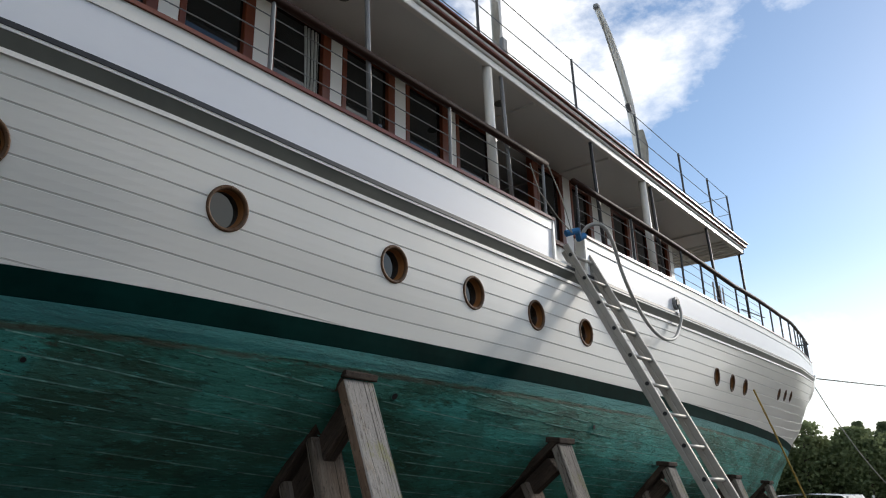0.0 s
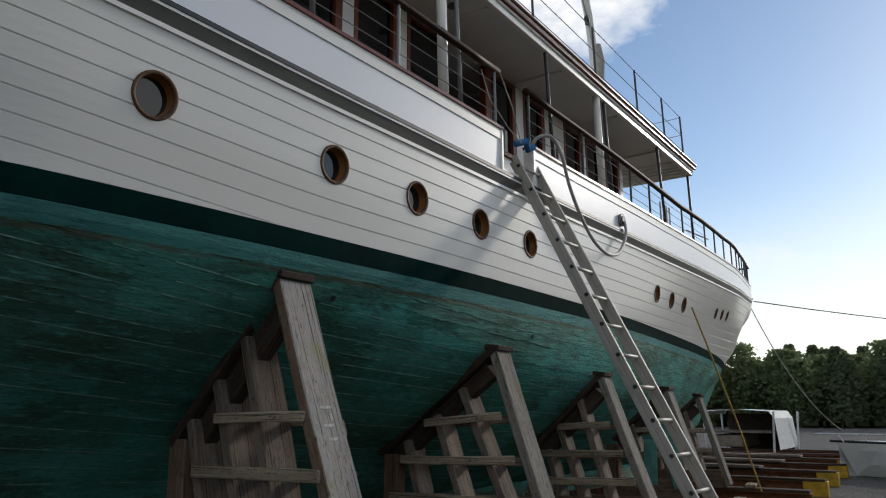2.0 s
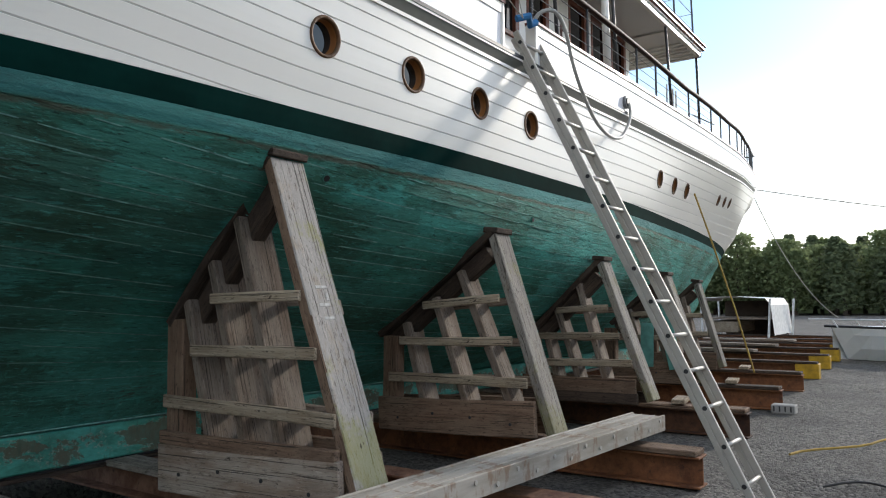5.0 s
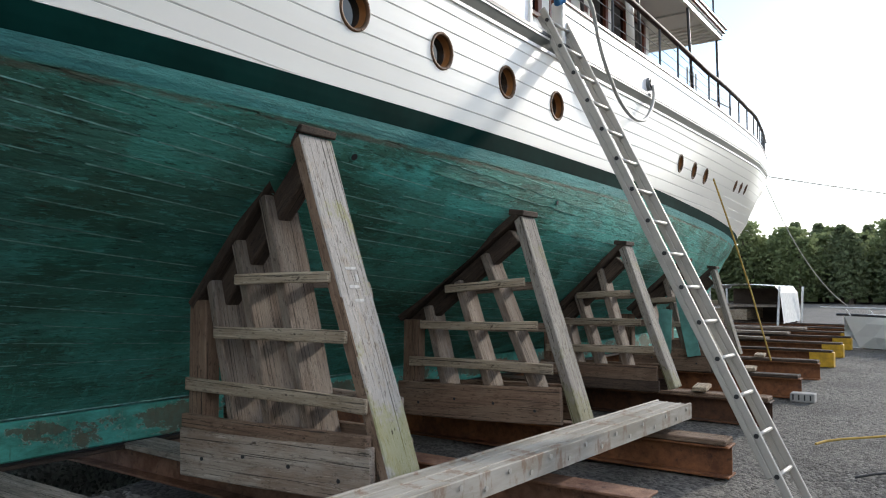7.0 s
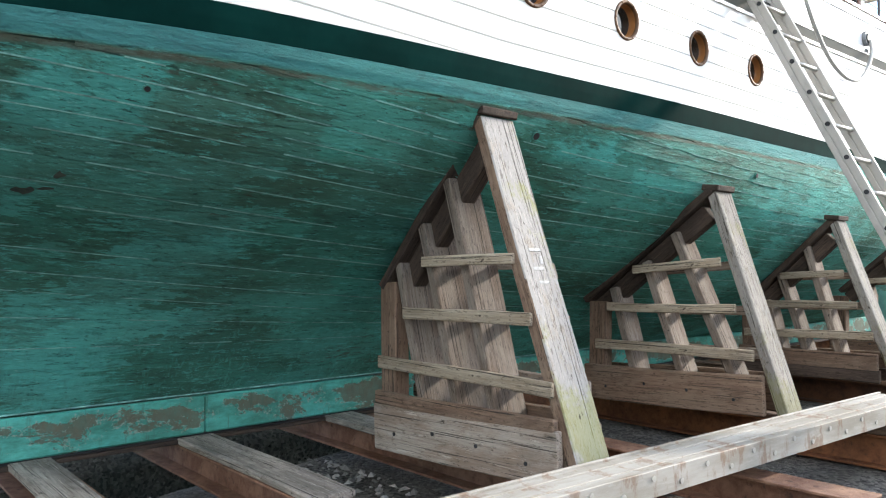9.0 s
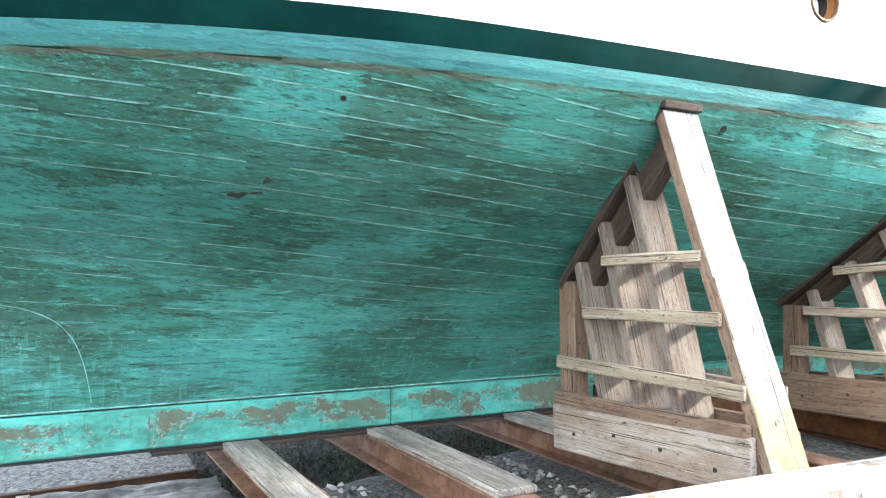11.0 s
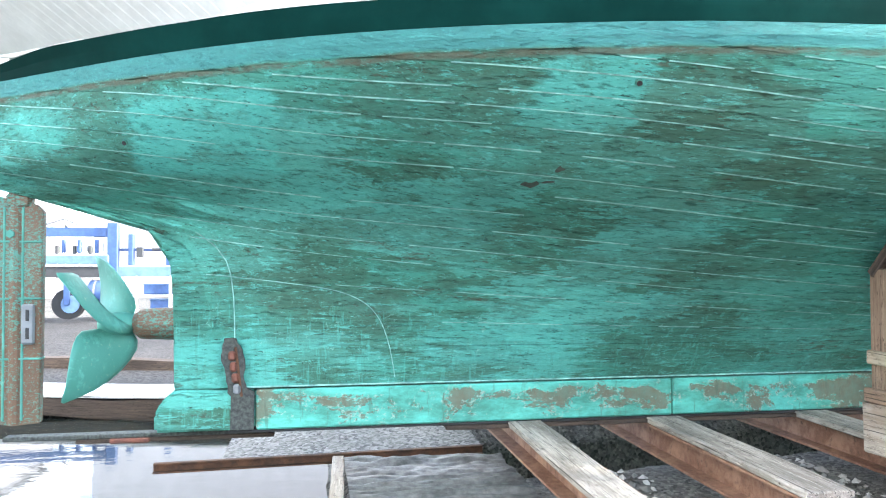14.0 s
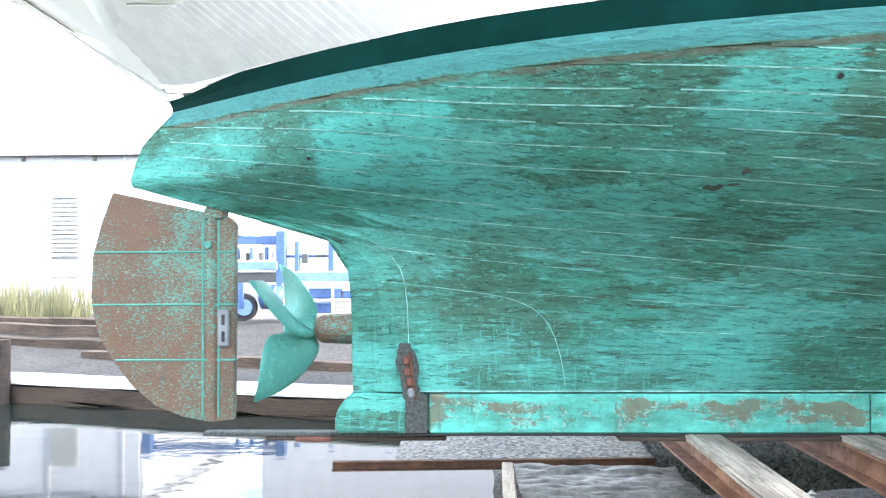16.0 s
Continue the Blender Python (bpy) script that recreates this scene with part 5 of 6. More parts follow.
davit(9.72)
mast = part("derrick_post", tube([(5.98, -1.92, 5.8), (5.97, -1.92, 6.6), (5.95, -1.92, 8.6)], [0.065, 0.062, 0.055], 14), WHITE, yacht, "straight white derrick post on the boat deck", smooth=True)
for k in range(5):
    part("rope_hank", tube([(5.78 + 0.022 * k, -2.00, 6.86), (5.74 + 0.028 * k, -2.02, 6.5), (5.77 + 0.018 * k, -2.00, 6.12 + 0.02 * k)], [0.012, 0.016, 0.010], 6), ROPE, mast)
part("block", box(0.08, 0.07, 0.13, 0.02, (5.80, -2.0, 6.92)), DARKSTEEL, mast)
part("cleat", box(0.10, 0.06, 0.20, 0.015, (5.97, -1.99, 6.35)), STEEL, mast)
cover = part("canvas_cover", bmesh.new(), TARP, yacht, "white canvas boat cover on the boat deck")
bm = bmesh.new()
for_x = np.linspace(4.5, 8.2, 12)
rings = []
for x in for_x:
    f = math.sin(math.pi * (x - 4.4) / 3.9) ** 0.5
    rings.append([bm.verts.new((x, -0.95 + 0.85 * math.cos(math.pi * j / 10) * f, 5.82 + 0.55 * f * math.sin(math.pi * j / 10))) for j in range(11)])
for a, b in zip(rings, rings[1:]):
    for j in range(10):
        bm.faces.new((a[j], a[j + 1], b[j + 1], b[j]))
old = cover.data
cover.data = mesh_of("canvas_cover", bm, TARP, True)
bpy.data.meshes.remove(old)
# hawse pipe and mooring lines
p, d = outward(9.0, 3.6)
hp = part("hawse_pipe", tube([(9.0, -2.46, 3.95), (9.0, -2.36, 3.95)], [0.085, 0.07], 16), STEEL, yacht)
part("hawse_mouth", cyl(0.055, 0.02, 16, at=Matrix.Translation((9.0, -2.462, 3.95)) @ Euler((radians(90), 0, 0)).to_matrix().to_4x4()), BLACK, hp)


# ---- cradles under the turn of the bilge ----
def cradle(xc, top, low, base_out, uprights, inner, slats, boards, group="cradles under the hull", label="", post_mat=WOOD_POST, width=0.27):
    """xc: its station; top, low: (y, z) of the bearer's two ends on the hull; base_out: (y, z) of the outer post's foot; uprights: (y, z) of head and foot; inner: (y, z) of the inner post's head."""
    c = thing("hull_cradle", label, "cradle", group, pose(xc, 0, base_out[1]))
    aft = xc - width / 2
    ny = Vector((0, top[1] - base_out[1], -(top[0] - base_out[0]))).normalized()
    if ny.y > 0:
        ny = -ny
    def add(*args, **kw):
        return board(*args, **kw)
    t = Vector((0, top[0] - low[0], top[1] - low[1])).normalized()
    up = Vector((0, t.z, -t.y))
    up = up if up.z > 0 else -up
    lowp, topp = Vector((xc, *low)), Vector((xc, *top))
    add("bearer", lowp - up * 0.03, topp - up * 0.03 - t * 0.0, width + 0.02, 0.06, up, WOOD_DARK, c, "dark sloping bearer against the hull")
    add("bearer_pad", lowp - up * 0.142, topp - up * 0.142 - t * 0.16, width * 0.42, 0.15, up, WOOD_DARK, c, "dark joist under the bearer")
    add("cap_block", topp + Vector((0, 0.06, 0.0)), topp + Vector((0, -0.085, -0.015)), width + 0.035, 0.05, (0, 0, 1), WOOD_DARK, c)
    # outer post and inner uprights, broad faces outboard
    add("outer_post", (xc, base_out[0], base_out[1]), (xc, top[0] - 0.02, top[1] - 0.05), width, 0.085, (0, ny.y, ny.z), post_mat, c, "heavy outer post with flaking white paint" if post_mat is WOOD_POST else "heavy grey outer post")
    if post_mat is WOOD_POST:
        post_ = c.children[-1].data
        post_.materials.append(WOOD_BROWN)
        for q in post_.polygons:
            q.material_index = int(abs(q.normal.y) > 0.75)
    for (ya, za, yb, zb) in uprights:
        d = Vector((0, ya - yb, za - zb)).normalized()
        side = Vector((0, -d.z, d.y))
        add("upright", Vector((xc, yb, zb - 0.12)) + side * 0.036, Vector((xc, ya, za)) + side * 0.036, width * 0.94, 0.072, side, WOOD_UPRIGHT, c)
    add("inner_upright", (aft + 0.06, inner[0], base_out[1] + 0.10), (aft + 0.06, inner[0], inner[1]), 0.12, 0.17, (0, -1, 0), WOOD_BROWN, c, "brown inner post")
    for (ya, za, yb, zb, w_) in slats:
        add("slat", (aft - 0.02, ya, za), (aft - 0.02, yb, zb), w_, 0.028, (-1, 0, 0), WOOD_SLAT, c)
        add("slat", (xc + width / 2 + 0.02, ya, za - 0.02), (xc + width / 2 + 0.02, yb, zb - 0.02), w_, 0.028, (1, 0, 0), WOOD_GREY, c)
    for (ya, za, yb, zb, w_, mat) in boards:
        bd = add("base_board", (aft - 0.03, ya, za), (aft - 0.03, yb, zb), w_, 0.05, (-1, 0, 0), mat, c)
        add("base_board", (xc + width / 2 + 0.03, ya, za), (xc + width / 2 + 0.03, yb, zb), w_, 0.05, (1, 0, 0), mat, c)
        length = (Vector((0, yb, zb)) - Vector((0, ya, za))).length
        if w_ > 0.16:
            for k in range(4):
                part("bolt", cyl(0.013, 0.012, 8, at=Matrix.Translation((-length * 0.36 + length * 0.24 * k, (-0.03, 0.02, 0.0, -0.04)[k], 0.024))), BLACK, bd)
    return c


cradle(3.60, (-2.14, 2.46), (-1.17, 1.38), (-2.88, 0.42),
       [(-1.823, 2.05, -2.279, 0.64), (-1.568, 1.773, -1.947, 0.65), (-1.332, 1.515, -1.60, 0.63)], (-1.265, 1.40),
       [(-1.66, 1.53, -2.48, 1.55, 0.065), (-1.46, 1.20, -2.62, 1.20, 0.075), (-1.18, 0.85, -2.77, 0.83, 0.085)],
       [(-1.18, 0.605, -2.80, 0.625, 0.09, WOOD_BROWN), (-1.17, 0.40, -2.83, 0.46, 0.31, WOOD_GREY)],
       label="grey weathered lattice cradle with a flaking white outer post", width=0.28)
cradle(5.95, (-2.36, 2.14), (-1.10, 1.22), (-2.92, 0.40),
       [(-2.00, 1.767, -2.513, 0.686), (-1.725, 1.535, -2.066, 0.67), (-1.383, 1.305, -1.612, 0.65)], (-1.24, 1.19),
       [(-1.65, 1.47, -2.46, 1.54, 0.07), (-1.38, 1.15, -2.58, 1.17, 0.075), (-1.25, 0.81, -2.72, 0.83, 0.085)],
       [(-1.15, 0.47, -2.80, 0.53, 0.30, WOOD_BROWN)], label="grey timber lattice cradle with brown base board", post_mat=WOOD_LICHEN, width=0.24)
cradle(8.30, (-2.36, 2.00), (-1.50, 1.20), (-2.92, 0.42),
       [(-2.07, 1.70, -2.416, 0.59), (-1.789, 1.42, -2.105, 0.567), (-1.65, 1.135, -1.83, 0.55)], (-1.50, 1.12),
       [(-1.85, 1.40, -2.48, 1.43, 0.07), (-1.60, 1.10, -2.60, 1.12, 0.075), (-1.45, 0.80, -2.74, 0.82, 0.085)],
       [(-1.40, 0.57, -2.78, 0.58, 0.16, WOOD_BROWN), (-1.40, 0.43, -2.80, 0.44, 0.12, WOOD_DARK)], label="grey-green timber lattice cradle beneath the bilge", post_mat=WOOD_LICHEN, width=0.22)
cradle(10.7, (-2.30, 1.90), (-1.50, 1.20), (-2.80, 0.40),
       [(-2.02, 1.62, -2.34, 0.57), (-1.76, 1.38, -2.03, 0.57)], (-1.50, 1.12),
       [(-1.85, 1.32, -2.42, 1.34, 0.07), (-1.6, 1.0, -2.55, 1.0, 0.075)],
       [(-1.40, 0.50, -2.68, 0.52, 0.30, WOOD_BROWN)], label="grey timber cradle beneath the forward bilge", post_mat=WOOD_LICHEN, width=0.22)
cradle(13.2, (-2.02, 1.85), (-1.25, 1.15), (-2.42, 0.40),
       [(-1.76, 1.58, -2.02, 0.55), (-1.50, 1.34, -1.72, 0.55)], (-1.26, 1.08),
       [(-1.6, 1.25, -2.12, 1.27, 0.07), (-1.4, 0.95, -2.22, 0.95, 0.075)],
       [(-1.2, 0.48, -2.35, 0.50, 0.28, WOOD_BROWN)], label="narrow timber cradle near the bow", post_mat=WOOD_LICHEN, width=0.2)
for x, y, w_ in ((9.0, -3.02, 0.34), (13.9, -2.62, 0.3), (11.45, -3.0, 0.3)):
    blk = thing("timber_wedge", "pale grey timber wedge lying on a cradle beam", "wedge", "wedges on the beams", pose(x, y, 0.33))
    board("block", (x - w_ / 2, y, 0.355), (x + w_ / 2, y + 0.03, 0.365), 0.16, 0.05, (0, 0, 1), WOOD_SLAT, blk)


for ya, za, yb, zb, w_ in ((-2.10, 1.02, -2.12, 1.20, 0.18), (-2.50, 1.00, -2.34, 1.42, 0.18)):
    sh = thing("painted_board", "offcut of pale teal painted board leaning on a cradle", "board", "teal offcuts on the cradle", pose(10.45, ya, 0.6))
    board("panel", (10.45, ya, za - 0.42), (10.45, yb, zb), w_, 0.02, (-1, 0, 0), TEAL_BOARD, sh)


PALE_STROKE = plain("old_white_paint", (0.52, 0.50, 0.47), 0.8, vary=0.5, scale=30)
# faint paint strokes and a stub of batten on the nearest outer post
foot, head = Vector((3.60, -2.88, 0.42)), Vector((3.60, -2.16, 2.41))
post = [o for o in bpy.data.objects if o.name.startswith("outer_post")][0]
n_out = (post.matrix_world.to_3x3() @ Vector((0, 0, 1))).normalized()
for k, (f, dx, w_, h_) in enumerate(((0.585, 0.00, 0.10, 0.020), (0.555, -0.03, 0.025, 0.05), (0.53, 0.01, 0.09, 0.022), (0.49, -0.005, 0.085, 0.020))):
    st = part("paint_stroke", box(h_, w_, 0.004, 0.0015), PALE_STROKE, post)
    st.matrix_local = Matrix.Translation(((f - 0.5) * (head - foot).length, dx, 0.0445))
st = part("batten_stub", box(0.10, 0.05, 0.03, 0.004), WOOD_GREY, post)
st.matrix_local = Matrix.Translation((0.06, -0.155 if (post.matrix_world @ Vector((0, -0.1, 0))).x > 3.6 else 0.155, 0.0))


# ---- carriage beams of the slip ----
def i_beam(x, y0, y1, z0, z1, w_=0.2, mat=RUST, label="rusty steel carriage beam", tip=None, cover=None, cover_x=0.0, cover_y=None):
    b = thing("carriage_beam", label, "beam", "carriage beams across the slip", pose(x, (y0 + y1) / 2, z0))
    L, h = y1 - y0, z1 - z0
    def bar(name, sx, sy, sz, at, m):
        ob = part(name, box(sx, sy, sz, 0.004), m, b)
        ob.matrix_world = Matrix.Translation(at)
        return ob
    yc = (y0 + y1) / 2
    bar("web", 0.018, L, h - 0.03, (x, yc, z0 + h / 2), mat)
    bar("top_flange", w_, L, 0.018, (x, yc, z1 - 0.009), mat)
    bar("bottom_flange", w_, L, 0.018, (x, yc, z0 + 0.009), mat)
    if tip:
        bar("painted_tip", w_ + 0.012, 0.42, h + 0.012, (x, y0 + 0.20, z0 + h / 2), tip)
    if cover:
        ya, yb = cover_y or (y0 + 0.02, y1)
        ob = board("cover_board", (x + cover_x, ya, z1 + 0.024), (x + cover_x, yb, z1 + 0.024), 0.24, 0.045, (0, 0, 1), cover, b)
    return b


# under the stern, each with a worn plank on its top flange
for x, px, ya, w_ in ((1.53, 1.475, -3.6, 0.25), (2.53, 2.56, -2.02, 0.27), (3.82, 3.79, -0.95, 0.28), (4.75, 4.75, -1.0, 0.25)):
    i_beam(x, -3.9, 3.2, 0.03, 0.245, 0.24, RUST_PALE, "pale rusty steel carriage beam under a worn plank")
    pl = thing("decking_plank", "worn split grey plank laid on a carriage beam", "plank", "planks on the beams", pose(px, ya, 0.245))
    board("plank", (px - 0.02, ya, 0.267), (px + 0.02, 1.9, 0.267), w_, 0.044, (0, 0, 1), WOOD_SPLIT, pl, warp=0.004)
# forward, with their ends clear of the hull
for k, (x, y0) in enumerate(((6.50, -3.94), (9.0, -3.75), (11.45, -3.64), (13.9, -3.52), (16.3, -3.42), (18.7, -3.3), (21.1, -3.2), (23.5, -3.1), (25.9, -3.0), (28.3, -2.9))):
    i_beam(x, y0, 2.6, 0.0, 0.27 if k else 0.25, 0.22, (RUST_DARK if k == 1 else RUST), "rusty steel carriage beam with " + ("yellow painted tip" if k > 3 else "a timber on top"), YELLOW if k > 3 else None, WOOD_BROWN if k in (0, 1) else WOOD_DARK)
kb = thing("keel_block", "dark wet timber keel block on the carriage", "block", "blocks under the keel", pose(2.0, 0, 0.25))
board("block", (0.9, 0.0, 0.262), (17.0, 0.0, 0.262), 0.34, 0.03, (0, 0, 1), WOOD_DARK, kb, warp=0)
rl = thing("slip_rail", "dark rusty rail of the slip running into the water", "rail", at=pose(0, 0.45, -0.1))
bm = box(2.5, 0.05, 0.016, 0.004, (0, 0, 0.030))
box(2.5, 0.018, 0.05, 0, (0, 0, 0), bm=bm)
box(2.5, 0.09, 0.012, 0, (0, 0, -0.026), bm=bm)
ob = part("rail_bar", bm, RUST_DARK, rl)
ob.matrix_world = frame_along((-1.2, 0.45, -0.09), (1.30, 0.45, -0.055), (0, 0, 1))

# black sheet and pale slip gravel beside the rail
bm = bmesh.new()
sx, sy = np.linspace(0.20, 1.40, 60), np.linspace(-1.5, 0.36, 110)
grid = [[bm.verts.new((x, y, -0.055 + 0.02 * noise.noise((x * 1.2, y * 7.5, 1.0)) + 0.05 * abs(noise.noise((x * 2.2 + y * 5, y * 9, 5.0))) - 0.035 * abs(noise.noise((x * 2.5 + y * 3, y * 17, 9.0))) - 0.014 * abs(noise.noise((x * 7 - y * 4, y * 34, 2.0))))) for x in sx] for y in sy]
for a, b in zip(grid, grid[1:]):
    for k in range(len(sx) - 1):
        bm.faces.new((a[k], a[k + 1], b[k + 1], b[k]))
cloth = part("ground_sheet", bm, plain("grey_ground_sheet", (0.115, 0.112, 0.105), 0.6, vary=0.7, scale=14, bump=0.6), smooth=True)
tagged(cloth, "crumpled grey plastic sheet lying beside the slip", "sheet")
bm = bmesh.new()
sx, sy = np.linspace(-0.75, 1.3, 22), np.linspace(0.5, 1.9, 14)
grid = [[bm.verts.new((x, y, -0.05 + 0.03 * (x - 0.3) + 0.012 * noise.noise((x * 5, y * 5, 1.0)) - 0.12 * max(0, -0.35 - x))) for x in sx] for y in sy]
for a, b in zip(grid, grid[1:]):
    for k in range(len(sx) - 1):
        bm.faces.new((a[k], a[k + 1], b[k + 1], b[k]))
tagged(part("slip_gravel", bm, SLIP_STONE, smooth=True), "pale loose gravel beside the slip rail", "gravel", kind="stuff")
CHIP = Mat("stone_chip", 0.85)
CHIP.color(CHIP.mix(CHIP.n.new("ShaderNodeNewGeometry").outputs["Random Per Island"], (0.06, 0.056, 0.05), (0.38, 0.36, 0.33)))
CHIP = CHIP.m
chips = bmesh.new()
cr_ = random.Random(21)
for k in range(1500):
    x, y = cr_.uniform(1.0, 5.4), cr_.uniform(-2.6, 0.2)
    if any(abs(x - q) < 0.16 for q in (1.53, 2.53, 3.82, 4.75)):
        continue
    q = cr_.uniform(0.012, 0.045)
    p = Vector((x, y, float(ground_z(x, y)) + q * 0.2))
    t = Euler((cr_.uniform(-0.4, 0.4), cr_.uniform(-0.4, 0.4), cr_.uniform(0, 6.28))).to_matrix()
    low_ring = [chips.verts.new(p + t @ Vector((q * cr_.uniform(0.7, 1.5) * math.cos(a), q * cr_.uniform(0.5, 1.0) * math.sin(a), -0.2 * q))) for a in (0, 1.3, 2.5, 3.7, 5.0)]
    peak = chips.verts.new(p + t @ Vector((0, 0, q * cr_.uniform(0.25, 0.6))))
    for a in range(5):
        chips.faces.new((low_ring[a], low_ring[(a + 1) % 5], peak))
tagged(part("rubble", chips, CHIP), "grey stone chips and flakes between the beams", "rubble", kind="stuff")
stub = thing("timber_stub", "pale split timber end at the edge of the sheet", "timber", at=pose(0.14, -0.5, -0.1))
board("stub", (0.10, -0.75, -0.07), (0.16, 0.30, -0.05), 0.09, 0.07, (0, 0, 1), WOOD_GREY, stub)

# ---- staging plank ----
sp = thing("staging_plank", "dull aluminium staging plank with rivets lying across the beams", "plank", at=pose(4.2, -3.25, 0.30))
pa, pb = Vector((1.35, -3.05, 0.43)), Vector((6.88, -3.36, 0.43))
m = frame_along(pa, pb, (0, 0, 1))
L = (pb - pa).length
for nm, bm in (("deck_plate", box(L, 0.27, 0.012, 0.002, (0, 0, 0.048))), ("side_channel", box(L, 0.022, 0.135, 0.003, (0, -0.146, 0))), ("side_channel", box(L, 0.022, 0.135, 0.003, (0, 0.146, 0))), ("underside", box(L, 0.26, 0.02, 0, (0, 0, -0.03)))):
    ob = part(nm, bm, ALU_PLANK, sp)
    ob.matrix_world = m
for k in range(24):
    ob = part("rivet", cyl(0.016, 0.010, 10, at=Euler((radians(90), 0, 0)).to_matrix().to_4x4()), ALU, sp)
    ob.matrix_world = m @ Matrix.Translation((-L / 2 + 0.12 + 0.23 * k, -0.159, 0.03 if k % 2 else -0.02))
for y in (-0.06, 0.06):
    ob = part("tread_rib", box(L, 0.01, 0.008, 0.002), ALU_PLANK, sp)
    ob.matrix_world = m @ Matrix.Translation((0, y, 0.056))

# ---- ladder against the gate ----
lad = thing("extension_ladder", "aluminium extension ladder leaning on the bulwark gate", "ladder", at=pose(6.2, -4.4, 0))
l0, step = Vector((6.345, -2.42, 3.94)), Vector((-0.0165, -0.1375, -0.2715))
across = Vector((0.40, -0.02, 0.0))
out = step.cross(across).normalized()
out = out if out.y < 0 else -out
for off, a, b, dz in ((Vector((0, 0, 0)), -0.45, 14.9, 0.0), (across, -0.45, 14.9, 0.0)):
    p0, p1 = l0 + off + step * a, l0 + off + step * b
    bm = box((p1 - p0).length, 0.026, 0.062, 0.006)
    rail = part("side_rail", bm, ALU, lad)
    rail.matrix_world = frame_along(p0, p1, out)
for k in range(0, 15):
    p = l0 + step * k
    part("rung", tube([p - across * 0.03, p + across * 1.03], 0.017, 10), ALU, lad, smooth=True)
for off, s in ((Vector((0.0, 0, 0)), 1), (across, 1)):
    p0, p1 = l0 + off + step * -0.3 - out * 0.055, l0 + off + step * 14.0 - out * 0.055
    rail = part("fly_rail", box((p1 - p0).length, 0.024, 0.045, 0.005), ALU, lad)
    rail.matrix_world = frame_along(p0, p1, out)
for off in (Vector((0, 0, 0)), across):
    for k in range(0, 15):
        q = l0 + off * 1.0 + step * k + out * 0.0
        if off.length < 0.1:
            part("rung_plug", cyl(0.018, 0.012, 10, at=Matrix.Translation(q - across * 0.045) @ Euler((0, radians(90), 0)).to_matrix().to_4x4()), BLACK, lad)

# lashing and rope at the gate
lash = part("rope_lashing", tube([(6.30, -2.40, 4.16), (6.40, -2.48, 4.20), (6.50, -2.44, 4.15), (6.58, -2.46, 4.2)], 0.035, 8), BLUE_RAG)
tagged(lash, "bright blue rag lashing at the ladder head", "lashing")
rope = part("gate_rope", tube([(5.75, -2.36, 4.75), (5.8, -2.42, 4.45), (6.05, -2.46, 4.25), (6.3, -2.47, 4.15), (6.2, -2.44, 4.5), (6.05, -2.4, 4.8), (6.0, -2.37, 4.86)], 0.006, 6), ROPE)
tagged(rope, "thin white rope tied round the rail by the gate", "rope")
hose = [(6.66, -2.36, 4.16), (6.68, -2.44, 4.32), (6.80, -2.55, 4.36), (6.98, -2.58, 4.22), (7.18, -2.56, 3.95), (7.42, -2.56, 3.68), (7.75, -2.56, 3.45), (8.15, -2.55, 3.36), (8.55, -2.53, 3.42), (8.85, -2.50, 3.60), (9.0, -2.49, 3.80), (9.0, -2.47, 3.93)]
hs = [Vector(p) for p in hose]
fine = []
for i in range(len(hs) - 1):
    a, b, c_, d_ = hs[max(i - 1, 0)], hs[i], hs[i + 1], hs[min(i + 2, len(hs) - 1)]
    for t in (0, 0.25, 0.5, 0.75):
        fine.append(0.5 * ((2 * b) + (c_ - a) * t + (2 * a - 5 * b + 4 * c_ - d_) * t * t + (3 * b - a - 3 * c_ + d_) * t ** 3))
fine.append(hs[-1])
ob = part("water_hose", tube(fine, 0.020, 10), HOSE, smooth=True)
tagged(ob, "grey hose looped from the gate to the hawse pipe", "hose")

# ropes
for nm, pts, r, mat, lab in (
        ("bow_line", [Vector((12.17, -2.33, 3.2)), Vector((12.25, -2.5, 2.6)), Vector((12.7, -2.75, 1.4)), Vector((13.0, -2.95, 0.35))], 0.014, ROPE_Y, "yellow rope hanging from a porthole to the slip"),
        ("stern_cable", sag((26.6, -0.3, 5.2), (60, -16.0, 6.2), 0.5), 0.02, ROPE, "mooring cable from the bow to the shore"),
        ("shore_line", sag((27.2, -0.05, 5.1), (29.5, -2.2, 0.9), 0.6), 0.016, ROPE, "slack pale line from the bow down to the yard"),
        ("yard_rope", [(Vector((8.1, -4.3, 0.02)) + Vector((0.20 * k, -0.11 * k + 0.06 * math.sin(k * 1.1), 0.012))) for k in range(22)], 0.012, ROPE_Y, "thin yellow rope lying on the gravel"),
        ("yard_hose", [(Vector((6.9, -4.75, 0.02)) + Vector((0.10 * math.sin(k * 0.35), -0.06 * k, 0.012 + 0.05 * max(0, math.sin(k * 0.3))))) for k in range(26)], 0.010, BLACK, "thin black cable lying on the gravel")):
    ob = part(nm, tube(pts, r, 6), mat)
    tagged(ob, lab, "rope")

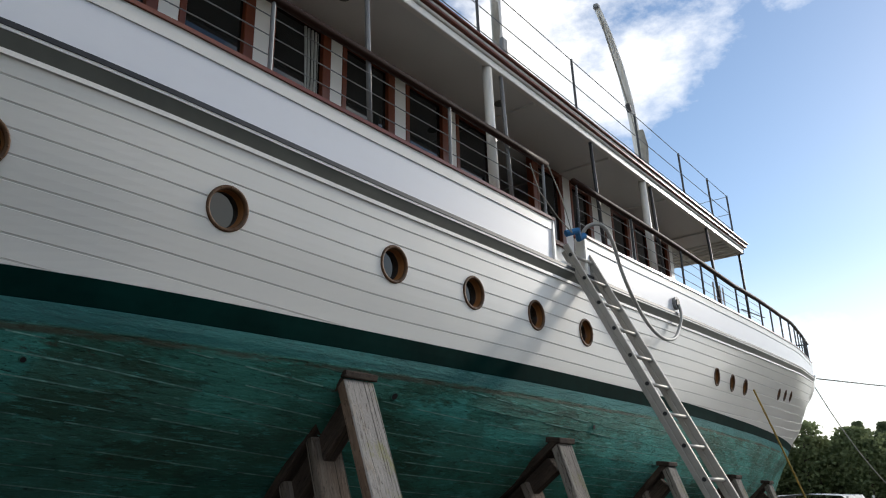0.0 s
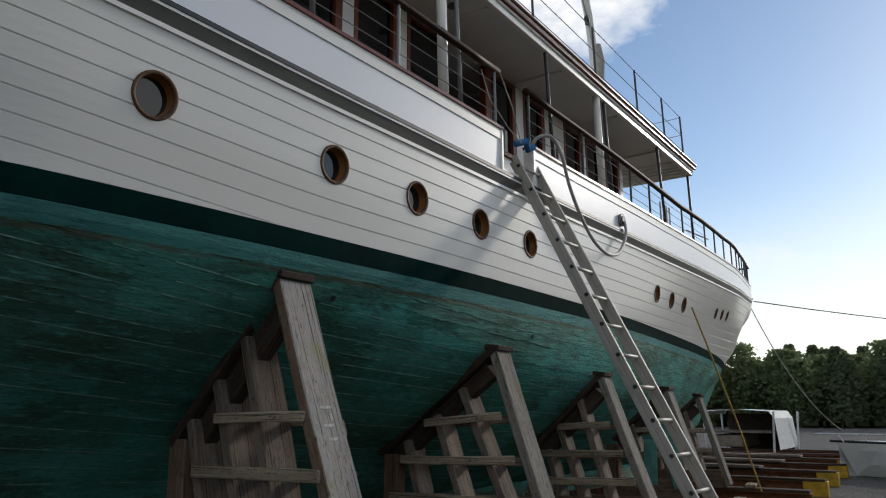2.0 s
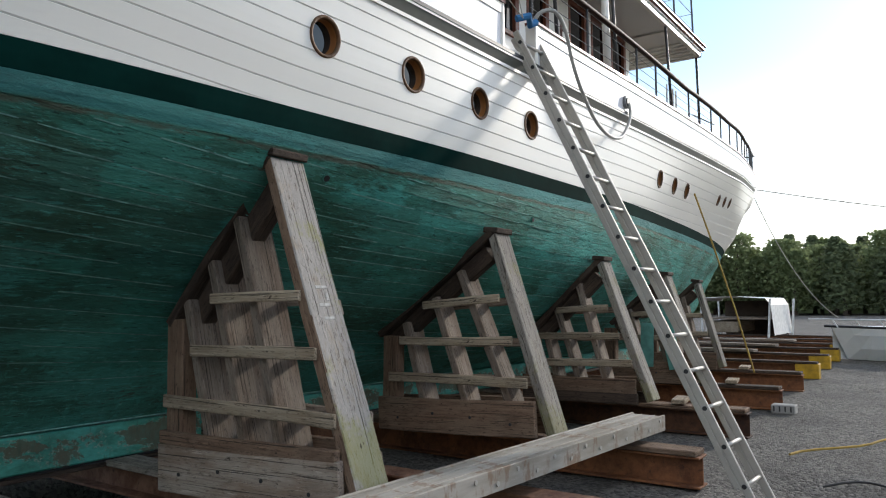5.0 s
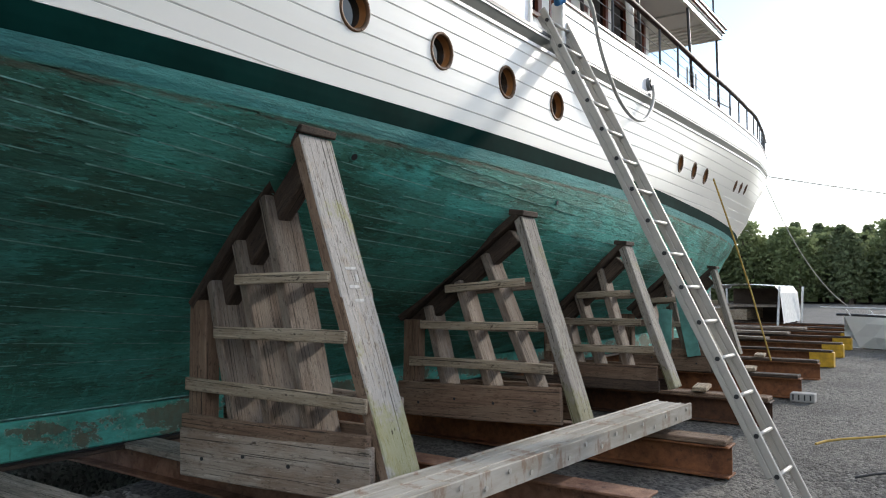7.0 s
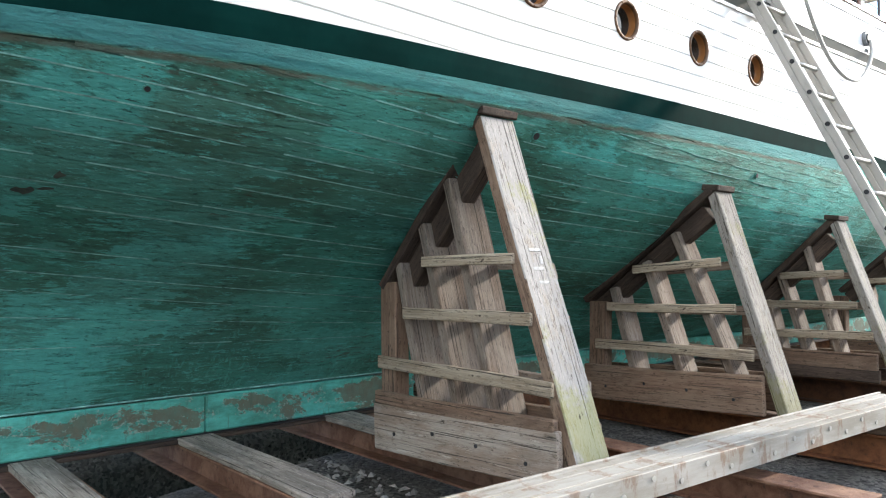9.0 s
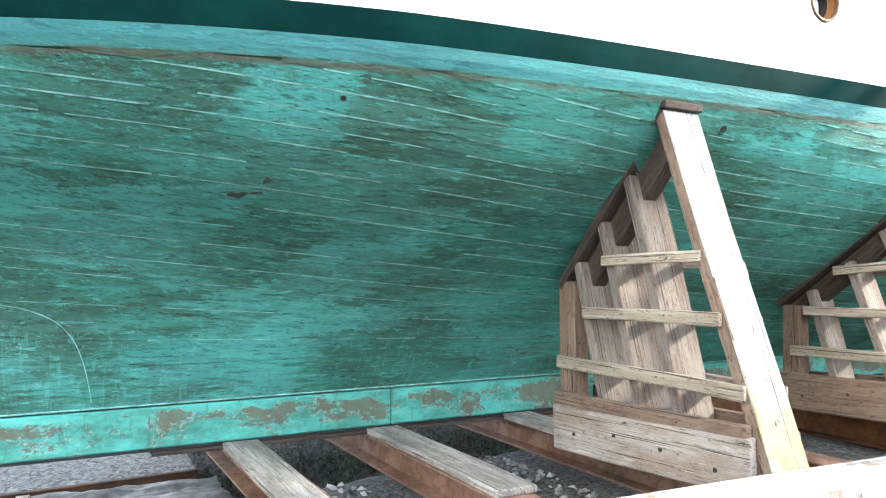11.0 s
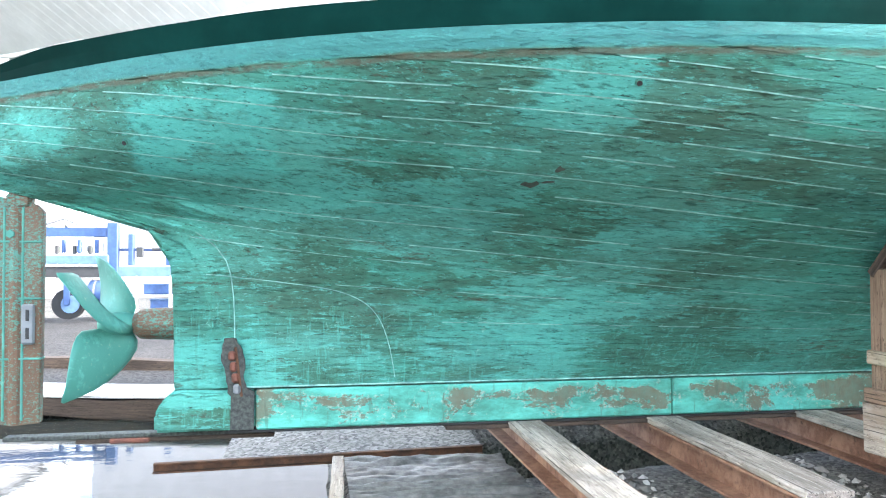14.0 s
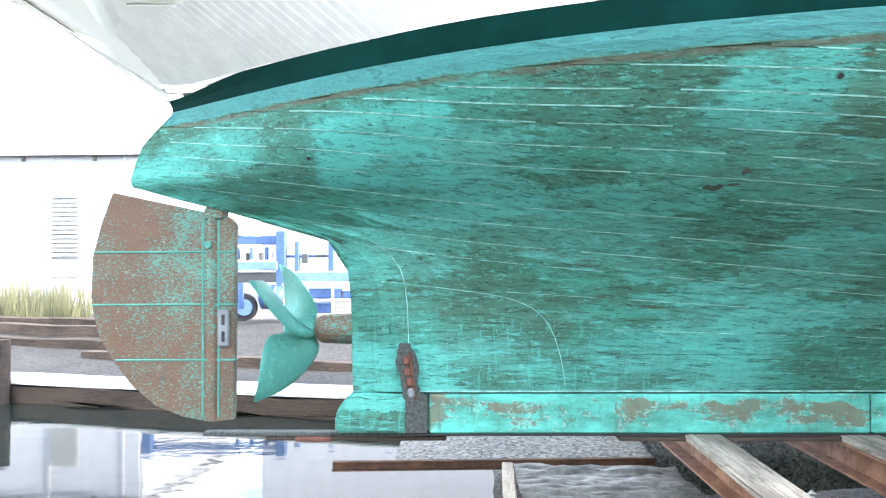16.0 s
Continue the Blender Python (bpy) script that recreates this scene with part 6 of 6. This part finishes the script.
# ---- yard beyond the bow ----
def shelter():
    s = thing("boat_shelter", "low white tarpaulin shelter on a light frame beside the slip", "shelter", at=pose(29, 0.9, 0))
    def spart(nm, bm_, mat, par, label=""):
        bm_.transform(Matrix.Translation((0, 0.75, -0.05)))
        return part(nm, bm_, mat, par, label)
    for x, y in ((28.0, 1.25), (28.0, -0.95), (31.0, 1.4), (31.0, -1.2)):
        spart("pole", tube([(x, y, 0.0), (x, y + (0.06 if y > 0 else -0.1), 1.62)], 0.04, 8), TARP, s)
    bm = bmesh.new()
    prof = [(-1.18, 0.35), (-1.08, 1.40), (-0.92, 1.64), (0.2, 1.70), (1.30, 1.66), (1.34, 1.55)]
    rows = [[bm.verts.new((x, y, z + 0.015 * math.sin(x * 7 + y * 3))) for y, z in prof] for x in np.linspace(27.9, 31.2, 8)]
    for a, b in zip(rows, rows[1:]):
        for j in range(len(prof) - 1):
            bm.faces.new((a[j], a[j + 1], b[j + 1], b[j]))
    spart("cover", bm, TARP, s)
    spart("counter", box(2.6, 1.1, 0.4, 0.02, (29.6, 0.65, 0.62)), WOOD_SLAT, s)
    spart("shelf", box(2.8, 2.2, 0.06, 0.01, (29.6, 0.2, 0.92)), WOOD_GREY, s)
    spart("back_wall", box(0.04, 2.3, 1.5, 0, (31.2, 0.1, 0.8)), WOOD_DARK, s)


shelter()


def small_boat():
    dy = -0.9
    s = thing("white_launch", "small white launch standing on the gravel with its rail up", "boat", at=pose(20.8, -4, 0))
    bm = bmesh.new()
    rows = []
    for f in np.linspace(0, 1, 14):
        y = -2.05 + dy - 6.0 * f
        w_ = 0.95 * min(1, (f * 3.2 + 0.02)) ** 0.6
        zt = 0.84 - 0.10 * f
        rows.append([bm.verts.new((20.9 + 1.0 - w_ * k, y - (0.35 * (1 - z_) if f < 0.1 else 0), z_ * zt)) for k, z_ in ((0.55, 0.0), (0.85, 0.35), (1.0, 0.75), (1.02, 1.0))] + [bm.verts.new((20.9 + 1.0 + w_ * k, y, z_ * zt)) for k, z_ in ((1.02, 1.0), (0.85, 0.35), (0.5, 0.0))])
    for a, b in zip(rows, rows[1:]):
        for j in range(6):
            bm.faces.new((a[j], a[j + 1], b[j + 1], b[j]))
        bm.faces.new((a[6], a[0], b[0], b[6]))
    bmesh.ops.recalc_face_normals(bm, faces=bm.faces[:])
    part("hull", bm, SIDING, s)
    part("gunwale", tube([(21.0, -2.0 + dy, 0.86), (20.86, -3.2 + dy, 0.83), (20.85, -6.0, 0.80), (20.85, -8.0, 0.77)], 0.03, 8), BLACK, s)
    part("rail", tube([(20.95, -1.65 + dy, 1.03), (20.95, -3.6 + dy, 1.01), (20.95, -8.0, 0.95)], 0.022, 8), TARP, s)
    for y in (-3.1, -3.6, -4.1, -4.7, -5.4):
        part("rail_post", tube([(20.92, y - 0.12, 0.82), (20.95, y, 1.01)], 0.016, 6), TARP, s)
    part("stand", box(0.10, 0.13, 0.75, 0.01, (20.1, -4.35, 0.40), turn=Matrix.Rotation(radians(8), 4, "Y")), RED_RUST, s, "rust-red boat stand")


small_boat()
for k in range(3):
    b = thing("board_stack", "grey boards stacked on the carriage beams", "boards", at=pose(21 + k, -1, 0.3))
    board("plank", (18.5 + 2.5 * k, -1.8, 0.36), (18.8 + 2.5 * k, 0.8, 0.36), 0.3, 0.06, (0, 0, 1), WOOD_GREY, b)
CONCRETE = plain("pale_concrete", (0.34, 0.33, 0.31), 0.85)
blk = thing("concrete_block", "pale slotted block beside a carriage beam", "block", at=pose(11.2, -3.86, 0))
part("block", box(0.2, 0.30, 0.12, 0.012, (11.2, -3.70, 0.05)), CONCRETE, blk)
for k in range(4):
    part("slot", box(0.205, 0.018, 0.07, 0, (11.2, -3.80 + 0.07 * k, 0.055)), BLACK, blk)


# ---- trees ----
def tree_mesh(seed, pine):
    r = random.Random(seed)
    h = r.uniform(6.6, 8.4)
    trunk = tube([(0, 0, 0), (0.1, 0.05, h * 0.4), (0.05, 0.1, h * 0.75), (0.1, 0.1, h * 0.95)], [0.2, 0.15, 0.09, 0.03], 7)
    for k in range(9):
        a, z = r.uniform(0, 6.28), h * r.uniform(0.25, 0.85)
        q = r.uniform(0.8, 2.0) * (1.1 - z / h)
        tube([(0.05, 0.05, z), (q * math.cos(a), q * math.sin(a), z + 0.35)], [0.06, 0.02], 5, bm=trunk)
    crown = bmesh.new()
    for k in range(2300):
        z = h * (1 - r.random() ** 1.25 * 0.86)
        f = (h - z) / h
        wide = (0.35 + 2.5 * f ** 0.75 * (1 - 0.35 * f)) if pine else (0.6 + 2.6 * math.sin(math.pi * min(1, f * 0.95 + 0.08)))
        lump = 0.75 + 0.4 * math.sin(z * 3.1 + seed) * math.sin(seed + k % 7)
        rad = wide * lump * math.sqrt(r.uniform(0.15, 1))
        a = r.uniform(0, 6.28)
        c0 = Vector((rad * math.cos(a), rad * math.sin(a), z + r.uniform(-0.2, 0.2)))
        s = r.uniform(0.09, 0.24)
        u = Vector((r.gauss(0, 1), r.gauss(0, 1), r.gauss(0, 0.6))).normalized()
        w_ = u.cross(Vector((r.gauss(0, 1), r.gauss(0, 1), r.gauss(0, 1)))).normalized()
        n_ = u.cross(w_) * 0.35
        vs = [crown.verts.new(c0 + p * s) for p in (u, w_ + n_, -u * 0.8, -w_ * 0.9 + n_ * 0.5)]
        crown.faces.new(vs[:3])
        crown.faces.new((vs[0], vs[2], vs[3]))
    return trunk, crown


protos = []
for sd in range(6):
    tr_, cr_ = tree_mesh(sd + 3, sd % 2 == 0)
    t = thing("shore_tree", "tall dark green tree in the wood across the creek", "tree", "wood beyond the yard")
    part("trunk", tr_, BARK, t)
    part("crown", cr_, LEAF_A if sd % 2 == 0 else LEAF_B, t)
    t.matrix_world = pose(95 + 2 * sd, 52, -0.3)
    protos.append(t)
r_ = random.Random(11)
for row, (x, n) in enumerate(((84, 52), (88, 48), (93, 44))):
    for k in range(n):
        y = -72 + 122 * k / n + r_.uniform(-0.9, 0.9)
        p_ = protos[r_.randrange(6)]
        s_ = r_.uniform(0.85, 1.15) * (1.0 if row == 0 else 1.08)
        c_ = copy_thing(p_, Matrix.Translation((x + r_.uniform(-1.5, 1.5), y, -0.4)) @ Matrix.Rotation(r_.uniform(0, 6.28), 4, "Z"))
        c_.scale = (s_ * 1.15, s_ * 1.15, s_)

# more of the wood, closing the yard on the open side and behind
for k in range(150):
    a = radians(-150 + 300 * k / 150) - radians(90)
    d_ = r_.uniform(60, 76)
    x, y = 6 + d_ * math.cos(a) * 1.15, d_ * math.sin(a)
    if x > 60 and y > -60 or y > 8:
        continue
    c_ = copy_thing(protos[r_.randrange(6)], Matrix.Translation((x, y, -0.3)) @ Matrix.Rotation(r_.uniform(0, 6.28), 4, "Z"))
    s_ = r_.uniform(1.1, 1.5)
    c_.scale = (s_ * 1.2, s_ * 1.2, s_)
bm = bmesh.new()
for row_x in (97, 101):
    last = None
    for k in range(160):
        y = -80 + k * 0.85
        z = 4.6 + 1.0 * noise.noise((y * 0.21, row_x, 0)) + 0.9 * noise.noise((y * 0.9, row_x, 4))
        cur = (bm.verts.new((row_x + 1.5 * noise.noise((y * 0.5, 2, 2)), y, -1)), bm.verts.new((row_x + 1.5 * noise.noise((y * 0.5, 7, 2)), y, z)))
        if last:
            bm.faces.new((last[0], cur[0], cur[1], last[1]))
        last = cur
wood_ = part("backdrop", bm, LEAF_A)
tagged(wood_, "dark mass of distant woodland behind the trees", "woodland", kind="structure")

# ---- across the slip: quay, bank, machinery, shed ----
def q_at(x, d=0.0):
    return quay_y(x) + d


quay = thing("timber_quay", "low timber quay with pale weathered top boards", "quay", kind="structure")
for k, z in enumerate((-0.86, -0.62, -0.38)):
    board("quay_log", (-14.0, q_at(-14.0, -0.06), z), (1.6, q_at(1.6, -0.06), z), 0.23, 0.16, (0.25, -1, 0), WOOD_DARK, quay, warp=0.02)
board("quay_top", (-14.0, q_at(-14.0, 0.25), -0.225), (1.6, q_at(1.6, 0.25), -0.225), 0.8, 0.05, (0, 0, 1), weathered_wood("bleached_boards", (0.62, 0.60, 0.57), (0.45, 0.43, 0.40)), quay)
for k, (x, d, z, w_) in enumerate(((-9.5, 3.2, 0.02, 0.30), (-9.2, 3.9, 0.22, 0.28), (-8.9, 4.6, 0.30, 0.3), (-3.4, 2.2, -0.12, 0.25))):
    lg = thing("timber_balk", "long grey timber balk lying on the gravel bank", "timber", "timbers on the bank", pose(x, q_at(x, d), z))
    board("balk", (x - 3.6, q_at(x - 3.6, d), z), (x + 3.2, q_at(x + 3.2, d - 0.2), z - 0.05), w_, 0.22, (0, 0, 1), WOOD_DARK, lg, warp=0.02)
for x in (-7.0, -12.0):
    pl = thing("quay_pile", "grey mooring pile at the quay", "pile", "mooring piles", pose(x, q_at(x, -0.25), -1))
    part("post", tube([(x, q_at(x, -0.25), -1.3), (x, q_at(x, -0.25), 0.42)], [0.13, 0.12], 12), WOOD_DARK, pl)

bm = bmesh.new()
bx, by = np.linspace(-14, 2.2, 50), np.linspace(0.66, 9.4, 30)
grid = [[bm.verts.new((x, q_at(x, d), float(ground_z(x, q_at(x, d))) + 0.03 + 0.05 * noise.noise((x * 0.9, d * 0.9, 7)) + 0.015 * noise.noise((x * 4, d * 4, 2)))) for x in bx] for d in by]
for a, b in zip(grid, grid[1:]):
    for k in range(len(bx) - 1):
        bm.faces.new((a[k], a[k + 1], b[k + 1], b[k]))
tagged(part("gravel_bank", bm, DARK_BANK, smooth=True), "dark gravel bank above the quay", "bank", kind="structure")
shed = thing("boat_shed", "long white boat shed with louvred window and gutter", "shed", at=pose(-16, 18.5, 0))
part("shed_wall", box(16.0, 0.15, 5.4, 0, (-18.6, 18.5, 2.7)), SHED, shed)
part("shed_end", box(0.15, 9.0, 5.4, 0, (-10.6, 23.0, 2.7)), SHED, shed)
part("roof_sheet", box(16.6, 9.6, 0.10, 0, (-18.6, 22.9, 5.5), turn=Matrix.Rotation(radians(4), 4, "X")), SHED, shed)
part("gutter", box(16.4, 0.14, 0.12, 0.02, (-18.5, 18.35, 5.18)), GREY_TRIM, shed, "grey gutter along the eaves")
for x in (-14.4, -12.05):
    part("downpipe_bracket", box(0.10, 0.12, 0.22, 0.01, (x, 18.36, 5.06)), GREY_TRIM, shed)
for x in np.arange(-25.5, -10.8, 2.4):
    part("wall_post", box(0.10, 0.05, 5.3, 0.01, (x, 18.40, 2.65)), SHED, shed)
wn_ = part("louvre_window", box(0.95, 0.06, 2.1, 0.01, (-13.0, 18.40, 2.85)), LOUVRE, shed, "grey louvred window")
for k in range(14):
    part("louvre", box(0.86, 0.05, 0.10, 0.004, (-13.0, 18.355, 1.90 + 0.145 * k), turn=Matrix.Rotation(radians(-28), 4, "X")), LOUVRE, wn_)
part("window_sill_panel", box(0.95, 0.05, 0.5, 0.01, (-13.0, 18.40, 1.45)), SHED, shed)


def machine():
    """Boat mover: a blue frame of columns and beams on caster wheels, with tank, engine and a rack of fenders."""
    m_ = thing("blue_boat_mover", "pale blue wheeled boat mover standing on the quay", "boat mover", at=pose(-4.6, 14.0, 0))
    def b(nm, x0, x1, z0, z1, y=14.0, d=0.2, mat=BLUE, bev=0.015):
        part(nm, box(x1 - x0, d, z1 - z0, bev, ((x0 + x1) / 2, y, (z0 + z1) / 2)), mat, m_)
    b("main_beam", -8.6, -5.02, 2.07, 2.30, 14.1, 0.3)
    b("body", -8.4, -4.95, 1.40, 1.62, 14.1, 0.8, BLUE_PALE)
    b("belly", -8.2, -4.86, 1.08, 1.34, 14.2, 0.8, DARKSTEEL)
    for x0, x1, z0, z1 in ((-5.0, -4.76, 0.95, 2.41), (-4.52, -4.40, 1.37, 2.14), (-3.64, -3.50, 1.37, 2.12), (-8.5, -8.25, 0.9, 2.4), (-2.2, -2.0, 0.9, 2.1)):
        b("column", x0, x1, z0, z1, 13.9, 0.22)
    b("cross_beam", -4.88, -1.9, 1.10, 1.34, 13.95, 0.24, BLUE_PALE)
    b("upper_tie", -4.76, -3.50, 1.72, 1.79, 14.0, 0.08)
    b("control_box", -4.33, -4.17, 1.57, 1.82, 13.85, 0.12, DARKSTEEL)
    b("beacon", -3.98, -3.72, 1.73, 1.80, 13.85, 0.06, DARKSTEEL)
    for k in range(9):
        x = -6.20 + 0.125 * k
        b("engine_part", x, x + 0.09, 1.64 + 0.03 * (k % 3), 1.86 + 0.07 * (k * 5 % 3), 13.9 + 0.05 * (k % 2), 0.14, (DARKSTEEL, BLUE, TARP)[k % 3], 0.02)
    part("exhaust", tube([(-6.0, 14.0, 2.30), (-6.0, 14.0, 2.52), (-5.8, 14.0, 2.60)], 0.05, 10), TARP, m_, smooth=True)
    part("hook_arm", tube([(-6.5, 13.9, 2.34), (-6.0, 13.9, 2.50), (-5.7, 13.9, 2.36)], 0.03, 8), STEEL, m_)
    for x in (-5.81, -7.9, -2.1):
        w_ = part("wheel", tube([(x - 0.05, 13.70, 0.44), (x - 0.05, 13.92, 0.44)], 0.36, 24), TYRE, m_)
        part("rim", tube([(x + 0.02, 13.66, 0.44), (x + 0.02, 13.72, 0.44)], 0.21, 18), BLUE_PALE, w_)
        b("fork", x - 0.12, x + 0.02, 0.42, 1.08, 13.64, 0.06)
    part("tank", tube([(-5.45, 13.9, 0.70), (-5.38, 13.9, 0.70), (-4.85, 13.9, 0.70), (-4.78, 13.9, 0.70)], [0.18, 0.31, 0.31, 0.18], 20), BLUE, m_, smooth=True)
    for x in (-5.25, -5.0):
        part("tank_band", tube([(x - 0.02, 13.9, 0.70), (x + 0.02, 13.9, 0.70)], 0.322, 20), STEEL, m_)
    rack = thing("steel_rack", "pale tubular rack holding blue crates beside the quay", "rack", at=pose(-3.8, 13.5, 0))
    for z in (0.26, 0.63, 1.03):
        for y in (13.3, 13.8):
            part("rack_bar", tube([(-4.72, y, z), (-2.4, y, z + 0.02)], 0.028, 6), TARP, rack)
    for x in (-4.66, -4.21, -3.44, -2.6):
        part("rack_post", tube([(x, 13.3, -0.05), (x, 13.3, 1.12)], 0.036, 6), TARP, rack)
    for x0, x1, z0, z1 in ((-4.06, -3.25, 0.68, 0.92), (-3.91, -3.47, 0.30, 0.55), (-3.2, -2.8, 0.66, 0.86)):
        cr = thing("blue_crate", "blue plastic crate standing on a rack", "crate", "crates on the rack", pose((x0 + x1) / 2, 13.55, z0))
        part("body", box(x1 - x0, 0.36, z1 - z0, 0.02, ((x0 + x1) / 2, 13.55, (z0 + z1) / 2)), BLUE, cr)
        part("rim", box(x1 - x0 + 0.03, 0.40, 0.03, 0.008, ((x0 + x1) / 2, 13.55, z1)), BLUE_PALE, cr)


machine()
back = thing("hangar", "large pale shed wall beyond the crane", "shed", at=pose(2, 32, 0))
part("hangar_wall", box(26, 0.2, 9.5, 0, (3.0, 31.0, 4.75)), SHED, back)
bm = bmesh.new()
gr = random.Random(4)
for k in range(1800):
    x, y = gr.uniform(-17, -11.4), gr.uniform(14.0, 17.8)
    h = gr.uniform(0.6, 1.5)
    a = gr.uniform(0, 6.28)
    d_ = Vector((math.cos(a), math.sin(a), 0)) * 0.02
    lean = Vector((gr.uniform(-0.25, 0.25), gr.uniform(-0.25, 0.25), 0)) * h
    p = Vector((x, y, 0))
    v = [bm.verts.new(p - d_), bm.verts.new(p + d_), bm.verts.new(p + lean + Vector((0, 0, h)))]
    bm.faces.new(v)
gs = part("tall_grass", bm, GRASS)
tagged(gs, "dry tall grass growing along the shed", "grass", kind="stuff")
